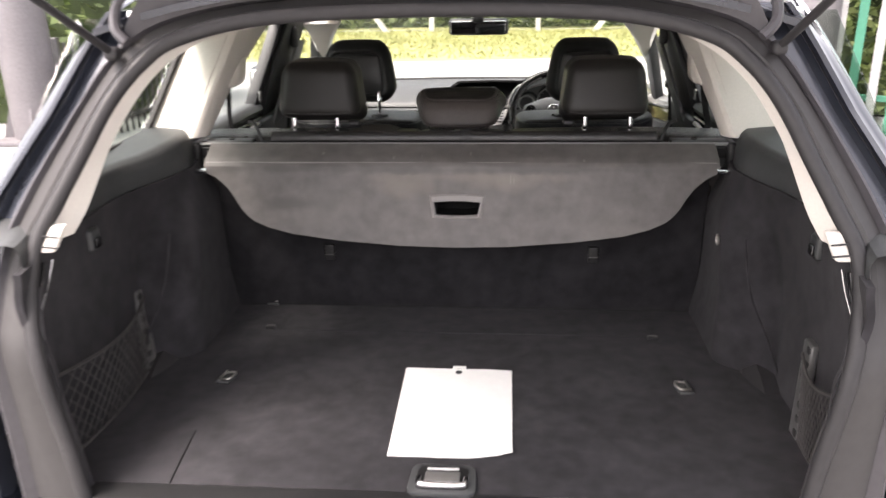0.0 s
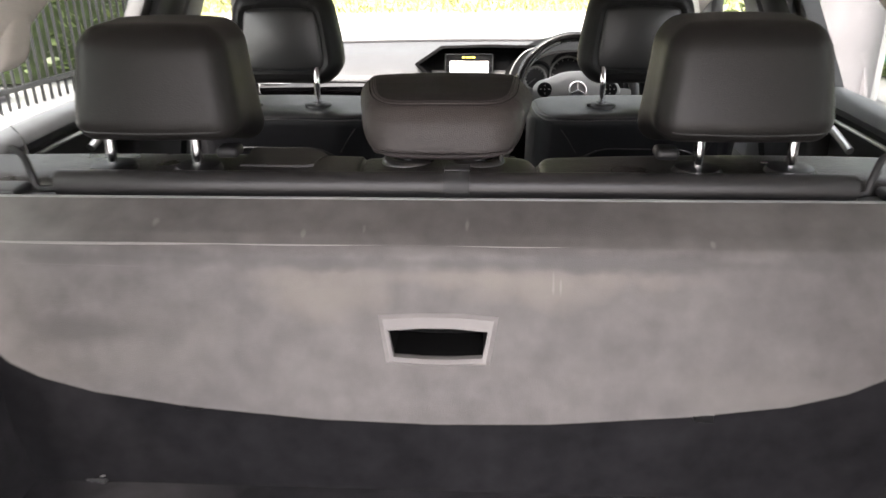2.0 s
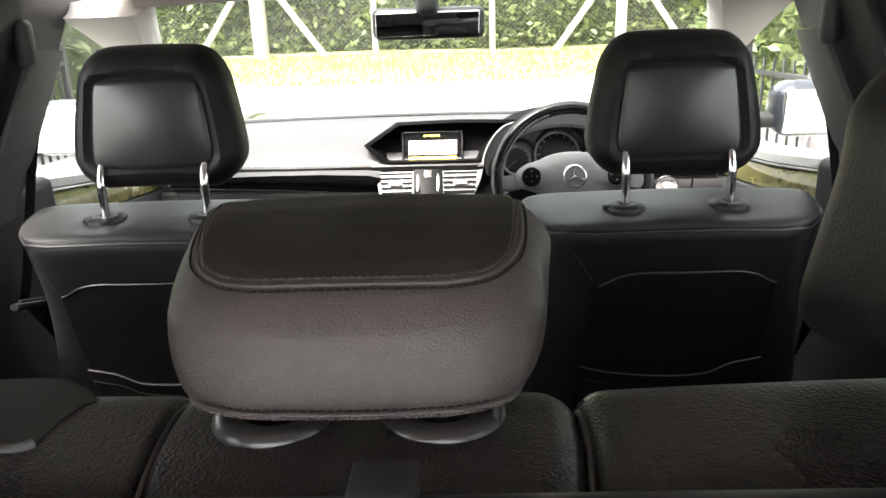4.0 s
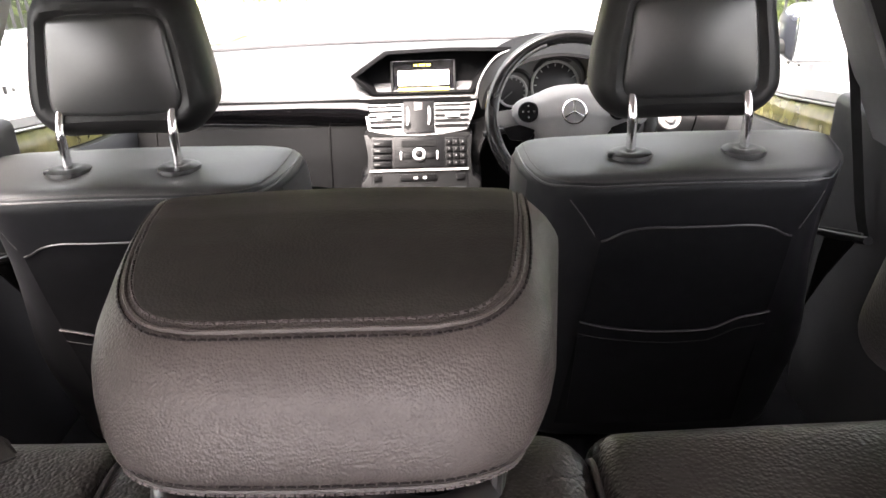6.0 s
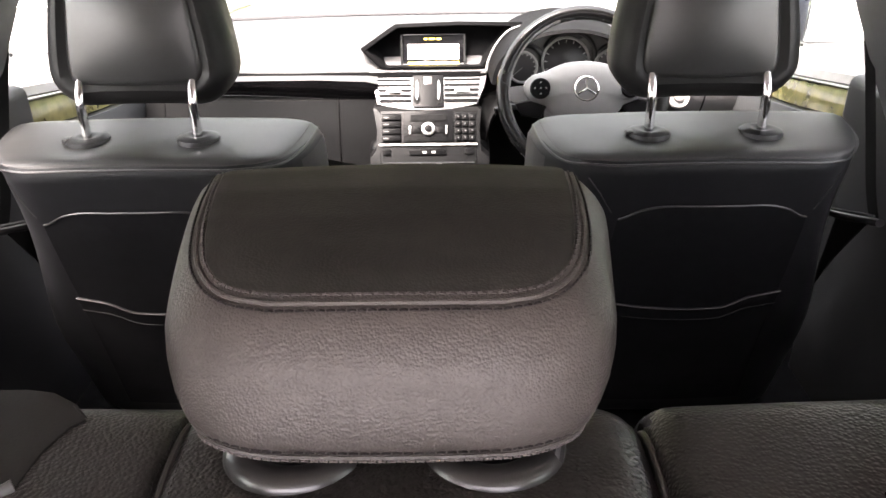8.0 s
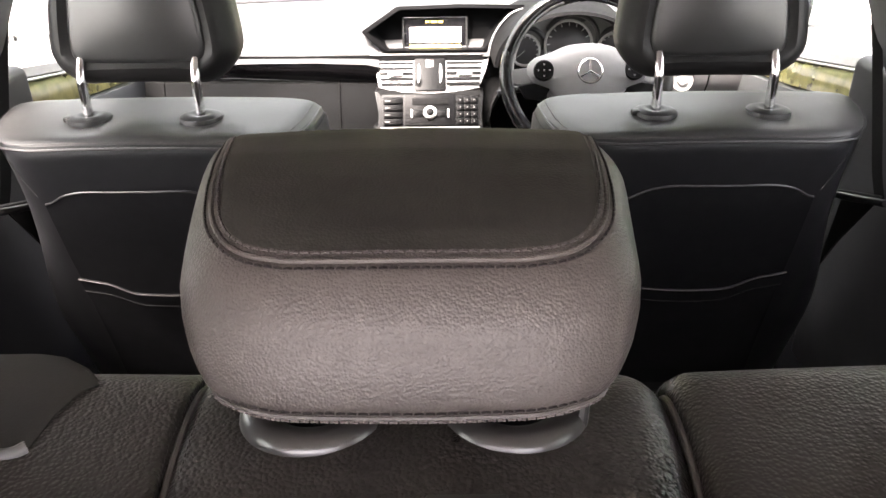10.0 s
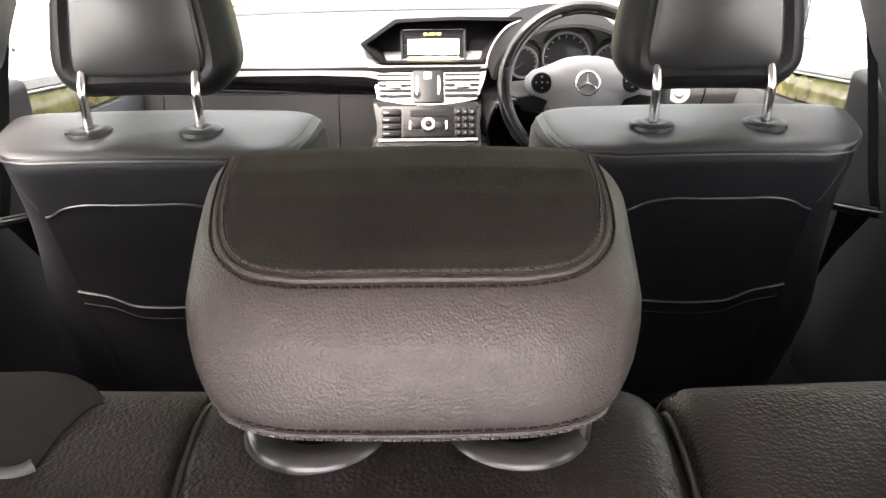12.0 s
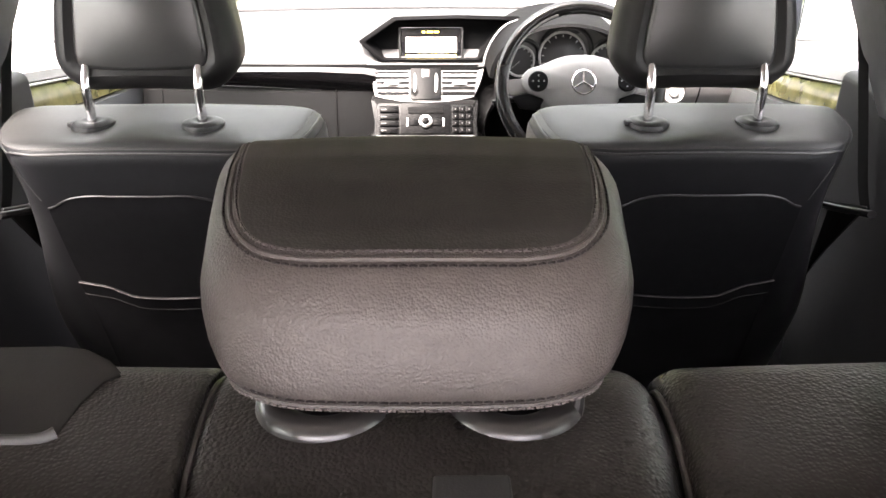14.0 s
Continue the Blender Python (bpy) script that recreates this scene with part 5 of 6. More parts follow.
def outer_rest(cx, px, wide):
    def shape(p):
        k = (p.z + 0.0685) / 0.137
        low = step(-0.01, 0.05, p.y) * step(0.02, -0.05, p.z)
        return (p.x * lerp(1.0, 0.84, k) * (1 + 0.05 * (p.y + 0.071) + 0.6 * max(0.0, p.y)), p.y + 0.026 * low + 0.16 * p.z + 0.006 * (1 - (p.x / 0.1) ** 2) * (-1 if p.y < 0 else 1), p.z - 0.030 * low + 0.004 * (1 - (p.x / 0.1) ** 2) * (1 if p.z > 0 else 0))
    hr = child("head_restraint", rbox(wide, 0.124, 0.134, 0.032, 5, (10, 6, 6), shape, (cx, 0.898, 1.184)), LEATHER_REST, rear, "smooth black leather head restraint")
    bpy.context.view_layer.update()
    seam = [snap(hr, (cx + 0.094 * q, 0.82, 1.1265), 0.0) for q in [i / 12 - 1 for i in range(25)]]
    child("lower_seam", tube(seam, 0.0016, 6), LEATHER_SMOOTH, hr)
    for dx in (-0.055 + px - cx, 0.055 + px - cx):
        child("post", tube([(cx + dx, 0.855, 1.07), (cx + dx, 0.858, 1.125)], 0.0065, 10), CHROME, hr, "chrome post")
        prof = [(0.030, -0.004), (0.0305, 0.002), (0.027, 0.008), (0.018, 0.010), (0.01, 0.010)]
        child("guide_ring", lathe(prof, 24, (cx + dx, 0.857, 1.076)), PLASTIC, hr)
    q = -1 if cx > 0 else 1
    child("release_button", rbox(0.028, 0.03, 0.014, 0.006, 2, (1, 1, 1), at=(cx + q * 0.088, 0.85, 1.104)), PLASTIC, hr)


outer_rest(-0.350, -0.362, 0.214)
outer_rest(0.358, 0.366, 0.216)

# centre head restraint: rounded body, dark top panel and double stitching
def centre_fn(p):
    k = p.x / 0.11
    a = min(1.0, abs(k))
    fade = max(0.0, 1 - (p.y + 0.081) / 0.13)
    half = interp(p.z, [-0.036, -0.032, -0.026, -0.018, -0.008, 0.004, 0.018, 0.028, 0.036], [0.0945, 0.1005, 0.1060, 0.1098, 0.1120, 0.1125, 0.1095, 0.1040, 0.0995])
    y = p.y + fade * (0.034 * (1 - math.sqrt(1 - min(1, max(0, (a - 0.5) / 0.52)) ** 2)) + 0.46 * p.z - 0.004 - 0.006 * max(0, 1 - (p.z / 0.034) ** 2) * (1 - a * a)
                      + (0.004 * ((p.z - 0.012) / 0.024) ** 2 if p.z > 0.012 else 0) + (0.001 * ((p.z + 0.012) / 0.024) ** 2 if p.z < -0.012 else 0))
    if p.z > 0:
        z = p.z + (0.0035 * (1 - a * a) + interp(p.y, [-0.081, -0.05, -0.02, 0.02, 0.06, 0.083], [-0.010, -0.004, -0.0005, 0.0005, -0.002, -0.006])) * (p.z / 0.036)
    else:
        z = p.z - 0.0035 * (1 - a * a) - 0.0055 * (-p.z / 0.036) + 0.002 * max(0, (a - 0.6) / 0.4) ** 2 * (-p.z / 0.036)
    near = lerp(0.165, 0.13, step(0.0, 0.03, p.z))
    flare = lerp(lerp(0.03, 0.115 if k > 0 else 0.150, step(-0.036, -0.008, p.z)), 0.050 if k > 0 else 0.125, step(0.0, 0.03, p.z))
    deep = max(0.0, p.y + 0.081)
    if p.z < 0:
        z += 0.016 * (deep / 0.16) ** 1.2 * (-p.z / 0.036)
    return (k * (half - 0.052 * near + flare * deep), y, z)


CX = -0.002
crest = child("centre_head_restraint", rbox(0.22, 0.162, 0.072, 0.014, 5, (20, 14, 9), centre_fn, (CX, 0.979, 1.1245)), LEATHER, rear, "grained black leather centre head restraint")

bpy.context.view_layer.update()


def crest_w(y):
    return interp(y, [0.9120, 0.9135, 0.9175, 0.925, 0.937, 0.951, 0.970, 0.995, 1.022, 1.05], [0.040, 0.056, 0.069, 0.0785, 0.0855, 0.090, 0.094, 0.0985, 0.1035, 0.108])


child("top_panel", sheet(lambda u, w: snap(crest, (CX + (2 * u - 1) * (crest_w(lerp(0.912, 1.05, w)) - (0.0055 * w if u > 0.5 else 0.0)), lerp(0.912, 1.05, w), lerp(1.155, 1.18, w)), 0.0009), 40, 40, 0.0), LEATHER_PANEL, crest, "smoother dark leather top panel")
YS = (1.05, 1.022, 0.995, 0.970, 0.951, 0.937, 0.925, 0.9175, 0.9135, 0.912)


def u_line(grow):
    return smooth_line([(CX + sx * (crest_w(y) - (0.0055 * (y - 0.912) / 0.138 if sx > 0 else 0.0) + grow * step(0.905, 0.95, y)), y - grow * step(0.96, 0.91, y), 1.154 + (y - 0.915) * 0.1 - grow * 0.7)
                        for sx, ys in ((-1, YS), (1, YS[::-1])) for y in ys], 6)


for grow, thread in ((0.0, PIPING), (0.0068, THREAD_DARK)):
    stitch([snap(crest, p, 0.0006) for p in u_line(grow)], 0.0044, 0.0007, thread, crest)
child("seam_ridge", tube([snap(crest, p, 0.0002) for p in u_line(0.0034)], 0.0014, 8), LEATHER, crest)
half_low = [(0.097, 0.935), (0.093, 0.910), (0.086, 0.892), (0.075, 0.878), (0.052, 0.869)]
low = [snap(crest, (p.x, p.y, 1.0820 + 0.006 * (p.x / 0.09) ** 4), 0.0004) for p in smooth_line([(CX - x, y, 0) for x, y in half_low] + [(CX, 0.866, 0)] + [(CX + x, y, 0) for x, y in reversed(half_low)], 6)]
child("bottom_seam", tube(low, 0.0012, 6), LEATHER, crest)
stitch([p + Vector((0, -0.0006, -0.0018)) for p in low], 0.0041, 0.0007, THREAD_LIGHT, crest)
stitch([p + Vector((0, -0.0006, 0.0026)) for p in low], 0.0046, 0.0007, THREAD_DARK, crest)
for dx in (-0.050, 0.053):
    child("post", tube([(CX + dx, 0.903, 1.06), (CX + dx, 0.908, 1.11)], 0.0055, 10), CHROME, crest, "chrome post")
    ring_x = -0.0460 if dx < 0 else 0.0445
    prof = [(0.0335, -0.006), (0.0338, 0.000), (0.0327, 0.0055), (0.0305, 0.0086), (0.0265, 0.0104), (0.0220, 0.0100), (0.0185, 0.0080), (0.0172, 0.0040)]
    child("guide_ring", lathe([(q * 1.04, h) for q, h in prof], 48, (ring_x, 0.9055, 1.0715)), RING_BLACK, crest, "glossy black guide ring")
    child("ring_dish", lathe([(0.0195, 0.0030), (0.0190, 0.0064), (0.015, 0.0058), (0.011, 0.0062), (0.0095, 0.011), (0.004, 0.011)], 32, (ring_x, 0.9055, 1.0715)), PLASTIC, crest, "matt black dish round the post")
    child("ring_seam", tube([(ring_x + 0.0368 * math.cos(a), 0.9055 + 0.0368 * math.sin(a), 1.0718) for a in [i * math.pi / 20 for i in range(40)]], 0.0016, 6, True), LEATHER_BENCH, crest)
child("release_button", tube([(0.0735, 0.892, 1.074), (0.0745, 0.894, 1.088)], 0.0028, 8), RING_BLACK, crest)


def front_seat(cx, s, label):
    """A front seat; s is -1 or 1, the side on which its outer edge lies."""
    seat = thing("front_seat", (cx, 1.75, 0.35), label, "seat", "front seats")

    def lean(p):
        z = p.z
        rear_k = max(0.0, min(1.0, (0.12 - p.y) / 0.235))
        outboard = p.x * s > 0
        half = lerp(lerp(1.0, 1.01, step(0.0, 0.28, z)) if outboard else 0.93, lerp(1.0 if outboard else 0.93, 0.835 if outboard else 0.885, step(-0.10, 0.30, z)), rear_k ** 1.3)
        half *= 1 - (0.16 if outboard else 0.08) * max(0.0, (rear_k - 0.42) / 0.58) ** 2.2 * (p.x / 0.26) ** 2 * step(-0.1, 0.25, z)
        turn_in = 0.078 * (1 - math.sqrt(1 - min(1, max(0, (abs(p.x) / 0.26 - 0.58) / 0.44)) ** 2)) * rear_k
        y = p.y + 0.42 * (0.30 - z) * (1 if p.y < 0 else 0.8)
        y += 0.012 * (1 - min(1, (p.x / 0.25) ** 2)) * (-1 if p.y < 0 else 1) * step(0.3, 0.2, z)
        dip = sum(0.004 * max(0.0, 1 - ((p.x - q) / 0.05) ** 2 - ((p.y + 0.045) / 0.05) ** 2) for q in (-0.085, 0.085))
        return (p.x * half, y + turn_in, z + (0.005 * (1 - min(1, (p.x / 0.25) ** 2)) - dip - 0.010 * max(0.0, (abs(p.x) - 0.19) / 0.07) ** 2) * (z > 0.2))

    br = child("backrest", rbox(0.52, 0.235, 0.60, 0.028, 4, (24, 10, 12), lean, (cx, 1.712, 0.657)), BACK_SHELL, seat, "black seat backrest")
    bpy.context.view_layer.update()
    centre = Vector((cx, 1.712, 0.657))
    def over(p):
        q = centre + Vector(lean(Vector(p)))
        return q
    child("top_cover", sheet(lambda u, w: snap(br, over((lerp(-0.262, 0.262, u), lerp(-0.116, 0.116, w), 0.305)), 0.0014), 36, 14, 0.0), LEATHER_SMOOTH, br, "smooth black leather top of the backrest")
    for sx in (-1, 1):
        child("side_cover", sheet(lambda u, w: snap(br, over((sx * 0.265, lerp(-0.085, 0.115, u), lerp(0.285, -0.1, w))), 0.0014), 12, 16, 0.0), LEATHER_SMOOTH, br, "smooth leather side bolster")
    back = lambda x, z, lift=0.001: snap(br, (cx + x, 1.595 + 0.42 * (0.957 - z), z), lift)
    loop = [(-0.252, 0.10), (-0.252, 0.04), (-0.252, -0.04), (-0.250, -0.10), (-0.235, -0.116)] + [(-0.22 + 0.04 * k, -0.1175) for k in range(12)] + [(0.235, -0.116), (0.250, -0.10), (0.252, -0.04), (0.252, 0.04), (0.252, 0.10)]
    seam = [snap(br, over((p.x, p.y, 0.293)), 0.0008) for p in smooth_line([(a, b, 0) for a, b in loop], 4)]
    child("edge_seam", tube(seam, 0.0018, 6), LEATHER_SMOOTH, br)
    stitch([snap(br, over((p.x * 0.972, p.y + 0.004 if p.y > -0.11 else p.y + 0.006, 0.304)), 0.0018) for p in smooth_line([(a, b, 0) for a, b in loop], 4)], 0.006, 0.0005, PIPING, br)
    for sx in (-1, 1):
        child("corner_seam", tube([back(sx * a, z, 0.0004) for a, z in ((0.180, 0.925), (0.160, 0.905), (0.140, 0.875))], 0.0012, 5), LEATHER_SMOOTH, br)
    # hard back panel with an arched top and an elastic pocket
    arch = lambda x: 0.890 - 0.024 * step(0.07, 0.135, abs(x)) ** 1.5
    wide = lambda z: interp(z, [0.45, 0.70, 0.90], [0.160, 0.142, 0.130])
    child("back_panel", sheet(lambda u, w: back(lerp(-1, 1, u) * wide(lerp(0.45, 0.89, w)), lerp(0.42, arch(lerp(-0.13, 0.13, u)), w), 0.004), 24, 20, 0.0), POCKET, seat, "matt black seat back panel")
    child("panel_lip", tube(smooth_line([back(x, arch(x), 0.004) for x in (-0.13, -0.12, -0.10, -0.07, -0.03, 0, 0.03, 0.07, 0.10, 0.12, 0.13)], 4), 0.0017, 6), VINYL_DARK, seat)
    rim = lambda x: 0.699 + 0.018 * step(0.05, 0.10, x * s) + 0.006 * step(-0.1, -0.17, x * s)
    pocket = child("map_pocket", sheet(lambda u, w: back(lerp(-0.142, 0.142, u), lerp(0.47, rim(lerp(-0.142, 0.142, u)), w), 0.006 + 0.014 * math.sin(math.pi * u) * w), 24, 12, 0.002), POCKET, seat, "slack black map pocket")
    child("pocket_piping", tube([back(x, rim(x), 0.0075 + 0.014 * math.sin(math.pi * (x + 0.142) / 0.284)) for x in [0.142 * (i / 16 - 1) for i in range(33)]], 0.0010, 6), PIPING, pocket, "pale worn elastic edge")
    child("pocket_stitch", tube([back(x, rim(x) - 0.026, 0.0078 + 0.013 * math.sin(math.pi * (x + 0.142) / 0.284)) for x in [0.142 * (i / 16 - 1) for i in range(33)]], 0.0006, 5), BELT, pocket)
    child("seat_base", rbox(0.52, 0.46, 0.16, 0.05, 3, (6, 4, 2), at=(cx, 2.10, 0.42)), LEATHER_BENCH, seat, "black leather seat base")
    # head restraint
    hx = cx + 0.004

    def rest_fn(p):
        half = 1.0 - 0.20 * step(-0.06, 0.13, p.z) - 0.07 * step(-0.05, -0.11, p.z)
        y = p.y + 0.10 * p.z
        if p.y < -0.02:
            e = ((abs(p.x) / 0.105) ** 7 + (abs(p.z + 0.002) / 0.075) ** 7) ** (1 / 7)
            y += 0.016 * (1 - step(0.86, 1.06, e))
        return (p.x * half, y, p.z + 0.004 * (1 - min(1, (p.x / 0.12) ** 2)))
    hr = child("head_restraint", rbox(0.268, 0.122, 0.216, 0.052, 5, (56, 4, 44), rest_fn, (hx - 0.003, 1.771, 1.108)), LEATHER_FRAME, seat, "black leather head restraint with an inset back panel")
    child("inset_panel", rbox(0.192, 0.022, 0.138, 0.010, 4, (12, 1, 10), lambda p: (p.x * (1 - 0.13 * step(-0.06, 0.09, p.z)) * (1 - 0.05 * max(0.0, (abs(p.z) - 0.045) / 0.024) ** 2), p.y + 0.10 * p.z - 0.013 * (1 - (p.x / 0.096) ** 2) * (1 - (p.z / 0.082) ** 2) + 0.005, p.z * (1 - 0.05 * (p.x / 0.096) ** 4)), (hx - 0.003, 1.7265, 1.106)), REST_INSET, hr, "smooth inset panel")
    for dx in (-0.080, 0.080):
        child("post", tube(smooth_line([(cx + dx, 1.702, 0.94), (cx + dx, 1.703, 0.985), (cx + dx, 1.704, 1.018), (cx + dx, 1.715, 1.040), (cx + dx, 1.735, 1.055)], 4), 0.0068, 12), CHROME, hr, "chrome post")
        prof = [(0.031, -0.006), (0.032, 0.002), (0.030, 0.008), (0.021, 0.0115), (0.012, 0.0105), (0.0085, 0.009)]
        child("guide_ring", lathe(prof, 28, (cx + dx, 1.704, 0.9575)), PLASTIC, hr)
    child("release_button", rbox(0.012, 0.016, 0.01, 0.003, 2, (1, 1, 1), at=(cx - 0.108, 1.70, 0.963)), PLASTIC, hr)
    return seat


front_seat(-0.4165, -1, "black leather passenger seat with a raised head restraint")
front_seat(0.3895, 1, "black leather driver's seat with a raised head restraint")
for s in (-1, 1):
    bk = thing("belt_buckle", (s * 0.64, 1.75, 0.70), "black seat belt tongue hanging beside the seat", "seat belt", "seat belts")
    child("tongue", tube(smooth_line([(s * 0.652, 1.815, 0.785), (s * 0.658, 1.76, 0.800), (s * 0.665, 1.69, 0.822)], 4), 0.008, 8, flat=0.8), PLASTIC, bk, "black plastic tongue")
    child("buckle_bar", tube([(s * 0.647, 1.81, 0.795), (s * 0.66, 1.70, 0.829)], 0.002, 6), PLASTIC_GREY, bk)
    child("webbing", prism([(1.80, 0.785), (1.71, 0.812), (1.78, 0.72), (1.83, 0.64)], 0.003, lambda a, b, c: (s * (0.655 + c), a, b)), BELT, bk)

# ---- dashboard ----
DX = -0.029
dash = thing("dashboard", (DX, 2.7, 0.5), "grey and black dashboard with a silver centre console", "dashboard")
TOPP = [(3.05, 0.902), (2.95, 0.904), (2.82, 0.896), (2.72, 0.866), (2.668, 0.842), (2.655, 0.828)]


def profile_sheet(prof, x0, x1, nu, dy=0.0, dz=0.0):
    line = smooth_line([(0, a, b) for a, b in prof], 3)

    def fn(u, w):
        k = w * (len(line) - 1)
        i = min(int(k), len(line) - 2)
        p = line[i].lerp(line[i + 1], k - i)
        x = lerp(x0, x1, u)
        curve = 0.10 * max(0, abs(x) - 0.35) ** 1.5
        return (x, p.y + curve + dy, p.z + dz)
    return sheet(fn, nu, len(line) - 1, 0.0)


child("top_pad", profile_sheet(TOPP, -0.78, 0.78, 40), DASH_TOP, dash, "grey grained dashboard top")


def under_z(x):
    """Height at which the lower dashboard turns under towards the footwell."""
    return interp(x, [-0.78, -0.30, -0.262, -0.235, -0.205, -0.190, -0.165, 0.095, 0.128, 0.150, 0.20, 0.78],
                  [0.600, 0.598, 0.590, 0.585, 0.575, 0.560, 0.53, 0.53, 0.690, 0.722, 0.735, 0.735])


def lower_fn(u, w):
    x = lerp(-0.78, 0.78, u)
    zt = under_z(x)
    ys, zs = [2.640, 2.640, 2.628, 2.606, 2.590, 2.612, 2.70, 2.90], [0.826, 0.764, 0.757, lerp(0.757, zt, 0.45), zt + 0.012, zt - 0.012, zt - 0.03, zt - 0.06]
    k = [i / 7 for i in range(8)]
    return (x, interp(w, k, ys) + 0.10 * max(0, abs(x) - 0.35) ** 1.5 + 0.05 * step(0.11, 0.16, x), interp(w, k, zs))


child("lower_panel", sheet(lower_fn, 120, 28, 0.0), DASH_SHADED, dash, "grey lower dashboard, darkened for shade, turning under to the footwell")
# added near-black backing that stands for the dark of the footwells
child("footwell_shade_board", rbox(1.5, 0.02, 0.50, 0.005, 1, (4, 1, 2), at=(0, 2.93, 0.56)), VINYL_BLACK, dash, "added black board standing for the shade in the footwells")
child("top_edge_strip", tube([(x, 3.03 - 0.12 * (x / 0.8) ** 2, 0.906) for x in [0.78 * (i / 20 - 1) for i in range(41)]], 0.007, 6), RUBBER, dash, "black windscreen edge strip")
child("pad_seam", tube([(x, 2.651 + 0.10 * max(0, abs(x) - 0.35) ** 1.5, 0.8255) for x in [lerp(-0.75, -0.18, i / 20) for i in range(21)]], 0.0025, 6), PLASTIC_GREY, dash)


def strip_fn(u, w):
    x = lerp(-0.75, -0.160, u)
    top = interp(x, [-0.75, -0.45, -0.32, -0.19, -0.16], [0.806, 0.814, 0.8145, 0.809, 0.802])
    low = interp(x, [-0.75, -0.45, -0.32, -0.25, -0.16], [0.774, 0.768, 0.762, 0.7555, 0.749])
    return (x, 2.617 + 0.020 * w ** 1.5 - 0.004 * math.sin(math.pi * w) + 0.10 * max(0, abs(x) - 0.35) ** 1.5, lerp(top, low, w))


child("wood_strip", sheet(strip_fn, 40, 8, 0.0), WOOD_BLACK, dash, "glossy black wood strip")
child("strip_ledge", sheet(lambda u, w: (lerp(-0.75, -0.16, u), lerp(2.652, 2.617, w) + 0.10 * max(0, abs(lerp(-0.75, -0.16, u)) - 0.35) ** 1.5, lerp(0.826, strip_fn(u, 0)[2], w ** 0.7)), 40, 4, 0.0), DASH_TOP, dash, "grey edge above the wood strip")
for k in range(2):
    child("strip_edge", tube([Vector(strip_fn(i / 40, k)) + Vector((0, -0.001, 0)) for i in range(41)], 0.0011, 6), PLASTIC_GREY, dash)
for xg in (-0.265, -0.728):
    line = [Vector(lower_fn((xg + 0.78) / 1.56, w)) + Vector((0, -0.0008, 0)) for w in [0.16 + 0.045 * i for i in range(11)]]
    child("glovebox_joint", tube(line, 0.0024, 6), VINYL_BLACK, dash)
sv = child("side_vent", rbox(0.125, 0.03, 0.046, 0.010, 2, (4, 1, 2), at=(-0.695, 2.668, 0.800)), DIAL_PLATE, dash, "silver-framed side air vent")
for k in range(4):
    child("vent_gap", rbox(0.105, 0.006, 0.0024, 0.001, 1, (2, 1, 1), at=(-0.695, 2.652, 0.786 + 0.0095 * k)), VINYL_BLACK, sv)
# pale panel with the light switch beside the steering wheel
knee = child("knee_panel", sheet(lambda u, w: (lerp(0.52, 0.778, u), 2.640 + 0.035 * w - 0.006 * math.sin(math.pi * w), lerp(0.772, 0.700, w)), 16, 8, 0.0), HUB, dash, "pale grey panel beside the steering column")
child("panel_joint", tube([(0.692, 2.640, 0.774), (0.692, 2.648, 0.740), (0.692, 2.672, 0.702)], 0.0022, 6), VINYL_BLACK, knee)
sw = child("light_switch", lathe([(0.030, 0), (0.030, 0.003), (0.027, 0.005), (0.024, 0.0025), (0.014, 0.0025), (0.012, 0.010), (0.008, 0.011)], 28, (0.622, 2.640, 0.752), Matrix.Rotation(radians(72), 4, "X")), HUB, knee, "pale rotary light switch")
child("switch_shadow_gap", tube([(0.622 + 0.031 * math.cos(t), 2.643 - 0.010 * math.sin(t), 0.752 + 0.030 * math.sin(t)) for t in [i * math.pi / 16 for i in range(32)]], 0.0013, 6, True), VINYL_BLACK, sw)


def stack_y(z):
    return interp(z, [0.5, 0.60, 0.66, 0.737, 0.813, 0.91, 0.96], [2.44, 2.48, 2.52, 2.577, 2.655, 2.687, 2.70])


def on_stack(poly, rise, depth, bevel=0.0):
    """A piece that lies on the sloping centre console; poly of x and z."""
    return prism(poly, depth, lambda a, b, c: (a, stack_y(b) - rise + c, b), bevel)


def quad(x0, z0, x1, z1, bow=0.0):
    return [(x0, z0), (x1, z0), (x1, z1), (x0, z1)]


# display hood
hood_o = [(-0.205, 0.883), (-0.113, 0.942), (0.05, 0.946), (0.214, 0.942), (0.121, 0.833), (-0.150, 0.833)]
hood_i = [(-0.188, 0.880), (-0.106, 0.932), (0.05, 0.936), (0.188, 0.932), (0.108, 0.838), (-0.142, 0.838)]
hd = bmesh.new()
loops = [[hd.verts.new((x, y + (z - 0.88) * 0.3, z + dz)) for x, z in pts] for pts, y, dz in ((hood_o, 2.76, -0.025), (hood_o, 2.655, 0.0), (hood_i, 2.652, 0.0), ([(x * 0.93 - 0.001, z * 0.97 + 0.027) for x, z in hood_i], 2.70, 0.0))]
for q, w in zip(loops, loops[1:]):
    for j in range(6):
        hd.faces.new((q[j], q[(j + 1) % 6], w[(j + 1) % 6], w[j]))
hd.faces.new(loops[-1])
bmesh.ops.bevel(hd, geom=[e for e in hd.edges], offset=0.0025, segments=2, affect="EDGES")
hood = child("display_hood", hd, HOOD_SKIN, dash, "black hood round the display")
side_band = smooth_line([(0.205, 2.650, 0.938), (0.172, 2.645, 0.925), (0.143, 2.640, 0.893), (0.126, 2.636, 0.858), (0.120, 2.632, 0.830)], 5)
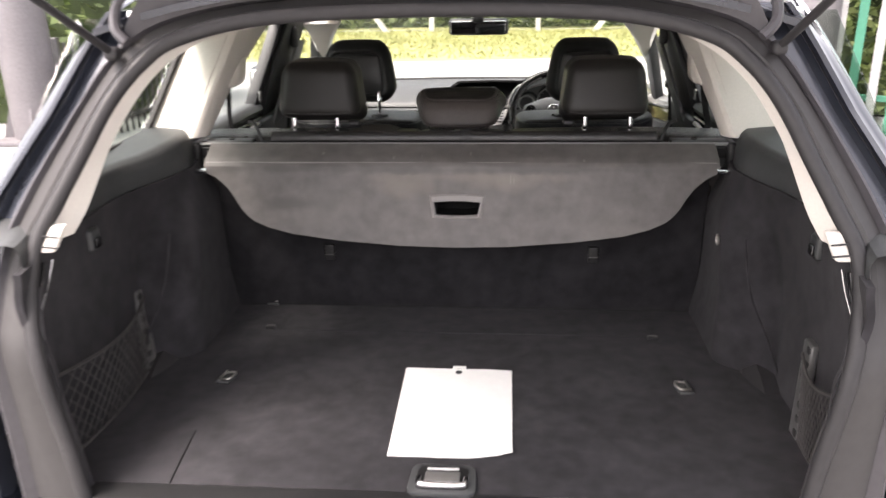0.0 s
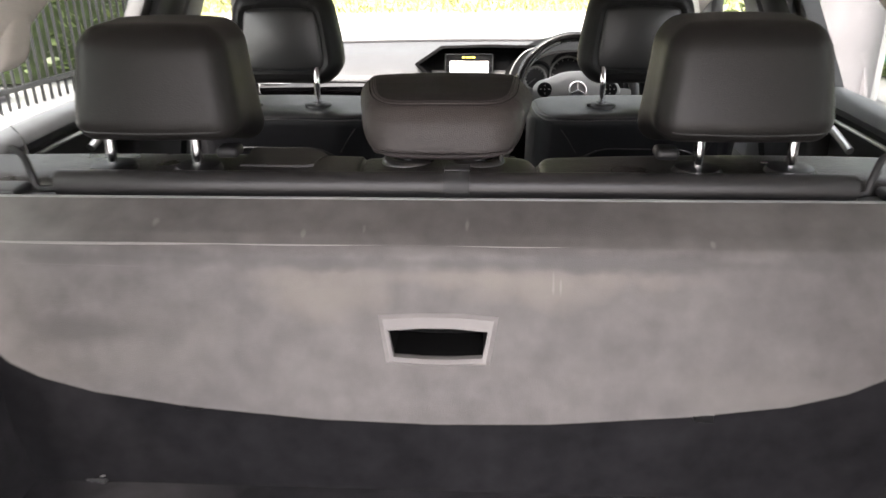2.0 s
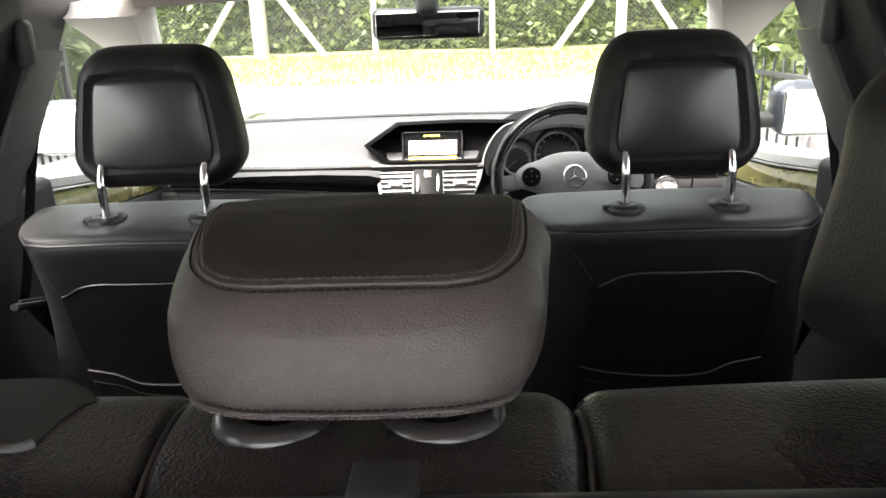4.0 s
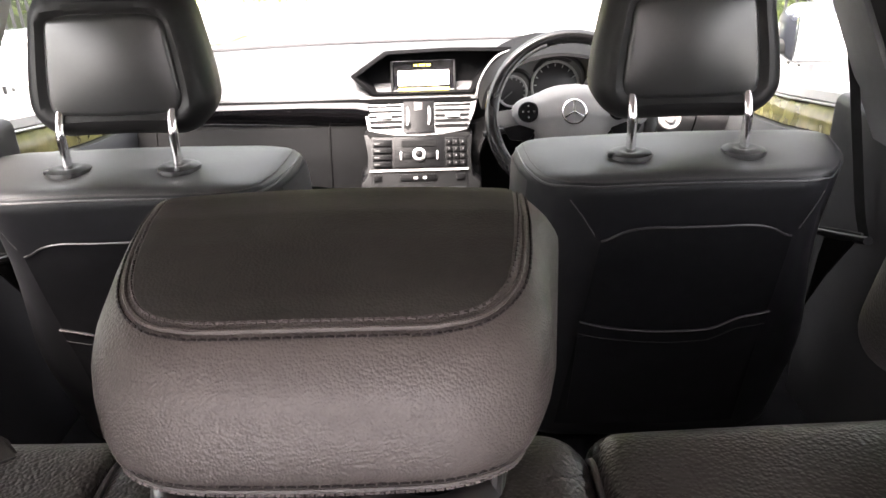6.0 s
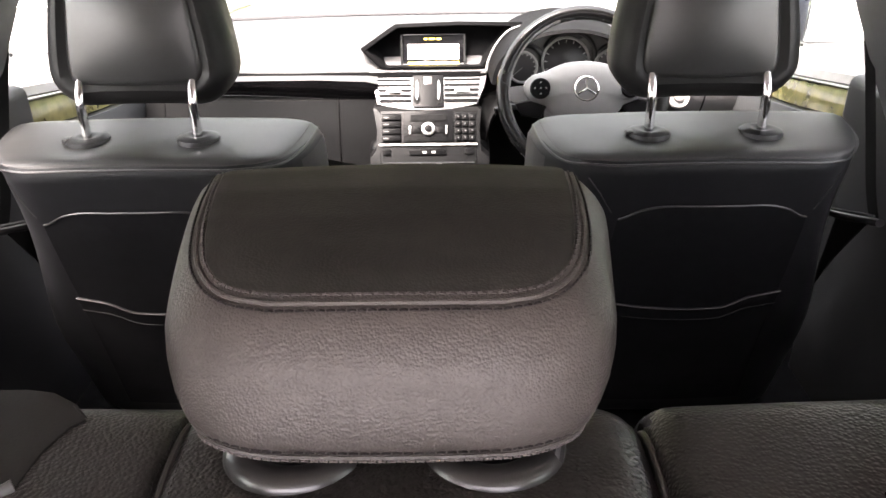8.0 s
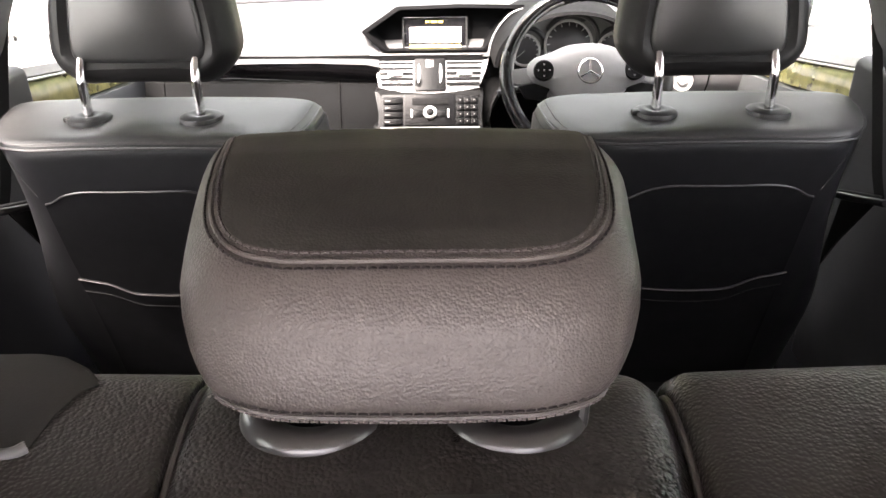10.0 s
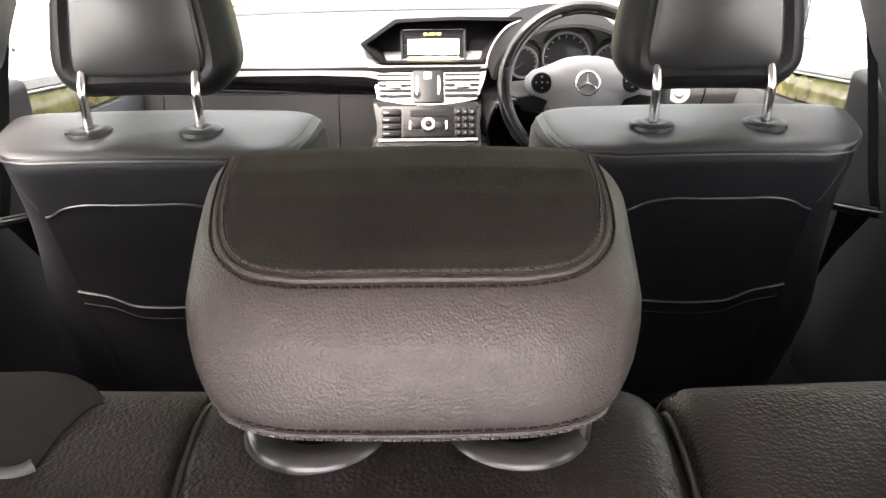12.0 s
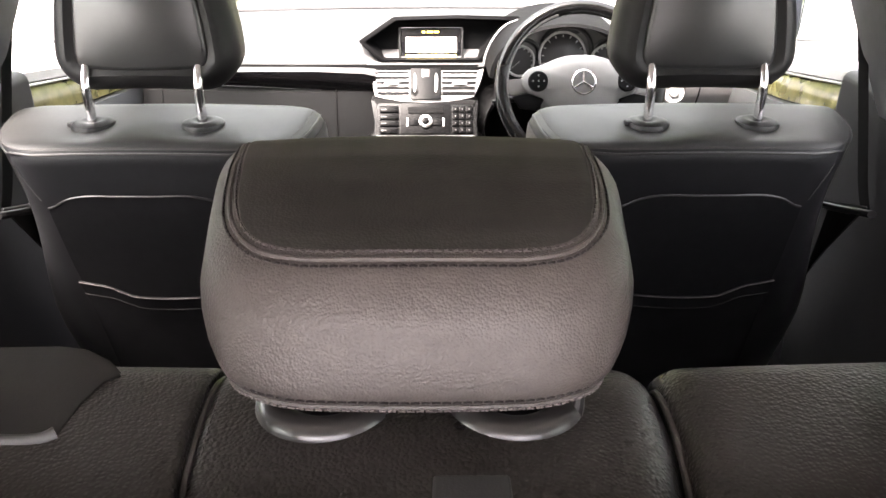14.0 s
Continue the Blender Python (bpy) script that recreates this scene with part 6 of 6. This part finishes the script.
child("hood_band", tube(side_band, [0.0025 + 0.0045 * i / (len(side_band) - 1) for i in range(len(side_band))], 8, flat=0.5), SILVER_PAINT, dash, "thin silver band beside the display hood")
screen = child("display", prism(quad(-0.096, 0.836, 0.063, 0.912), 0.012, lambda a, b, c: (a, 2.688 + (b - 0.91) * 0.3 + c, b), 0.003), GLOSS_BLACK, dash, "lit radio display in a black frame")
for xx in (-0.098, 0.065):
    child("frame_side", bar((xx, 2.686, 0.912), (xx, 2.664, 0.838), 0.005), PLASTIC, screen)
child("bright_field", prism(quad(-0.082, 0.852, 0.050, 0.888), 0.001, lambda a, b, c: (a, 2.6865 + (b - 0.91) * 0.3 - c, b)), SCREEN_WHITE, screen, "white lit field")
child("amber_field", prism(quad(-0.082, 0.838, 0.050, 0.846), 0.001, lambda a, b, c: (a, 2.6865 + (b - 0.91) * 0.3 - c, b)), SCREEN_AMBER, screen, "amber lit line")
for k, (a, w) in enumerate(((-0.040, 0.009), (-0.027, 0.016), (-0.008, 0.012))):
    child("text_bar", prism(quad(a, 0.8985, a + w, 0.9035), 0.001, lambda q, b, c: (q, 2.6865 + (b - 0.91) * 0.3 - c, b)), SCREEN_AMBER, screen)

# centre vents
vent_o = [(-0.176, 0.822), (0.124, 0.822), (0.114, 0.79), (0.095, 0.755), (0.03, 0.744), (-0.033, 0.742), (-0.10, 0.745), (-0.161, 0.757), (-0.17, 0.79)]
vents = child("vent_panel", on_stack(vent_o, 0.008, 0.02, 0.003), SILVER_PAINT, dash, "satin silver centre vent panel")
for x0, x1 in ((-0.163, -0.073), (0.012, 0.104)):
    for k in range(5):
        z = 0.765 + 0.0105 * k
        inset = 0.008 * (4 - k) / 4
        a, b = (x0 + inset, x1) if x0 < -0.1 else (x0, x1 - inset)
        child("vent_gap", on_stack(quad(a, z - 0.0017, b, z + 0.0017), 0.0148, 0.004), VINYL_BLACK, vents)
    child("vent_tab", on_stack(quad((x0 + x1) / 2 - 0.018, 0.783, (x0 + x1) / 2 + 0.018, 0.791), 0.019, 0.008, 0.001), SILVER, vents)
child("switch_block", on_stack(quad(-0.070, 0.752, 0.010, 0.818), 0.0155, 0.008, 0.002), SWITCH, vents, "grey switch block with a warning button")
for xx in (-0.058, -0.003):
    child("wheel_well", on_stack([(xx - 0.009, 0.764), (xx, 0.758), (xx + 0.009, 0.764), (xx + 0.009, 0.808), (xx, 0.814), (xx - 0.009, 0.808)], 0.0165, 0.006), VINYL_BLACK, vents)
    child("thumb_wheel", on_stack([(xx - 0.003, 0.770), (xx, 0.766), (xx + 0.004, 0.776), (xx + 0.005, 0.788), (xx + 0.004, 0.800), (xx, 0.808), (xx - 0.003, 0.802)], 0.0215, 0.008, 0.0015), SILVER_PAINT, vents, "satin silver thumb wheel")
child("warning_button", on_stack(quad(-0.042, 0.798, -0.019, 0.815), 0.018, 0.006, 0.002), mat("red_tinted_plastic", (0.055, 0.04, 0.038), 0.4, tone=0.05, bump=0), vents)
child("silver_band", on_stack([(-0.184, 0.831), (0.134, 0.831), (0.130, 0.820), (-0.180, 0.820)], 0.018, 0.02, 0.003), SILVER_PAINT, dash)

# radio
stack_face = [(-0.172, 0.748), (0.106, 0.744), (0.101, 0.70), (0.104, 0.655), (0.124, 0.640), (0.118, 0.56), (-0.172, 0.56), (-0.178, 0.642), (-0.163, 0.657), (-0.161, 0.70)]
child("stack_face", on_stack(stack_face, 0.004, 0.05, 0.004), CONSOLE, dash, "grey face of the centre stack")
child("stack_gap", on_stack([(-0.165, 0.752), (0.098, 0.748), (0.095, 0.740), (-0.158, 0.743)], 0.008, 0.01), VINYL_BLACK, dash)
radio = child("radio", on_stack(quad(-0.153, 0.632, 0.092, 0.744), 0.008, 0.02, 0.003), CONSOLE, dash, "grey radio unit with keypads and a round knob")
child("radio_window", on_stack(quad(-0.094, 0.678, 0.034, 0.743), 0.010, 0.006, 0.001), SWITCH, radio, "black radio face")
child("disc_slot", on_stack(quad(-0.075, 0.722, 0.016, 0.735), 0.0115, 0.003, 0.001), VINYL_BLACK, radio)
for k in range(4):
    z = 0.681 + 0.0148 * k
    child("radio_key", on_stack(quad(-0.148, z, -0.100, z + 0.011), 0.0135, 0.01, 0.0015), SWITCH, radio)
    child("key_mark", on_stack(quad(-0.144, z + 0.004, -0.130, z + 0.0065), 0.0141, 0.003), RAIL_GREY, radio)
    for j in range(3):
        child("radio_key", on_stack(quad(0.038 + j * 0.0175, z, 0.0535 + j * 0.0175, z + 0.011), 0.0135, 0.01, 0.0015), SWITCH, radio)
        child("key_mark", on_stack(quad(0.0445 + j * 0.0175, z + 0.0045, 0.0475 + j * 0.0175, z + 0.0075), 0.0141, 0.003), RAIL_GREY, radio)
tilt = Matrix.Rotation(radians(52), 4, "X")
kn = child("tuning_knob", lathe([(0.017, 0), (0.017, 0.006), (0.013, 0.008), (0.0085, 0.007), (0.008, 0.004)], 24, (-0.030, stack_y(0.703) - 0.0085, 0.703), tilt), SILVER, radio, "round satin silver knob")
child("knob_centre", lathe([(0.0095, 0), (0.0095, 0.0095), (0.006, 0.0105)], 20, (-0.030, stack_y(0.703) - 0.0085, 0.703), tilt), SWITCH, kn)
for s in (-1, 1):
    child("knob_arm", on_stack(quad(-0.030 + s * 0.03 - 0.012, 0.697, -0.030 + s * 0.03 + 0.012, 0.709), 0.0125, 0.004, 0.001), SWITCH, radio)
    child("arm_end", on_stack(quad(-0.030 + s * 0.046 - 0.0025, 0.694, -0.030 + s * 0.046 + 0.0025, 0.712), 0.0135, 0.004, 0.001), SILVER, radio)
child("silver_line", on_stack(quad(-0.155, 0.670, 0.094, 0.6735), 0.0115, 0.006), SILVER, radio)
for a, b in ((-0.146, -0.125), (-0.078, 0.014), (0.062, 0.085)):
    child("lower_button", on_stack(quad(a, 0.650, b, 0.662), 0.0115, 0.006, 0.0015), SWITCH, radio)
for a in (-0.045, -0.022):
    child("button_mark", on_stack(quad(a, 0.653, a + 0.01, 0.658), 0.0123, 0.002), SILVER, radio)

# centre console with the lever
console = thing("centre_console", (DX, 2.4, 0.45), "gloss black centre console with a chrome gear lever", "console")
child("console_body", rbox(0.27, 0.50, 0.24, 0.03, 2, (3, 4, 2), None, (DX, 2.12, 0.42)), SWITCH, console)
child("console_face", prism([(-0.142, 0.632), (0.083, 0.632), (0.075, 0.545), (-0.138, 0.545)], 0.012, lambda a, b, c: (a, stack_y(b) - 0.012 + c, b), 0.003), GLOSS_BLACK, console, "gloss black front panel")
for k in range(3):
    for a in (-0.125, 0.02):
        child("console_key", on_stack(quad(a, 0.585 - 0.014 * k, a + 0.045, 0.594 - 0.014 * k), 0.016, 0.006, 0.001), PLASTIC, console)
child("panel_edge", tube([(-0.145, stack_y(0.63) - 0.014, 0.634), (0.086, stack_y(0.63) - 0.014, 0.634)], 0.0022, 6), PLASTIC_GREY, console)
child("gear_lever", tube(smooth_line([(-0.027, 2.435, 0.53), (-0.026, 2.43, 0.57), (-0.024, 2.42, 0.615), (-0.023, 2.415, 0.638)], 4), [0.010, 0.0105, 0.011, 0.0115, 0.012, 0.0125, 0.013, 0.0135, 0.014, 0.0145, 0.015, 0.016, 0.0165], 16), SILVER, console, "satin chrome gear lever")
child("lever_top", rbox(0.066, 0.022, 0.016, 0.006, 2, (3, 1, 1), lambda p: (p.x, p.y - 3 * p.x * p.x, p.z + 2 * p.x * p.x), (-0.023, 2.413, 0.648)), SILVER, console, "satin silver lever head")
for sx in (-1, 1):
    child("tray_rail", tube([(-0.031 + sx * 0.022, 2.455, 0.560), (-0.031 + sx * 0.088, 2.455, 0.560)], 0.0022, 6), SILVER, console)
    child("tray_rail", tube([(-0.031 + sx * 0.022, 2.46, 0.595), (-0.031 + sx * 0.055, 2.46, 0.595)], 0.0018, 6), SILVER_PAINT, console)
child("console_side", prism([(2.0, 0.40), (2.56, 0.40), (2.52, 0.60), (2.48, 0.58), (2.30, 0.52)], 0.02, lambda a, b, c: (DX - 0.175 + c, a, b), 0.006), PLASTIC, console)
child("console_side", prism([(2.0, 0.40), (2.56, 0.40), (2.52, 0.60), (2.48, 0.58), (2.30, 0.52)], 0.02, lambda a, b, c: (DX + 0.155 + c, a, b), 0.006), PLASTIC, console)

for sx in (-1, 1):
    child("console_cheek", rbox(0.05, 0.12, 0.20, 0.022, 3, (2, 3, 4), lambda p: (p.x, p.y + 0.5 * p.z, p.z), (DX + sx * 0.132, 2.600, 0.560)), SWITCH, console, "black console cheek")

# instrument cluster
cluster = thing("instrument_cluster", (0.30, 2.55, 0.85), "hooded instrument cluster with silver-rimmed dials", "instruments")


def binn(k, scale, y, lift=0.0):
    a = math.pi * k
    return Vector((0.312 - 0.185 * scale * math.cos(a) * (1 - 0.1 * math.sin(a)), y, 0.828 + lift + 0.128 * scale * math.sin(a) ** 0.8))


bh = bmesh.new()
lp = [[bh.verts.new(binn(i / 24, sc, y, lf)) for i in range(25)] for sc, y, lf in ((1.0, 2.80, 0.0), (1.02, 2.62, 0.0), (1.0, 2.50, 0.0), (0.95, 2.493, 0.0), (0.88, 2.56, 0.0), (0.84, 2.60, 0.0))]
for q, w in zip(lp, lp[1:]):
    for j in range(24):
        bh.faces.new((q[j], q[j + 1], w[j + 1], w[j]))
child("hood", bh, HOOD_SKIN, cluster, "black instrument hood")
child("backing", prism([(binn(i / 24, 0.9, 0).x, binn(i / 24, 0.9, 0).z) for i in range(25)], 0.01, lambda a, b, c: (a, 2.60 + c, b)), HUB, cluster, "silver-grey dial surround")
child("message_window", prism([(0.329 + 0.034 * math.cos(i * math.pi / 14), 0.924 + 0.012 * math.sin(i * math.pi / 14)) for i in range(28)], 0.006, lambda a, b, c: (a, 2.592 + c, b)), DIAL, cluster, "black message window")
for x, z, r in ((0.314, 0.860, 0.058), (0.207, 0.849, 0.036), (0.424, 0.849, 0.037)):
    face = Matrix.Rotation(radians(78), 4, "X")
    dl = child("dial", lathe([(r, 0), (r, 0.004), (r * 0.97, 0.005)], 40, (x, 2.585, z), face), DIAL, cluster, "black dial")
    child("dial_well", tube([(x + 0.010 + 1.10 * r * math.cos(t), 2.592, z + 0.012 + 1.06 * r * math.sin(t)) for t in [radians(-20 + 9 * i) for i in range(21)]], 0.0065, 8), DIAL, dl, "dark well behind the dial rim")
    rim = [(x + r * math.cos(t), 2.580 + 0.2 * r * math.sin(t), z + r * math.sin(t)) for t in [i * math.pi / 20 for i in range(40)]]
    child("dial_rim", tube(rim, 0.0035, 6, True), DIAL_PLATE, dl, "silver rim")
    for i in range(13):
        t = radians(-40 + 260 * i / 12)
        c0, c1 = 0.80 * r, 0.92 * r
        child("dial_mark", bar((x + c0 * math.cos(t), 2.578 + 0.2 * c0 * math.sin(t), z + c0 * math.sin(t)), (x + c1 * math.cos(t), 2.578 + 0.2 * c1 * math.sin(t), z + c1 * math.sin(t)), 0.0022), DIAL_PLATE, dl)
    child("needle", bar((x, 2.576, z), (x - 0.55 * r, 2.574, z - 0.45 * r), 0.002), SILVER_PAINT, dl)

# steering wheel
wheel = thing("steering_wheel", (0.316, 2.31, 0.856), "black leather steering wheel with silver spokes", "steering wheel")
WT = Matrix.Rotation(radians(-24), 4, "X")


def wp(x, z, y=0.0):
    return Vector((0.316, 2.31, 0.856)) + WT @ Vector((x, y, z))


child("rim", tube([wp(0.1735 * math.cos(t), 0.1735 * math.sin(t)) for t in [i * math.pi / 32 for i in range(64)]], 0.0152, 14, True), RIM_LEATHER, wheel, "glossy black leather rim")
child("rim_insert", tube([wp(0.163 * math.cos(t), 0.163 * math.sin(t), -0.007) for t in [math.pi * (0.60 + i / 50) for i in range(30)]], 0.0042, 8), SILVER_PAINT, wheel)
HUB_OUT = smooth_line([(-0.118, 0.034, 0), (-0.085, 0.046, 0), (-0.045, 0.062, 0), (0, 0.067, 0), (0.045, 0.062, 0), (0.085, 0.046, 0), (0.118, 0.034, 0), (0.132, 0.008, 0), (0.118, -0.016, 0), (0.088, -0.030, 0),
                       (0.062, -0.058, 0), (0.030, -0.082, 0), (0, -0.086, 0), (-0.030, -0.082, 0), (-0.062, -0.058, 0), (-0.088, -0.030, 0), (-0.118, -0.016, 0), (-0.132, 0.008, 0)], 4, True)
hub = bmesh.new()
hub_rings = [[hub.verts.new(wp(p.x * k, p.y * k, dy)) for p in HUB_OUT] for k, dy in ((0.96, 0.02), (1.0, 0.0), (0.985, -0.012), (0.94, -0.020), (0.8, -0.029), (0.55, -0.037), (0.28, -0.041))]
for q, w in zip(hub_rings, hub_rings[1:]):
    for j in range(len(q)):
        hub.faces.new((q[j], q[(j + 1) % len(q)], w[(j + 1) % len(q)], w[j]))
hub.faces.new(hub_rings[-1]), hub.faces.new(hub_rings[0][::-1])
child("hub_pad", hub, HUB, wheel, "grey hub cover with two side lobes")
child("emblem_ring", tube([wp(0.025 * math.cos(t), 0.002 + 0.025 * math.sin(t), -0.045) for t in [i * math.pi / 14 for i in range(28)]], 0.0024, 8, True), CHROME, wheel, "round chrome emblem")
for k in range(3):
    t = radians(90 + 120 * k)
    child("emblem_bar", bar(wp(0, 0.002, -0.046), wp(0.024 * math.cos(t), 0.002 + 0.024 * math.sin(t), -0.044), 0.0045), CHROME, wheel)
for s in (-1, 1):
    sp = prism([(s * 0.10, 0.020), (s * 0.168, 0.012), (s * 0.170, -0.010), (s * 0.150, -0.022), (s * 0.11, -0.016)], 0.016, lambda a, b, c: wp(a, b, -0.010 + c), 0.004)
    spk = child("spoke", sp, SILVER_PAINT, wheel, "satin silver spoke with control buttons")
    m = Matrix.Translation(wp(s * 0.096, 0.006, -0.026)) @ WT @ Matrix.Rotation(radians(90), 4, "X")
    pad = lathe([(0.0225, 0), (0.0225, 0.008), (0.020, 0.011), (0.014, 0.0095), (0.006, 0.0095)], 28)
    bmesh.ops.transform(pad, matrix=m, verts=pad.verts)
    child("control_pad", pad, SWITCH, spk, "round black control pad")
    child("button_field", prism([(s * 0.080, -0.030), (s * 0.115, -0.018), (s * 0.150, -0.024), (s * 0.135, -0.050), (s * 0.095, -0.055)], 0.010, lambda a, b, c: wp(a, b, -0.016 + c), 0.003), SWITCH, spk)
    for dx, dz in ((0.012, 0), (-0.012, 0), (0, 0.012), (0, -0.012), (0, 0)):
        child("pad_mark", bar(wp(s * 0.096 + dx, 0.006 + dz - 0.0016, -0.0368), wp(s * 0.096 + dx, 0.006 + dz + 0.0016, -0.0368), 0.0032), HUB, spk)
    child("thumb_button", bar(wp(s * 0.073, -0.012, -0.0315), wp(s * 0.073, -0.006, -0.0315), 0.007), SILVER_PAINT, spk)
child("lower_spoke", prism([(-0.03, -0.06), (0.03, -0.06), (0.022, -0.142), (-0.022, -0.142)], 0.014, lambda a, b, c: wp(a, b, -0.012 + c), 0.004), SILVER_PAINT, wheel)
child("column_stalk", tube(smooth_line([wp(-0.06, -0.02, 0.05), wp(-0.14, -0.02, 0.05), wp(-0.19, -0.03, 0.045)], 4), 0.008, 8), PLASTIC, wheel)
child("column_cover", lathe([(0.06, -0.16), (0.055, 0.0)], 20, wp(0, -0.02, 0.06), Matrix.Rotation(radians(66), 4, "X")), PLASTIC, wheel)

# rear-view mirror
rv = thing("rear_view_mirror", (-0.006, 2.33, 1.214), "black interior mirror below the windscreen header", "mirror")
child("mirror_housing", rbox(0.252, 0.035, 0.068, 0.016, 3, (6, 1, 2), lambda p: (p.x, p.y + 0.02 * (p.x / 0.12) ** 2, p.z), (-0.006, 2.345, 1.214)), PLASTIC, rv)
mg = rbox(0.230, 0.006, 0.052, 0.0025, 2, (4, 1, 2))
bmesh.ops.transform(mg, matrix=Matrix.Translation((-0.006, 2.3245, 1.214)) @ Matrix.Rotation(radians(9), 4, "Z") @ Matrix.Rotation(radians(11), 4, "X"), verts=mg.verts)
child("mirror_glass", mg, MIRROR, rv, "reflecting mirror glass")
child("mirror_stem", rbox(0.05, 0.06, 0.06, 0.015, 2, (1, 1, 1), at=(-0.006, 2.325, 1.262)), PLASTIC_GREY, rv)
rc = thing("roof_console", (-0.006, 2.24, 1.295), "beige roof console with reading lamps", "roof console")
child("console_shell", rbox(0.22, 0.16, 0.03, 0.012, 2, (3, 2, 1), at=(-0.006, 2.20, 1.293)), TRIM_LIGHT, rc)
child("lamp_lens", rbox(0.05, 0.06, 0.006, 0.002, 1, (1, 1, 1), at=(-0.06, 2.17, 1.276)), SILVER, rc)
